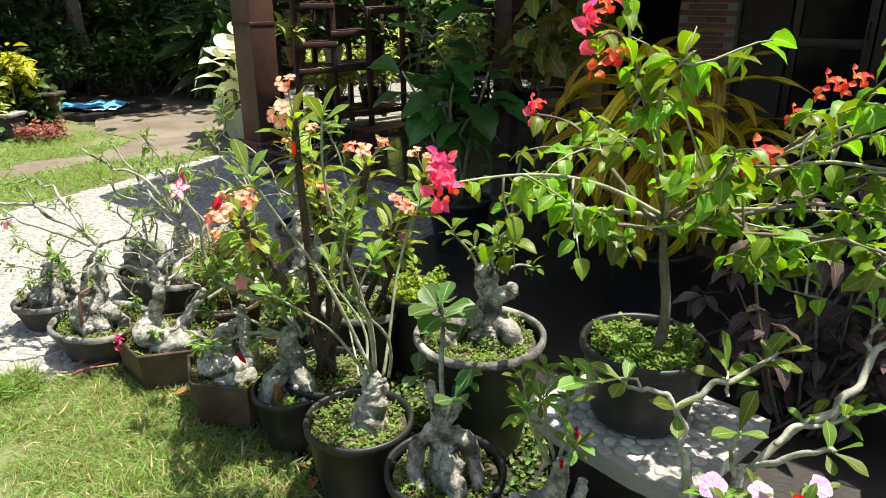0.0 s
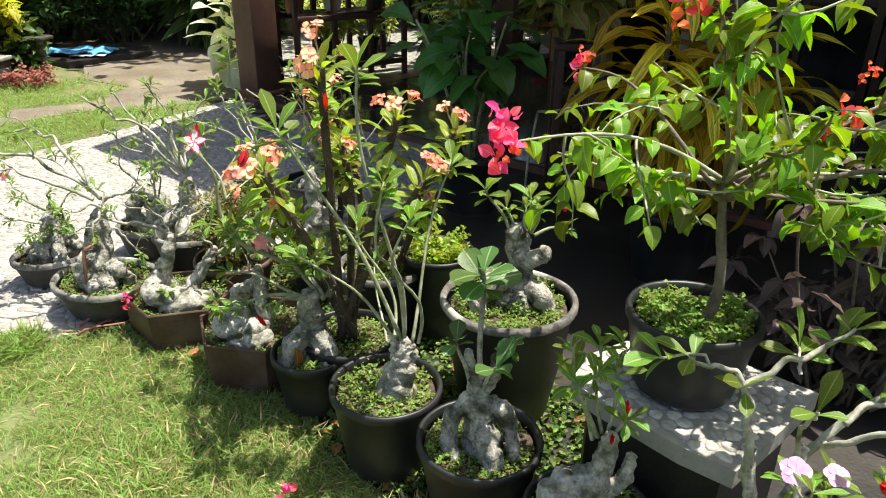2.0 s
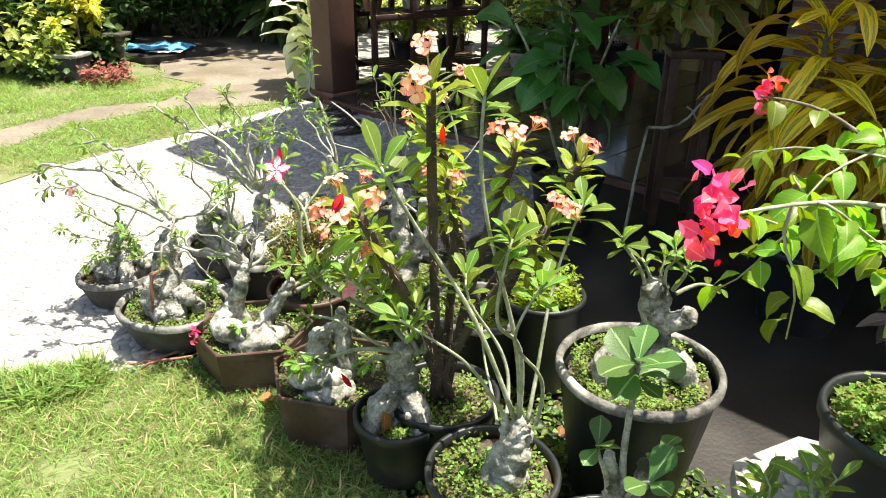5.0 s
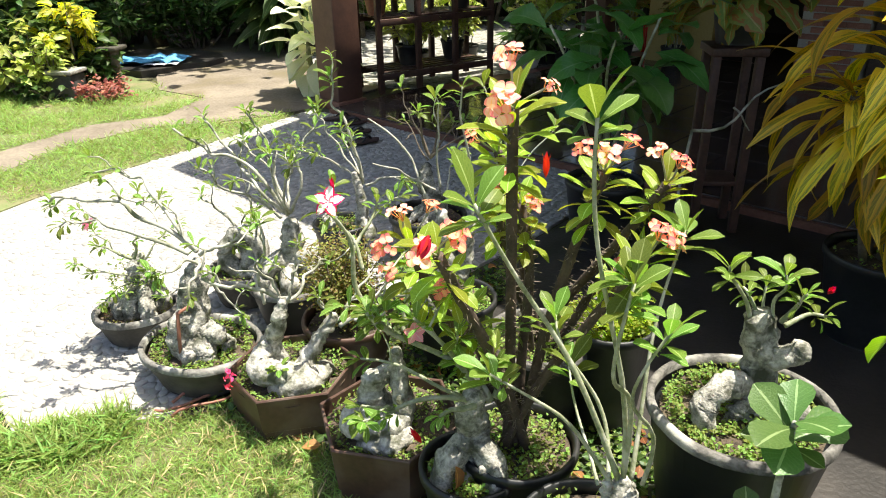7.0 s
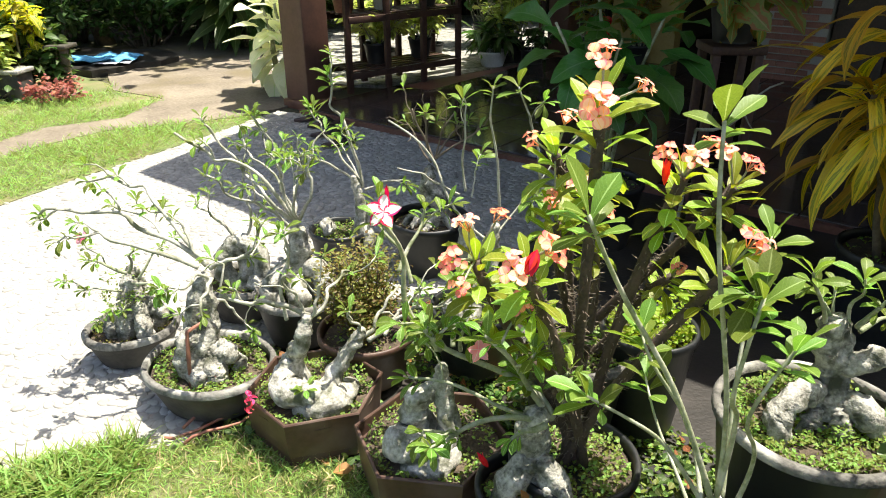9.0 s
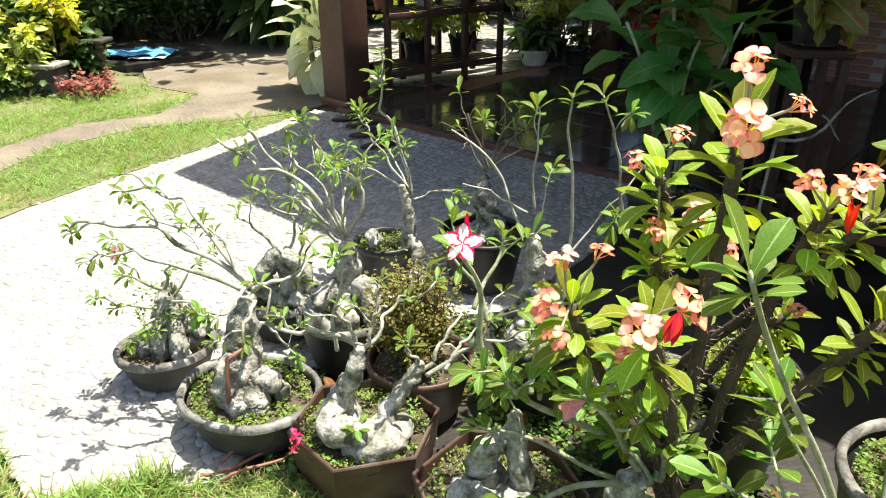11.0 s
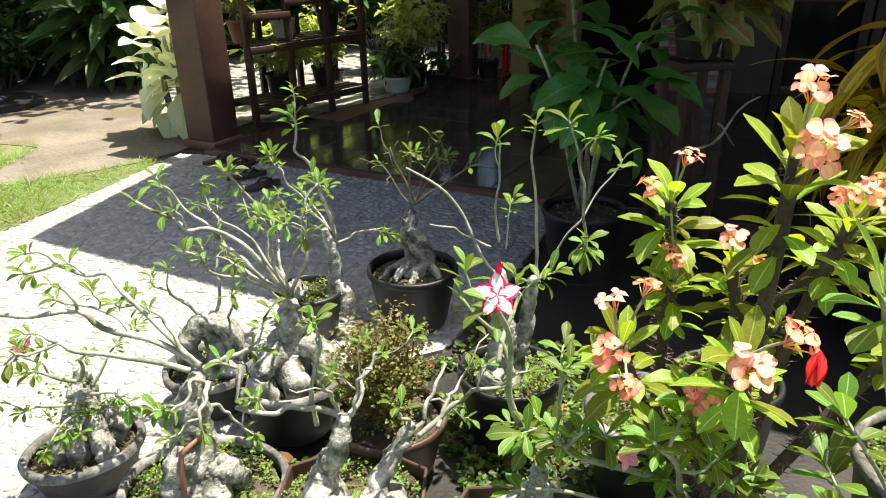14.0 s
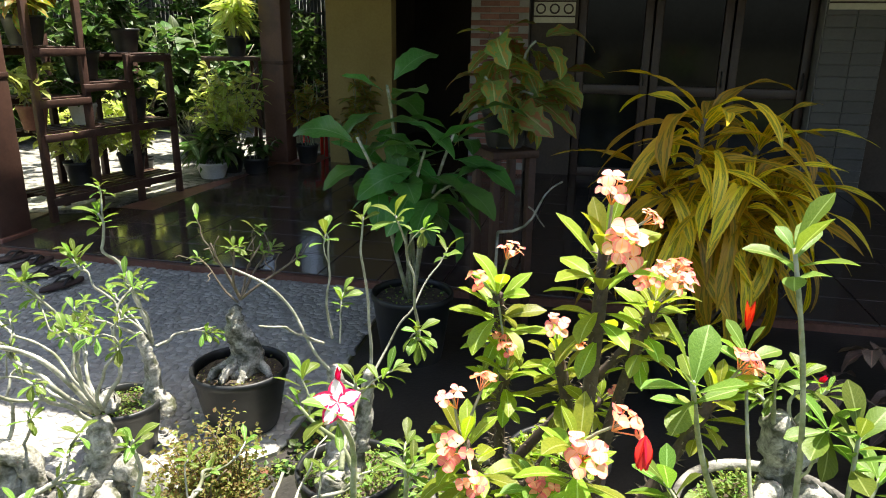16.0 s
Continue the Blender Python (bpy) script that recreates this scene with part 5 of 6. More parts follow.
at = (-0.60, 3.05, 0.0)
o = thing("potted_desert_rose", at, "tall thin desert rose with upright pruned stems in a black pot", "potted plant", POTTED)
z = round_pot(o, 0.155, 0.25, 0.76, BLACK_POT)
ground_cover(o, 0.142, z, 420, 0.017, L_MOSS, h=0.05)
lumps(o, z, [([(-0.02, 0.0, 0.0), (-0.02, 0.0, 0.12), (-0.03, 0.0, 0.24), (-0.04, 0.0, 0.36)], [0.062, 0.05, 0.034, 0.02]), ([(0.02, 0, 0.1), (0.05, 0.0, 0.22), (0.06, -0.01, 0.34)], [0.035, 0.024, 0.015]), ([(-0.04, -0.02, 0.1), (-0.08, -0.05, 0.05), (-0.08, -0.07, 0.0)], [0.034, 0.04, 0.034])])
shoots(o, at, TALL, size=0.062, n=(6, 10), side=0.5, bark=TWIG, wig=0.01, up=0.1, bare=0.15)

# low bronze-leaved shrub in a brown bowl
at = (-0.98, 2.98, 0.0)
o = thing("potted_shrub", at, "bushy bronze-green shrub of tiny leaves in a brown bowl", "potted plant")
z = round_pot(o, 0.165, 0.19, 0.78, BROWN_POT)
ground_cover(o, 0.15, z, 60, 0.016, L_MOSS, h=0.03)
stems, poses = Build(), []
for k in range(80):
    d = Vector((RNG.normal(0, 0.55), RNG.normal(0, 0.5), RNG.uniform(0.4, 1.0))).normalized() * RNG.uniform(0.26, 0.42)
    tip = Vector((RNG.normal(0, 0.03), RNG.normal(0, 0.03), z)) + Vector((d.x * 0.44, d.y * 0.44, d.z * 0.95))
    pts = bow((RNG.normal(0, 0.02), RNG.normal(0, 0.02), z), tip, 6, 0, 0.02, 0.1)
    stems.tube(pts, taper(6, 0.004, 0.0015), 5)
    for i in range(75):
        f = RNG.uniform(0.3, 1.05)
        q = pts[0].lerp(pts[-1], f) + Vector(RNG.normal(0, 0.018, 3))
        poses.append(aim(q, (RNG.normal(), RNG.normal(), RNG.uniform(-0.2, 1)), RNG.uniform(0.010, 0.017), RNG.normal(0, 0.6)))
stems.ob("branchwork", WOODY, o, kind="stuff")
scatter(o, "foliage", S_SMALL, poses, L_BRZ, "tiny bronze-green leaves")


# ---- crown of thorns ----
def crown_of_thorns(at, pot, heads, label, rim=None):
    """heads: (tip, leaf size, cluster kinds)."""
    o = thing("crown_of_thorns", at, label, "potted plant", "crown of thorns plants")
    z = round_pot(o, pot[0], pot[1], 0.76, BLACK_POT, rim)
    ground_cover(o, pot[0] - 0.012, z, 420, 0.017, L_MOSS, h=0.06)
    for tip, size, n, fl in heads:
        e = Vector(tip) - Vector(at)
        a = Vector((RNG.normal(0, 0.03), RNG.normal(0, 0.03), z - 0.01))
        pts = bow(a, e, 12, 0, 0.006, 0.12)
        st = Build().tube(pts, taper(12, 0.014, 0.012), 9, 0.12).ob("stem", THORNY, o, "dark thorny stem")
        th = Build()
        for k in range(200):
            i = int(RNG.integers(1, 11))
            p = pts[i].lerp(pts[i + 1 if i < 11 else 11], RNG.uniform())
            d = Vector(RNG.normal(0, 1, 3)).normalized()
            th.tube([p + d * 0.012, p + d * RNG.uniform(0.022, 0.034)], [0.0016, 0.0003], 4, cap=False)
        th.ob("thorn_cover", WOODY, st, "grey-brown thorns", False, "stuff")
        d = (pts[-1] - pts[-3]).normalized() + Vector((0, 0, 0.5))
        for m in rosette_poses(pts[-1], d, n + 3, size * 0.8, (14, 100), size * 0.075):
            piece("leaf", M_EU[int(RNG.integers(3))], o, m)
        for q, kind, s in fl:
            piece("flower", FL_EU[kind], o, Matrix.Translation(e + Vector(q)) @ Vector((q[0], q[1], 0.07)).to_track_quat("Z", "Y").to_matrix().to_4x4() @ Matrix.Scale(s * 1.12, 4), "salmon and peach round bracts")
            Build().tube(bow(e, e + Vector(q), 5, 0, 0.01, 0.1), [0.0025] * 5, 6).ob("stalk", STEM_GREEN, o)
    return o


crown_of_thorns((-0.36, 2.30, 0.0), (0.16, 0.24), [
    ((-0.39, 2.21, 1.14), 0.13, 25, [((-0.01, -0.02, 0.10), 3, 0.71), ((-0.02, -0.07, 0.02), 3, 0.84), ((0.07, -0.02, 0.05), 1, 0.50)]),
    ((-0.62, 2.26, 0.80), 0.115, 25, [((-0.05, -0.06, 0.03), 0, 0.68), ((-0.03, -0.10, -0.01), 2, 0.62), ((-0.02, 0.0, 0.09), 1, 0.62), ((0.05, 0.02, 0.10), 0, 0.56)]),
    ((-0.53, 2.06, 0.88), 0.11, 18, [((-0.02, -0.05, 0.03), 1, 0.78), ((0.04, -0.06, 0.07), 0, 0.74)]),
    ((-0.19, 2.30, 0.98), 0.115, 21, [((0.0, -0.05, 0.06), 1, 0.68), ((0.05, 0.0, 0.07), 0, 0.62), ((-0.05, -0.02, 0.06), 0, 0.56)]),
    ((-0.37, 2.36, 0.88), 0.105, 21, [((-0.03, -0.04, 0.08), 1, 0.62), ((0.03, -0.05, 0.02), 0, 0.56)]),
    ((-0.50, 2.20, 0.70), 0.10, 20, [((-0.03, -0.05, 0.06), 0, 0.65)]),
    ((-0.10, 2.20, 0.82), 0.105, 20, [((0.02, -0.04, 0.08), 0, 0.75), ((0.05, -0.02, 0.05), 3, 0.65)]),
], "tall crown of thorns with salmon bracts in a black pot")
crown_of_thorns((-0.30, 2.72, 0.0), (0.165, 0.30), [
    ((-0.43, 2.50, 0.96), 0.125, 24, [((0.02, -0.01, 0.10), 1, 0.62), ((-0.06, -0.03, 0.05), 2, 0.68), ((0.0, -0.03, -0.09), 0, 0.56)]),
    ((-0.42, 2.47, 0.80), 0.105, 18, [((-0.02, -0.04, 0.07), 2, 0.50)]),
    ((-0.02, 2.46, 0.90), 0.11, 21, [((0.02, -0.04, 0.07), 0, 0.68), ((-0.03, -0.02, 0.09), 1, 0.62)]),
    ((-0.10, 2.55, 0.62), 0.095, 16, [((0.0, -0.05, 0.05), 2, 0.50)]),
], "crown of thorns with lime leaves in a dark pot behind", RIM)
o = thing("plant_pot", (-0.08, 2.74, 0.0), "black nursery pot of low yellowing weeds", "potted plant")
z = round_pot(o, 0.14, 0.36, 0.76, BLACK_POT, None)
ground_cover(o, 0.128, z, 500, 0.03, L_EU, h=0.10)

# ---- mosaic bench and the bougainvillea on it ----
BENCH = [(0.33, 1.89), (0.315, 1.79), (0.37, 1.71), (0.45, 1.63), (0.53, 1.545), (0.63, 1.47), (0.79, 1.62), (0.945, 1.775), (0.78, 1.915), (0.50, 2.0)]
cx, cy = 0.60, 1.75
bench = thing("stone_bench", (cx, cy, 0.0), "curved garden bench topped with a pale pebble mosaic", "bench")
Build().prism([(x - cx, y - cy) for x, y in BENCH], 0.375, 0.424).ob("seat", MORTAR, bench, "grey mortar seat slab", False)
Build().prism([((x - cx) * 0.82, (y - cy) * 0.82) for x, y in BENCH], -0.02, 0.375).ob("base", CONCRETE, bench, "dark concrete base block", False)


def pebble_mesh(r, h, seed, mat=PEBBLE, n=9):
    rg = np.random.default_rng(seed)
    ph = rg.uniform(0, 6.28, 2)
    ring = [r * (1 + 0.12 * math.sin(2 * a + ph[0]) + 0.07 * math.sin(3 * a + ph[1])) for a in np.linspace(0, 2 * math.pi, n, endpoint=False)]
    b = Build()
    vs, fs = [], []
    for s, z in ((1.0, -0.006), (0.97, h * 0.45), (0.74, h * 0.92)):
        vs += [(ring[k] * s * math.cos(2 * math.pi * k / n), ring[k] * s * math.sin(2 * math.pi * k / n), z) for k in range(n)]
    vs.append((0, 0, h))
    for i in range(2):
        fs += [(i * n + k, i * n + (k + 1) % n, (i + 1) * n + (k + 1) % n, (i + 1) * n + k) for k in range(n)]
    fs += [(2 * n + k, 2 * n + (k + 1) % n, 3 * n) for k in range(n)]
    return b.add(vs, fs).mesh("pebble", mat)


DISCS = [pebble_mesh(0.021, 0.0045, 40 + k, STONE_DISC) for k in range(6)]
BR = [(x - cx, y - cy) for x, y in BENCH]
for j in range(16):
    for i in range(18):
        p = (-0.34 + 0.0405 * i + (0.02 if j % 2 else 0) + RNG.normal(0, 0.003), -0.31 + 0.0375 * j + RNG.normal(0, 0.003))
        if inside((p[0] * 1.06, p[1] * 1.06), BR):
            piece("pebble", DISCS[int(RNG.integers(6))], bench, Matrix.Translation((p[0], p[1], 0.424)) @ Matrix.Rotation(RNG.uniform(0, 6), 4, "Z") @ Matrix.Diagonal((RNG.uniform(0.85, 1.1), RNG.uniform(0.8, 1.0), 1, 1)))

at = (0.595, 1.785, 0.436)
o = thing("potted_bougainvillea", at, "flowering bougainvillea in a black pot standing on the mosaic bench", "potted plant")
z = round_pot(o, 0.158, 0.215, 0.8)
ground_cover(o, 0.144, z, 900, 0.022, L_MOSS, h=0.05)
T = Vector((0.61, 1.79, 0.98)) - Vector(at)
trunk = bow((0.015, 0.0, z - 0.02), T, 10, 0, 0.02, 0.0)
Build().tube(trunk, taper(10, 0.0155, 0.010), 10, 0.25).ob("trunk", WOODY, o, "rough grey trunk")
BOUG = [(0.10, 1.53, 1.13), (0.29, 2.08, 1.18), (0.36, 1.42, 1.42), (0.52, 1.40, 1.40), (0.73, 1.56, 1.18), (0.90, 1.45, 1.38), (1.20, 1.6, 1.28), (1.30, 1.62, 1.10), (1.02, 1.48, 0.98), (1.38, 2.0, 0.98), (0.42, 1.62, 0.99), (0.90, 1.55, 0.88), (0.22, 1.75, 1.05), (1.02, 1.38, 1.38), (0.60, 1.38, 1.22), (1.48, 1.8, 1.2), (0.95, 2.0, 1.08), (1.15, 1.85, 0.9)]
nleaf, rest = 0, []
for k, e in enumerate(BOUG):
    e = Vector(e) - Vector(at)
    start = trunk[-1 - int(k % 3 == 1)]
    pts = bow(start, e, 14, 0, 0.03, 0.12)
    Build().tube(pts, taper(14, 0.0072, 0.0022), 7, 0.1).ob("branch", WOODY if k % 3 else STEM_GREEN, o)
    shoots_ = [pts]
    for s in range(4):
        i = int(RNG.integers(5, 13))
        q = pts[i] + Vector((RNG.normal(0, 0.11), RNG.normal(0, 0.11), RNG.normal(0.0, 0.09)))
        tw = bow(pts[i], q, 6, 0, 0.03, 0.2)
        Build().tube(tw, taper(6, 0.0035, 0.0014), 5).ob("twig", STEM_GREEN, o)
        shoots_.append(tw)
    for line in shoots_:
        n = 12 if line is pts else 7
        for i in range(n):
            f = 0.22 + 0.78 * (i + RNG.uniform()) / n
            g = f * (len(line) - 1)
            a0 = line[int(g)].lerp(line[min(int(g) + 1, len(line) - 1)], g - int(g))
            w = i * 2.4 + RNG.normal(0, 0.4)
            d = Vector((math.cos(w), math.sin(w), RNG.uniform(-1.0, 0.25)))
            m = aim(a0, d, RNG.uniform(0.034, 0.068) * (1.25 if RNG.uniform() < 0.15 else 1), RNG.normal(0, 0.4))
            if nleaf < 330 and RNG.uniform() < 0.35:
                piece("leaf", M_BO[int(RNG.integers(3))], o, m)
                nleaf += 1
            else:
                rest.append(m)
scatter(o, "foliage", leaf_shape(OVATE, 1.0, 0.32, 0.35, 0.7, 0.1, 6, 2, 0.12), rest, L_BO, "bright green pointed leaves")
for q, kind, s in (((0.092, 1.51, 1.165), 2, 0.62), ((0.075, 1.515, 1.12), 0, 0.6), ((0.10, 1.51, 1.125), 1, 0.6), ((0.35, 1.45, 1.44), 0, 0.62), ((0.37, 1.46, 1.47), 1, 0.6), ((0.39, 1.5, 1.38), 1, 0.8), ((0.31, 2.1, 1.2), 1, 0.62), ((0.305, 2.1, 1.18), 0, 0.5), ((0.99, 1.9, 1.28), 1, 0.75), ((1.05, 1.9, 1.29), 1, 0.75), ((0.72, 1.57, 1.18), 1, 0.9), ((0.90, 1.85, 1.22), 1, 0.5)):
    bloom(o, at, q, FL_PINK[kind], (0, -0.2, 1), s, "papery pink and coral bracts")

# periwinkle and a red desert rose flower low beside the bench
at = (0.70, 1.18, 0.0)
o = thing("potted_periwinkle", at, "mauve periwinkle and crimson blossoms in a black pot", "potted plant")
z = round_pot(o, 0.13, 0.3, 0.78)
ground_cover(o, 0.118, z, 120, 0.02, L_MOSS, h=0.04)
shoots(o, at, [((0.70, 1.18, 0.28), (0.57, 1.17, 0.67), 0.005), ((0.70, 1.18, 0.28), (0.69, 1.24, 0.58), 0.005), ((0.71, 1.18, 0.28), (0.73, 1.16, 0.66), 0.006), ((0.71, 1.2, 0.28), (0.80, 1.25, 0.58), 0.005), ((0.7, 1.2, 0.28), (0.66, 1.1, 0.56), 0.005)], leaves=M_AD, size=0.05, n=(4, 7), bark=STEM_GREEN, side=0.6, twig_n=1)
bloom(o, at, (0.565, 1.155, 0.705), FL_MAUVE, (-0.2, -0.5, 0.8), 0.75, "mauve five-petalled flower")
bloom(o, at, (0.69, 1.24, 0.625), FL_MAUVE, (0.0, -0.4, 0.9), 0.7, "mauve five-petalled flower")
bloom(o, at, (0.76, 1.18, 0.69), FL_MAUVE, (0.2, -0.5, 0.8), 0.65, "mauve five-petalled flower")
bloom(o, at, (0.70, 1.15, 0.69), FL_RED, (0.0, -0.7, 0.3), 0.9, "crimson blossom")


# ---- porch-side plants ----
def strap_plant(at, pot, heads, n, size, label):
    o = thing("potted_croton", at, label, "potted plant")
    z = round_pot(o, pot[0], pot[1], 0.75)
    ground_cover(o, pot[0] - 0.015, z, 50, 0.02, L_MOSS, h=0.03)
    for h in heads:
        e = Vector(h) - Vector(at)
        pts = bow((RNG.normal(0, 0.03), RNG.normal(0, 0.03), z), e, 8, 0, 0.01, 0.1)
        Build().tube(pts, taper(8, 0.016, 0.011), 8, 0.1).ob("stem", WOODY, o)
        for i in range(n):
            f = (i + 0.5) / n
            a = i * 2.39996 + RNG.normal(0, 0.15)
            el = 0.95 - 1.15 * f + RNG.normal(0, 0.12)
            d = Vector((math.cos(a) * math.cos(el), math.sin(a) * math.cos(el), math.sin(el)))
            p = pts[-1].lerp(pts[3], f ** 1.3 * 0.9)
            piece("leaf", M_CR[int(RNG.integers(3))], o, aim(p, d, size * RNG.uniform(0.75, 1.12), RNG.normal(0, 0.3)))
    return o


strap_plant((1.0, 3.36, -0.02), (0.2, 0.36), [(0.84, 3.28, 1.20), (1.16, 3.30, 1.10), (0.98, 3.18, 0.95), (0.78, 3.38, 0.92), (1.26, 3.25, 0.86)], 38, 0.46, "croton with drooping yellow-green strap leaves in a dark pot")


def big_leaf_plant(name, at, pot, shootlist, meshes, n, size, label, stem_mat=STEM_GREEN, droop=0.0, pot_mat=BLACK_POT):
    o = thing(name, at, label, "potted plant")
    z = round_pot(o, pot[0], pot[1], 0.76, pot_mat)
    ground_cover(o, pot[0] - 0.012, z, 40, 0.02, L_MOSS, h=0.03)
    for e in shootlist:
        e = Vector(e) - Vector(at)
        pts = bow((RNG.normal(0, 0.02), RNG.normal(0, 0.02), z), e, 9, 0, 0.02, 0.25)
        Build().tube(pts, taper(9, 0.011, 0.006), 7, 0.1).ob("stem", stem_mat, o)
        for i in range(n):
            f = (i + 0.5) / n
            a = i * 2.39996 + RNG.normal(0, 0.4)
            el = 0.8 - 1.3 * f - droop
            d = Vector((math.cos(a) * math.cos(el), math.sin(a) * math.cos(el) - 0.15, math.sin(el)))
            piece("leaf", meshes[int(RNG.integers(len(meshes)))], o, aim(pts[-1].lerp(pts[5], f), d, size * RNG.uniform(0.7, 1.15), RNG.normal(0, 0.3)))
    return o


big_leaf_plant("potted_shrub", (0.05, 4.2, -0.02), (0.19, 0.34), [(-0.12, 4.05, 1.28), (-0.26, 4.02, 1.08), (0.02, 3.98, 1.02), (0.15, 4.0, 0.86), (-0.05, 4.1, 0.9), (0.22, 4.1, 1.1)], M_DK, 9, 0.28, "shrub with big lobed deep-green leaves in a dark pot")

stand = thing("plant_stand", (0.64, 4.42, 0.0), "tall brown wooden plant stand in the porch shade", "plant stand")
Build().box(-0.13, -0.13, 0.90, 0.13, 0.13, 0.94, bev=0.006).ob("top", RACK_WOOD, stand)
for sx_ in (-0.1, 0.1):
    for sy_ in (-0.1, 0.1):
        Build().box(sx_ - 0.02, sy_ - 0.02, 0.0, sx_ + 0.02, sy_ + 0.02, 0.90, bev=0.004).ob("leg", RACK_WOOD, stand)
Build().box(-0.1, -0.1, 0.25, 0.1, 0.1, 0.275, bev=0.004).ob("shelf", RACK_WOOD, stand)
big_leaf_plant("potted_fern", (0.64, 4.42, 0.945), (0.12, 0.2), [(0.54, 4.32, 1.50), (0.72, 4.3, 1.46), (0.43, 4.25, 1.30), (0.80, 4.28, 1.28), (0.66, 4.2, 1.22), (0.58, 4.2, 1.14)], M_FN, 8, 0.27, "staghorn-like plant with mottled olive and brown leaves", droop=0.25)
stick = thing("dry_branch", (0.35, 4.02, 0.0), "bare dry forked branch leaning in the shade", "branch")
Build().tube(bow((0.0, 0.0, 0.0), (0.05, 0, 0.62), 8, 0, 0.03, 0), taper(8, 0.009, 0.007), 7, 0.2).ob("stem", TWIG, stick)
Build().tube(bow((0.05, 0.0, 0.62), (0.42, 0.05, 0.82), 8, 0, 0.03, 0), taper(8, 0.008, 0.004), 7, 0.2).ob("branch", TWIG, stick)
Build().tube(bow((0.22, 0.02, 0.72), (0.30, 0.0, 0.62), 5, 0, 0.03, 0), taper(5, 0.005, 0.003), 6).ob("branch", TWIG, stick)

# purple-leaved bush beside the bench
o = thing("purple_leaved_bush", (1.36, 2.42, -0.02), "dusky purple-brown leafy bush growing beside the bench", "bush")
for k in range(28):
    e = Vector((RNG.uniform(-0.40, 0.6), RNG.uniform(-0.35, 0.35), RNG.uniform(0.25, 0.92)))
    pts = bow((RNG.normal(0, 0.07), RNG.normal(0, 0.07), 0), e, 8, 0, 0.02, 0.3)
    Build().tube(pts, taper(8, 0.008, 0.003), 6).ob("stem", WOODY, o)
    for i in range(13):
        a, f = i * 2.4 + RNG.normal(0, 0.3), 0.35 + 0.65 * i / 12
        piece("leaf", M_PU[int(RNG.integers(2))], o, aim(pts[0].lerp(pts[-1], f) if i < 7 else pts[-1], (math.cos(a), math.sin(a), RNG.uniform(-0.7, 0.3)), RNG.uniform(0.07, 0.13), RNG.normal(0, 0.3)))

# ---- plant rack on the porch side ----
RA, RB = Vector((-1.72, 7.46, 0.025)), Vector((-0.72, 8.36, 0.025))
ux = (RB - RA).normalized()
RM = Matrix.Translation(RA) @ Matrix((ux, Vector((-ux.y, ux.x, 0)), Vector((0, 0, 1)))).transposed().to_4x4()
rack = new("plant_rack")
rack.matrix_world = RM
tagged(rack, "dark stained wooden plant rack with open shelves", "rack")
RL_ = (RB - RA).length
for x, h in ((0.0, 1.72), (RL_ * 0.33, 1.72), (RL_ * 0.66, 1.28), (RL_, 1.28)):
    for y in (0.0, 0.42):
        Build().box(x - 0.028, y - 0.022, 0.0, x + 0.028, y + 0.022, h, bev=0.004).ob("leg", RACK_WOOD, rack)
for x0, x1, z_ in ((0, RL_, 0.66), (0, RL_ * 0.34, 1.30), (RL_ * 0.66, RL_, 1.24), (0, RL_, 0.16), (0, RL_ * 0.34, 0.92), (RL_ * 0.3, RL_ * 0.66, 1.02)):
    for y in (-0.026, 0.446):
        Build().box(x0, y - 0.011, z_ - 0.03, x1, y + 0.011, z_ + 0.03, bev=0.003).ob("rail", RACK_WOOD, rack)
    for k in range(5):
        y = 0.02 + k * 0.095
        Build().box(x0 + 0.03, y - 0.03, z_ + 0.032, x1 - 0.03, y + 0.03, z_ + 0.046, bev=0.002).ob("slat", RACK_WOOD, rack)


def leafy_pot(at, r, h, leaf_shape_, mat, n, size, spread, tall, label, pot_mat=BLACK_POT, name="potted_plant", leaf_label="leaves", droop=0.3):
    """A small pot with a mop of leaves."""
    o = thing(name, at, label, "potted plant", "pots about the porch")
    z = round_pot(o, r, h, 0.74, pot_mat)
    st, poses = Build(), []
    for k in range(max(6, n // 14)):
        e = Vector((RNG.normal(0, spread * 0.5), RNG.normal(0, spread * 0.5), z + tall * RNG.uniform(0.35, 1.0)))
        pts = bow((RNG.normal(0, r * 0.3), RNG.normal(0, r * 0.3), z - 0.02), e, 7, 0, 0.02, 0.2)
        st.tube(pts, taper(7, 0.007, 0.003), 6)
        for i in range(14):
            f = RNG.uniform(0.4, 1.0)
            g = f * 6
            p = pts[int(g)].lerp(pts[min(int(g) + 1, 6)], g - int(g))
            poses.append(aim(p, (RNG.normal(), RNG.normal(), RNG.uniform(-0.4, 1.0) - droop * 0.5), size * RNG.uniform(0.6, 1.2), RNG.normal(0, 0.4)))
    st.ob("branchwork", STEM_GREEN, o, kind="stuff")
    scatter(o, "foliage", leaf_shape_, poses, mat, leaf_label)
    return o


S_BIG = leaf_shape(OVATE, 1.0, 0.26, 0.3, 0.7, 0.05, 6, 2, 0.15)
S_HEART = leaf_shape(HEART, 1.0, 0.42, 0.2, 0.5, 0.05, 6, 2, 0.3)
S_LANCE = leaf_shape(LANCE, 1.0, 0.10, 0.25, 0.9, 0.05, 7)


def rk(x, y, zz):
    return tuple(RM @ Vector((x, y, zz)))


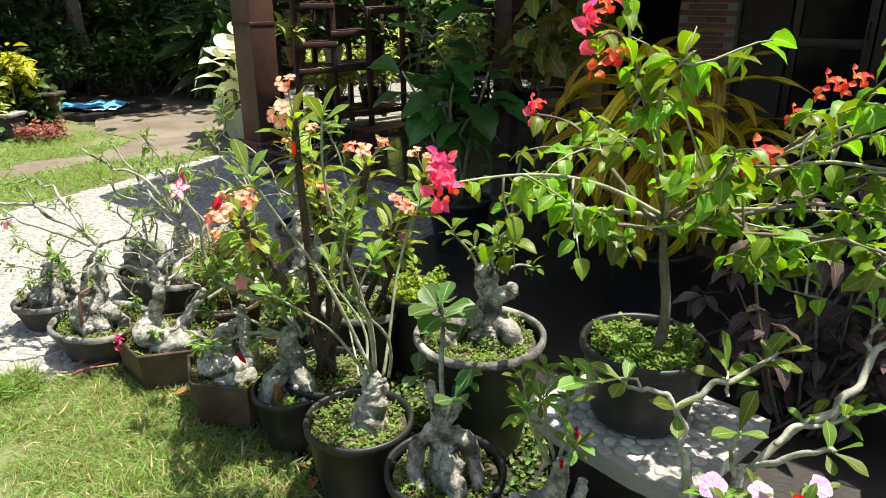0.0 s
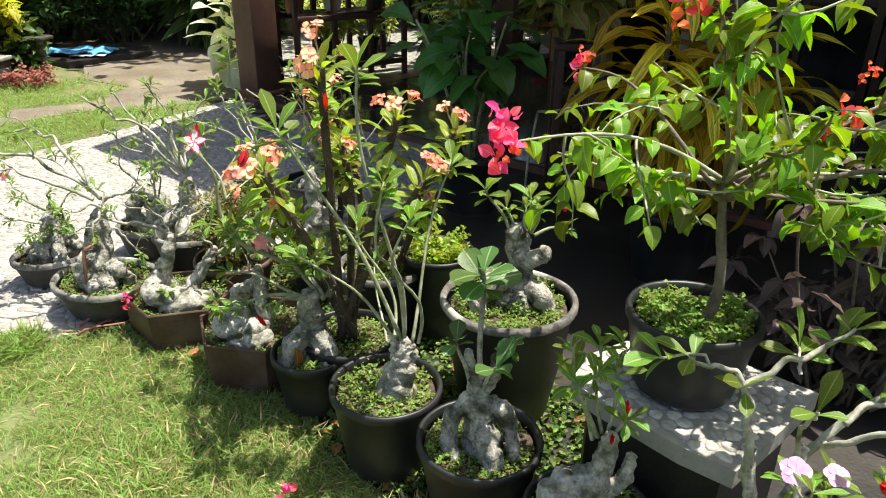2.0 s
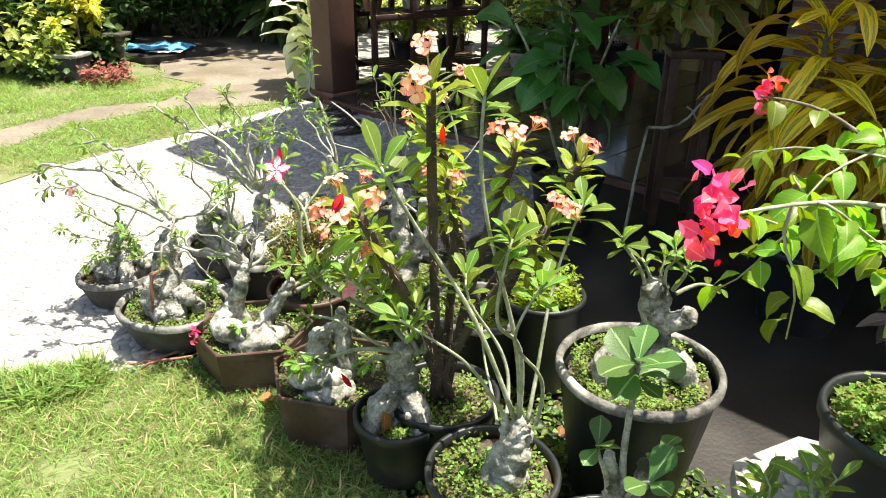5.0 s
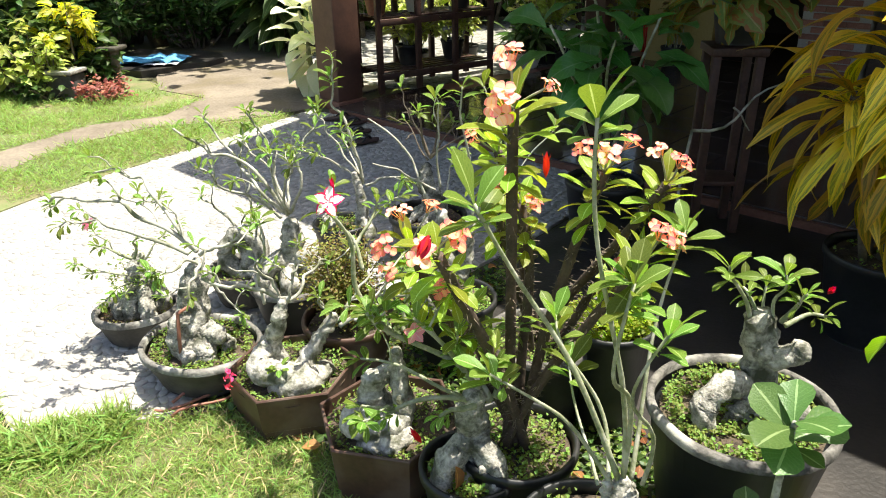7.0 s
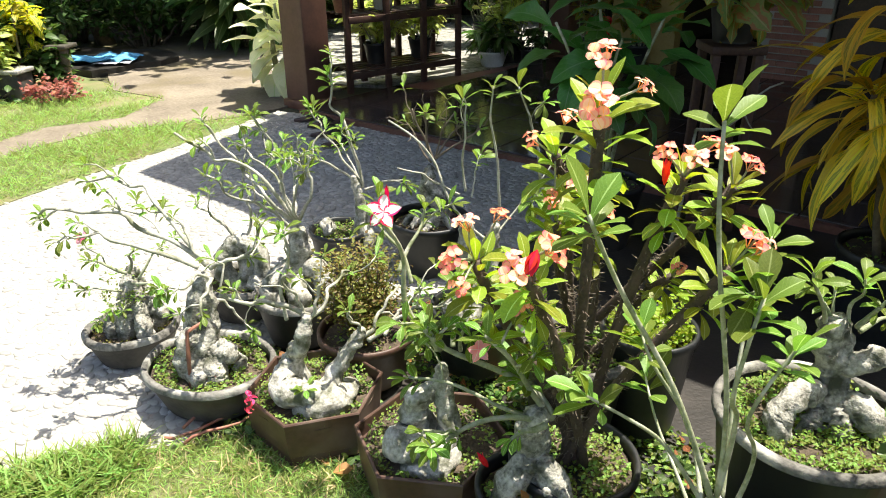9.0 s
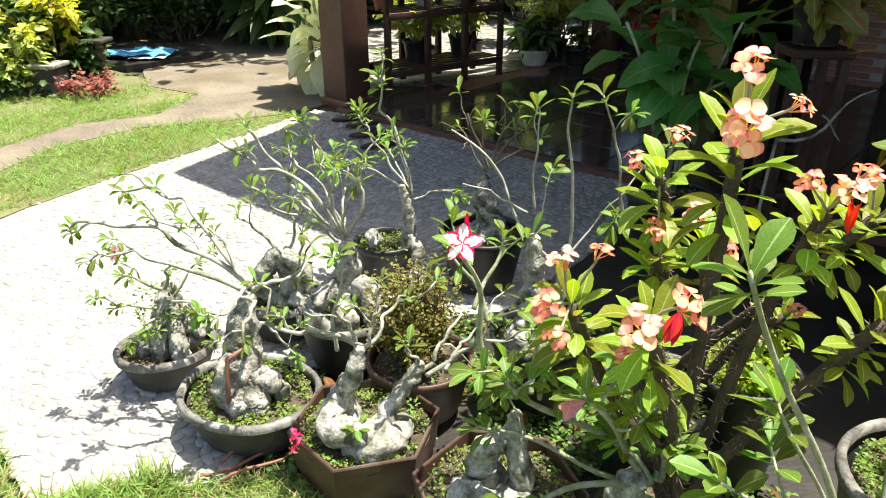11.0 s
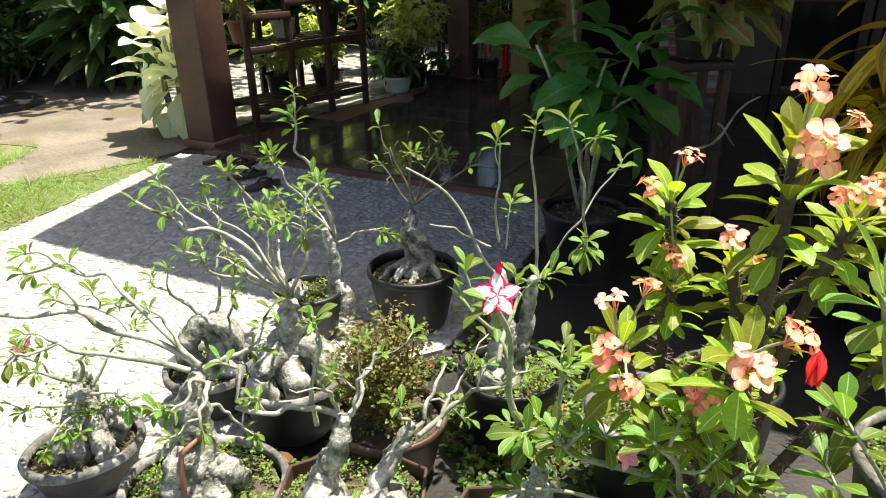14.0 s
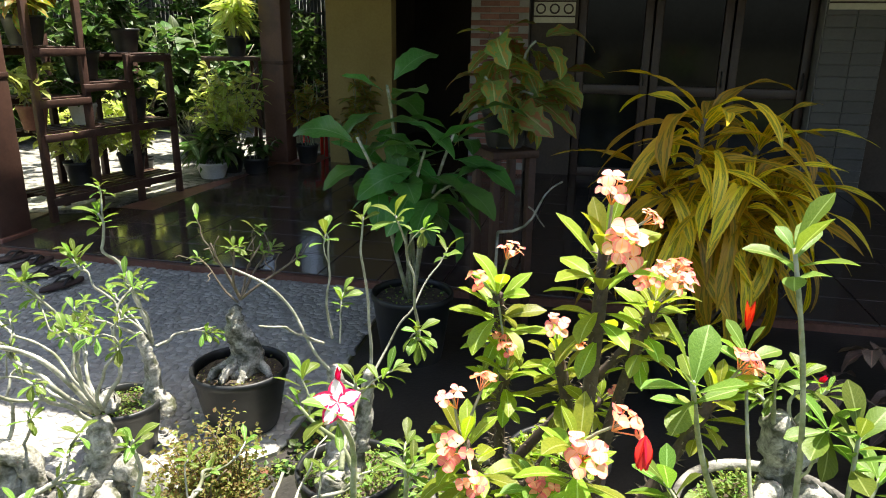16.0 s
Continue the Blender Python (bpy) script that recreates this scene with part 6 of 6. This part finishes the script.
leafy_pot(rk(0.10, 0.2, 0.71), 0.11, 0.19, S_BIG, L_LT, 110, 0.13, 0.22, 0.38, "pink plastic pot of yellow-green leaves on the rack", TERRACOTTA)
leafy_pot(rk(0.12, 0.18, 1.35), 0.15, 0.22, S_BIG, L_FERN, 90, 0.19, 0.26, 0.40, "black pot of broad brownish leaves on the rack", droop=0.9)
leafy_pot(rk(0.55, 0.2, 0.71), 0.11, 0.17, S_BIG, L_BG, 110, 0.14, 0.26, 0.38, "white pot of green leaves on the rack", WHITE_POT)
leafy_pot(rk(0.60, 0.2, 1.07), 0.14, 0.24, S_BIG, L_BG, 120, 0.15, 0.26, 0.42, "dark pot of green leaves on the rack")
leafy_pot(rk(1.10, 0.2, 0.71), 0.11, 0.20, S_HEART, L_BG, 110, 0.12, 0.26, 0.32, "dark pot of green leaves on the rack")
leafy_pot(rk(1.08, 0.2, 1.29), 0.12, 0.20, S_HEART, L_BG, 130, 0.14, 0.3, 0.4, "dark pot of heart-shaped leaves on the rack", droop=0.7)
leafy_pot(rk(0.45, 0.2, 0.21), 0.12, 0.2, S_BIG, L_LT, 160, 0.13, 0.30, 0.34, "dark pot of light green leaves on the rack's low shelf")
leafy_pot(rk(1.0, 0.2, 0.21), 0.12, 0.2, S_BIG, L_LT, 120, 0.11, 0.3, 0.32, "dark pot of pale leaves on the rack's low shelf")

# pots on the sunlit yard
leafy_pot((-0.10, 9.35, 0.0), 0.15, 0.24, S_BIG, L_LT, 700, 0.12, 0.42, 0.95, "tall cream-variegated shrub in a dark pot in the sun")
leafy_pot((-0.33, 9.1, 0.0), 0.17, 0.17, S_LANCE, L_BG, 130, 0.34, 0.22, 0.42, "spiky deep-green plant in a white pot", WHITE_POT)
leafy_pot((0.12, 9.05, 0.0), 0.14, 0.2, S_BIG, L_BG, 90, 0.12, 0.2, 0.25, "low dark pot with green leaves")
leafy_pot((-1.55, 8.75, 0.0), 0.15, 0.24, S_BIG, L_LT, 380, 0.11, 0.42, 0.75, "pale green shrub in a dark pot behind the rack")
leafy_pot((-1.05, 9.2, 0.0), 0.15, 0.24, S_BIG, L_LT, 380, 0.12, 0.42, 0.85, "pale green shrub in a dark pot behind the rack")
shelf = thing("small_table", (0.02, 9.75, 0.0), "low dark wooden table carrying pots", "table")
Build().box(-0.3, -0.2, 1.20, 0.3, 0.2, 1.24, bev=0.005).ob("top", RACK_WOOD, shelf)
for a in (-0.26, 0.26):
    for b_ in (-0.16, 0.16):
        Build().box(a - 0.02, b_ - 0.02, 0, a + 0.02, b_ + 0.02, 1.2, bev=0.003).ob("leg", RACK_WOOD, shelf)
leafy_pot((0.10, 9.75, 1.245), 0.12, 0.22, S_LANCE, L_LT, 130, 0.3, 0.16, 0.5, "striped spiky plant in a dark pot on the table")
leafy_pot((-0.35, 10.6, 0.0), 0.2, 0.3, S_HEART, L_BG, 420, 0.2, 0.5, 1.5, "large heart-leaved climber in a dark pot")
leafy_pot((0.80, 9.5, 0.03), 0.13, 0.22, S_BIG, L_FERN, 110, 0.17, 0.28, 0.95, "dim potted shrub by the ochre wall")
leafy_pot((1.28, 9.0, 0.03), 0.13, 0.22, S_BIG, L_FERN, 150, 0.16, 0.28, 1.0, "dim potted shrub in front of the ochre wall")
chair = thing("red_stool", (1.02, 10.0, 0.0), "small red plastic stool seen past the column", "stool")
Build().box(-0.15, -0.15, 0.40, 0.15, 0.15, 0.43, bev=0.012).ob("seat", F_RED, chair)
for a in (-0.11, 0.11):
    for b_ in (-0.11, 0.11):
        Build().box(a - 0.018, b_ - 0.018, 0, a + 0.018, b_ + 0.018, 0.4, bev=0.004).ob("leg", F_RED, chair)

# white-variegated dumb cane by the porch corner
at = (-2.38, 7.66, 0.0)
o = thing("dumb_cane", at, "dumb cane with big cream-white leaves at the porch corner", "plant")
for k, e in enumerate(((-0.14, -0.05, 0.78), (0.05, 0.0, 1.0), (-0.08, 0.05, 0.58), (0.10, -0.06, 0.66), (-0.02, -0.08, 0.86))):
    pts = bow((RNG.normal(0, 0.05), RNG.normal(0, 0.05), -0.01), e, 7, 0, 0.01, 0.1)
    Build().tube(pts, taper(7, 0.02, 0.014), 8).ob("stem", STEM_GREEN, o)
    for i in range(11):
        a = i * 2.4 + RNG.normal(0, 0.3)
        el = 0.9 - 0.15 * i
        piece("leaf", M_DI[int(RNG.integers(2))], o, aim(pts[-1].lerp(pts[2], i / 11), (math.cos(a) * math.cos(el), math.sin(a) * math.cos(el), math.sin(el)), RNG.uniform(0.26, 0.38), RNG.normal(0, 0.2)))


# slippers on the paving
def slipper(at, turn):
    o = thing("slipper", (at[0], at[1], 0.004), "worn brown rubber flip-flop with a black strap", "slipper", "slippers by the porch")
    o.rotation_euler = (0, 0, turn)
    outline = []
    for k in range(24):
        a = 2 * math.pi * k / 24
        outline.append(((0.046 + 0.008 * math.sin(a)) * math.cos(a) * (1 - 0.12 * max(0, -math.sin(a))), 0.145 * math.sin(a)))
    Build().prism(outline, 0.0, 0.02).ob("sole", RUBBER, o)
    for s in (-1, 1):
        Build().tube([(0.0, 0.085, 0.018), (s * 0.014, 0.06, 0.045), (s * 0.035, 0.02, 0.045), (s * 0.046, -0.02, 0.014)], [0.006, 0.008, 0.008, 0.006], 7).ob("strap", RUBBER_BLACK, o, "black thong strap")


slipper((-1.92, 6.57), -1.05)
slipper((-1.78, 6.40), -0.95)
slipper((-1.69, 6.12), -1.1)
slipper((-1.57, 5.86), -0.9)

# ---- the far garden ----


def shrub(at, w, h, shape, mat, n, size, label, name="shrub", stems_n=14, group="", lean=0.0, low=0.15):
    """A free-growing shrub: stems, and leaves in uneven clumps round their ends."""
    o = thing(name, at, label, "shrub", group)
    st, poses = Build(), []
    per = n // stems_n
    for k in range(stems_n):
        a, q = RNG.uniform(0, 6.283), math.sqrt(RNG.uniform(0, 1))
        e = Vector((math.cos(a) * q * w / 2, math.sin(a) * q * w / 2, h * (low + (1 - low) * RNG.uniform(0.3, 1.0) * (1 - 0.35 * q * q))))
        pts = bow((e.x * 0.25, e.y * 0.25, -0.02), e, 7, 0, 0.02, 0.2)
        st.tube(pts, taper(7, 0.012 + 0.006 * h, 0.004), 6, 0.1)
        for i in range(per):
            f = 0.3 + 0.7 * RNG.uniform() ** 0.6
            g = f * 6
            p = pts[int(g)].lerp(pts[min(int(g) + 1, 6)], g - int(g)) + Vector(RNG.normal(0, 1, 3)) * w * 0.065
            p.z = max(p.z, 0.02)
            poses.append(aim(p, (RNG.normal(), RNG.normal(), RNG.uniform(-0.5, 1.0) - lean), size * RNG.uniform(0.55, 1.25), RNG.normal(0, 0.5)))
    st.ob("branchwork", WOODY, o, kind="stuff")
    scatter(o, "foliage", shape, poses, mat)
    return o


# bed with the yellow croton
shrub((-5.15, 7.75, 0.0), 0.8, 0.95, S_BIG, L_BG, 700, 0.15, "dark green garden shrub in the flower bed", group="flower bed shrubs")
shrub((-4.92, 7.62, 0.0), 0.5, 1.0, S_BIG, L_YE, 330, 0.14, "croton with golden yellow leaves in the flower bed", group="flower bed shrubs", low=0.5)
shrub((-5.1, 7.35, 0.0), 0.6, 0.75, S_BIG, L_LT, 300, 0.12, "cream-edged green shrub in front of the croton", group="flower bed shrubs")
shrub((-4.72, 7.72, 0.0), 0.45, 0.62, S_BIG, L_BG, 420, 0.12, "dark green shrub below the golden croton", group="flower bed shrubs")
shrub((-5.75, 7.6, 0.0), 0.9, 1.1, S_BIG, L_BG, 700, 0.16, "dark green garden shrub in the flower bed", group="flower bed shrubs")
shrub((-5.45, 7.45, 0.0), 0.6, 0.8, S_BIG, L_LT, 240, 0.14, "cream-variegated shrub in the flower bed", group="flower bed shrubs")
shrub((-6.4, 7.3, 0.0), 0.9, 0.9, S_LANCE, L_BG, 420, 0.5, "spiky strap-leaved plant in the flower bed", group="flower bed shrubs")
shrub((-7.1, 7.6, 0.0), 1.2, 1.3, S_BIG, L_BG, 800, 0.18, "dark green garden shrub in the flower bed", group="flower bed shrubs")
shrub((-4.42, 7.22, 0.0), 0.55, 0.2, S_SMALL, L_RED, 420, 0.05, "low reddish-pink ground plant at the bed's edge", group="flower bed shrubs")
shrub((-5.0, 7.3, 0.0), 0.7, 0.25, S_BIG, L_BG, 260, 0.09, "low green plants at the bed's edge", group="flower bed shrubs")
block = thing("stone_planter", (-4.85, 7.32, 0.0), "weathered grey square planter block in the bed", "planter")
Build().box(-0.13, -0.12, -0.02, 0.13, 0.12, 0.24, bev=0.015).ob("body", GREY_POT, block)
Build().box(-0.15, -0.14, 0.24, 0.15, 0.14, 0.28, bev=0.01).ob("cap", PALE_RIM, block)
stump = thing("log_stool", (-4.55, 7.72, 0.0), "old wooden table end beside the bed", "log")
Build().tube([(0, 0, -0.01), (0, 0, 0.2), (0.01, 0, 0.4)], [0.05, 0.04, 0.05], 12, 0.2).ob("leg", WOODY, stump)
Build().box(-0.12, -0.12, 0.4, 0.1, 0.12, 0.44, bev=0.012).ob("top", FENCE, stump, "weathered grey wooden top")
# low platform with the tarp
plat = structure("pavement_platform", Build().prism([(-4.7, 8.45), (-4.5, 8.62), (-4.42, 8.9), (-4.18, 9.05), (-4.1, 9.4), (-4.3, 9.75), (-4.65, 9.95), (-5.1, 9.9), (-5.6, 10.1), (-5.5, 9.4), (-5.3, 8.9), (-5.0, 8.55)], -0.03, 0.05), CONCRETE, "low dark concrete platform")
o = thing("tarp", (-4.86, 8.95, 0.054), "crumpled blue and white tarp on the dark platform", "tarp")
b = Build()
vs, fs = [], []
for i in range(15):
    for j in range(9):
        x, y = -0.42 + 0.06 * i, -0.2 + 0.05 * j
        vs.append((x, y + 0.2 * x, 0.012 + 0.11 * abs(noise.noise(Vector((x * 5, y * 7, 0)))) + 0.06 * abs(noise.noise(Vector((x * 14, y * 16, 2))))))
fs = [(i * 9 + j, (i + 1) * 9 + j, (i + 1) * 9 + j + 1, i * 9 + j + 1) for i in range(14) for j in range(8)]
b.add(vs, fs).ob("sheet", TARP, o)
b = Build()
vs2 = [(0.05 + 0.05 * i, -0.28 + 0.05 * j + 0.01 * i, 0.02 + 0.04 * abs(noise.noise(Vector((i * 0.4, j * 0.6, 5))))) for i in range(9) for j in range(4)]
b.add(vs2, [(i * 4 + j, (i + 1) * 4 + j, (i + 1) * 4 + j + 1, i * 4 + j + 1) for i in range(8) for j in range(3)]).ob("edge", TARP_WHITE, o, "white folded edge")

# hedge, woods and fence that close the garden
for k, (x, y, w, h) in enumerate(((-8.6, 8.6, 1.8, 2.4), (-7.4, 9.8, 1.9, 2.2), (-6.3, 11.0, 1.9, 2.4), (-5.2, 11.9, 1.6, 1.6), (-4.2, 12.4, 1.5, 1.3), (-3.1, 12.7, 1.5, 1.9), (-2.1, 12.9, 1.6, 2.4), (-1.0, 13.1, 1.7, 2.6), (0.1, 13.3, 1.7, 2.6), (1.2, 13.4, 1.8, 2.6), (-9.5, 7.0, 2.0, 2.6), (-6.7, 9.0, 1.2, 1.4))):
    shrub((x, y, -0.02), w, h, S_BIG, L_BG, 1500, 0.19, "dense dark green hedge shrub at the garden's edge", "hedge_shrub", 22, "hedge shrubs")
for x, y, w, h in ((-5.9, 9.9, 1.3, 1.2), (-5.0, 10.6, 1.3, 1.1), (-4.1, 10.9, 1.2, 1.2), (-3.2, 11.2, 1.2, 1.3)):
    shrub((x, y, -0.02), w, h, S_BIG, L_BG, 1100, 0.13, "low dark shrub before the hedge", "hedge_shrub", 20, "hedge shrubs")
shrub((-3.6, 10.6, -0.02), 0.9, 1.5, S_LANCE, L_BG, 220, 0.8, "spiky strap-leaved clump at the yard's edge", "strap_leaf_clump", 12)
shrub((-3.6, 12.0, -0.02), 1.4, 1.6, S_LANCE, L_BG, 420, 0.9, "clump of long upright strap leaves before the hedge", "strap_leaf_clump", 18)


def tree(at, h, r, n, label, crown=(2.4, 2.4, 1.6), size=0.2):
    o = thing("tree", at, label, "tree", "garden trees")
    top = Vector((RNG.normal(0, 0.25), RNG.normal(0, 0.25), h))
    pts = bow((0, 0, -0.05), top, 10, 0, 0.01, 0)
    Build().tube(pts, taper(10, r, r * 0.45), 12, 0.15).ob("trunk", WOODY, o)
    limbs, poses = Build(), []
    for k in range(16):
        e = top + Vector((RNG.normal(0, crown[0] * 0.5), RNG.normal(0, crown[1] * 0.5), RNG.normal(0.3, crown[2] * 0.5)))
        lp = bow(pts[int(RNG.integers(5, 10))], e, 7, 0, 0.03, 0.3)
        limbs.tube(lp, taper(7, r * 0.35, r * 0.08), 7, 0.1)
        for i in range(n // 16):
            q = lp[int(RNG.integers(3, 7))] + Vector(RNG.normal(0, 1, 3)) * crown[0] * 0.17
            poses.append(aim(q, (RNG.normal(), RNG.normal(), RNG.normal(-0.2, 0.7)), size * RNG.uniform(0.6, 1.3), RNG.normal(0, 0.5)))
    limbs.ob("limbs", WOODY, o, kind="stuff")
    scatter(o, "crown", S_BIG, poses, L_BG, "uneven leafy crown")
    return o


for x, y, h, cr in ((-5.7, 10.9, 4.0, (2.6, 2.4, 1.4)), (-2.9, 11.6, 4.2, (2.6, 2.2, 1.4)), (-6.9, 8.9, 3.8, (2.2, 2.0, 1.4)), (-6.0, 12.6, 4.6, (3.0, 2.6, 2.0)), (-3.4, 13.6, 5.0, (3.0, 2.6, 2.0)), (-8.8, 10.6, 4.8, (3.0, 2.6, 2.0)), (-0.6, 14.6, 4.6, (3.0, 2.4, 2.2)), (2.2, 15.0, 4.6, (3.0, 2.4, 2.2)), (-7.3, 11.2, 3.4, (2.0, 1.8, 1.6)), (-11.0, 8.5, 4.8, (3.0, 2.8, 2.0))):
    tree((x, y, -0.03), h, 0.13, 1900, "leafy garden tree shading the yard", cr, 0.24)
fence = thing("bamboo_fence", (-4.0, 14.3, -0.03), "tall fence of weathered bamboo poles behind the hedge", "fence")
CANE = Build().tube([(0, 0, 0), (0, 0, 0.6), (0, 0, 1.2), (0, 0, 1.8), (0, 0, 2.6)], [0.035, 0.033, 0.034, 0.031, 0.03], 7, 0.06).mesh("cane", FENCE)
for k in range(260):
    piece("cane", CANE, fence, Matrix.Translation((-8.5 + 0.065 * k, 0.12 * math.sin(k * 0.065) + RNG.normal(0, 0.008) + (-0.42 * max(0, -k * 0.65 + 45) * 0.1), 0)) @ Matrix.Scale(RNG.uniform(0.9, 1.08), 4))
for zz in (0.7, 1.9):
    Build().tube([(-8.5 + 0.1 * k, 0.12 * math.sin(k * 0.1) + (-0.42 * max(0, -k + 45) * 0.1) - 0.05, zz) for k in range(0, 170, 5)], [0.025] * 34, 6).ob("rail", FENCE, fence)

# ---- fallen blossoms, straw and grass ----
for k, (x, y) in enumerate(((-0.46, 1.72), (-0.18, 1.62), (-0.50, 1.70))):
    f = piece("fallen_flower", FL_RED if k else FL_PINK[0], None, Matrix.Translation((x, y, 0.025)) @ Matrix.Rotation(2.0 + k, 4, "X") @ Matrix.Scale(0.7, 4))
    tagged(f, "wilted crimson blossom lying on the grass", "flower", "fallen flowers")


for a, e in (((-1.57, 2.60, 0.012), (-1.31, 2.80, 0.03)), ((-1.53, 2.65, 0.01), (-1.36, 2.84, 0.014)), ((-1.50, 2.58, 0.008), (-1.33, 2.70, 0.02))):
    o = thing("fallen_stick", a, "thin reddish-brown stick lying between the bowls", "stick", "fallen sticks")
    Build().tube(bow((0, 0, 0), Vector(e) - Vector(a), 6, 0, 0.02, 0), taper(6, 0.006, 0.004), 7, 0.15).ob("stem", TERRACOTTA, o)


def blades(name, area, n, size, mat, label, clump=0.0, keep=None):
    x0, y0, x1, y1 = area
    poses = []
    tries = 0
    while len(poses) < n and tries < n * 6:
        tries += 1
        p = Vector((RNG.uniform(x0, x1), RNG.uniform(y0, y1), -0.014))
        if not keep(p):
            continue
        v = noise.noise(p * 1.7) + 0.5 * noise.noise(p * 6.0)
        if v < -0.5 + clump * RNG.uniform(-0.3, 0.9):
            continue
        poses.append(aim(p, (RNG.normal(0, 0.6), RNG.normal(0, 0.6), RNG.uniform(0.5, 1.1)), size * RNG.uniform(0.5, 1.25) * (1 + 0.45 * max(v, -0.5)), RNG.uniform(-1.5, 1.5)))
    o = scatter(None, name, S_BLADE, poses, mat, label)
    return tagged(o, category="grass", kind="stuff")


ON_LAWN = lambda p: inside(p, LAWN) and not inside(p, EARTH_PATH)
blades("grass", (-2.4, 0.9, 0.4, 2.75), 62000, 0.052, GRASS, "short green lawn grass by the pots", 0.3, ON_LAWN)
blades("grass", (-6.2, 2.4, -2.2, 7.6), 40000, 0.085, GRASS, "lawn grass beside the paving", 0.5, ON_LAWN)
NEAR_POTS = lambda p: inside(p, LAWN) and not inside((p.x + 0.16, p.y - 0.22), [(-1.6, 2.45), (-1.36, 2.66), (-0.72, 2.40), (-0.38, 1.98), (0.17, 1.5), (-0.4, 1.2), (-3, 1.2)]) and p.x > -1.75 and p.y > 1.5
blades("dry_grass", (-1.8, 1.3, 0.2, 2.72), 12000, 0.13, STRAW, "dry straw-coloured grass against the pots", 0.0, NEAR_POTS)

blades("grass", (-4.8, -1.6, 2.6, 2.4), 22000, 0.07, GRASS, "open lawn grass", 0.4, lambda p: ON_LAWN(p) and not (-2.4 < p.x < 0.4 and p.y > 0.9))
blades("dry_grass", (-2.4, 0.9, 0.4, 2.75), 6500, 0.06, STRAW, "dry straw blades through the lawn", 0.6, ON_LAWN)
PATH_EDGE = lambda p: inside(p, LAWN) and noise.noise(p * 2.3) > -0.1 and len({inside((p.x + a, p.y + b_), EARTH_PATH) for a, b_ in ((0.06, 0), (-0.06, 0), (0, 0.06), (0, -0.06))}) == 2
blades("grass", (-5.3, 2.4, -2.2, 8.6), 2600, 0.09, GRASS, "ragged grass creeping over the path's edges", 0.3, PATH_EDGE)
BY_PAVING = lambda p: inside(p, [(-2.02, 2.3), (-1.92, 2.48), (-1.76, 2.56), (-1.64, 2.6), (-1.62, 2.45), (-1.75, 2.35)])
blades("grass", (-2.1, 2.25, -1.25, 2.75), 2400, 0.095, GRASS, "long unmown grass against the paving", 0.2, BY_PAVING)

# weeds and fallen leaves on the bare soil between the pots
BARE_SOIL = [(-0.45, 3.9), (-0.70, 3.55), (-1.10, 3.45), (-1.38, 3.1), (-1.4, 2.62), (-0.7, 2.35), (-0.35, 1.95), (0.2, 1.5), (0.6, 0.98), (1.1, 1.1), (0.95, 1.5), (0.45, 2.3), (-0.1, 2.8)]
for name, mat, n, size, label, cat in (("weeds", L_MOSS, 6000, 0.022, "low green weeds between the pots", "weeds"), ("leaf_litter", L_DRY, 220, 0.05, "dry fallen leaves between the pots", "leaf litter"), ("weeds", L_BG, 5000, 0.03, "dark low weeds between the pots", "weeds")):
    poses = []
    while len(poses) < n:
        p = Vector((RNG.uniform(-1.5, 2.3), RNG.uniform(0.9, 3.9), 0.0))
        if inside(p, BARE_SOIL) and noise.noise(p * 4.0) > -0.25:
            p.z = RNG.uniform(-0.016, 0.02)
            poses.append(aim(p, (RNG.normal(), RNG.normal(), RNG.uniform(-0.1, 0.7)), size * RNG.uniform(0.5, 1.3), RNG.normal(0, 0.5)))
    tagged(scatter(None, name, S_SMALL, poses, mat, label), category=cat, kind="stuff")

# ---- pebbles of the paving ----
PEBS = [pebble_mesh(0.0222, 0.006, 60 + k) for k in range(8)]
near, rest_ = [], Build()
row = 0
y = 2.4
while y < 6.9:
    x = -3.35 + (0.021 if row % 2 else 0)
    while x < 0.3:
        p = (x + RNG.normal(0, 0.0085), y + RNG.normal(0, 0.0085))
        if inside(p, APRON):
            near.append(p)
        x += 0.042
    y += 0.0365
    row += 1
near.sort(key=lambda p: (p[0] + 1.75) ** 2 + (p[1] - 2.75) ** 2)
for i, p in enumerate(near):
    m = Matrix.Translation((p[0], p[1], -0.012)) @ Matrix.Rotation(RNG.uniform(0, 6.28), 4, "Z") @ Matrix.Diagonal((RNG.uniform(0.8, 1.3), RNG.uniform(0.62, 1.0), RNG.uniform(0.6, 1.3), 1))
    if i < 300:
        piece("pebble", PEBS[int(RNG.integers(8))], apron, m)
poses = [Matrix.Translation((p[0], p[1], -0.012)) @ Matrix.Rotation(RNG.uniform(0, 6.28), 4, "Z") @ Matrix.Diagonal((RNG.uniform(0.8, 1.3), RNG.uniform(0.62, 1.0), RNG.uniform(0.6, 1.3), 1)) for p in near[300:]]
me = PEBS[0]
shape = ([tuple(v.co) for v in me.vertices], [tuple(q.vertices) for q in me.polygons], [(0.5, 0.5)] * len(me.vertices))
scatter(apron, "pebbles", shape, poses, PEBBLE_FAR, "pale rounded pebbles set in mortar")
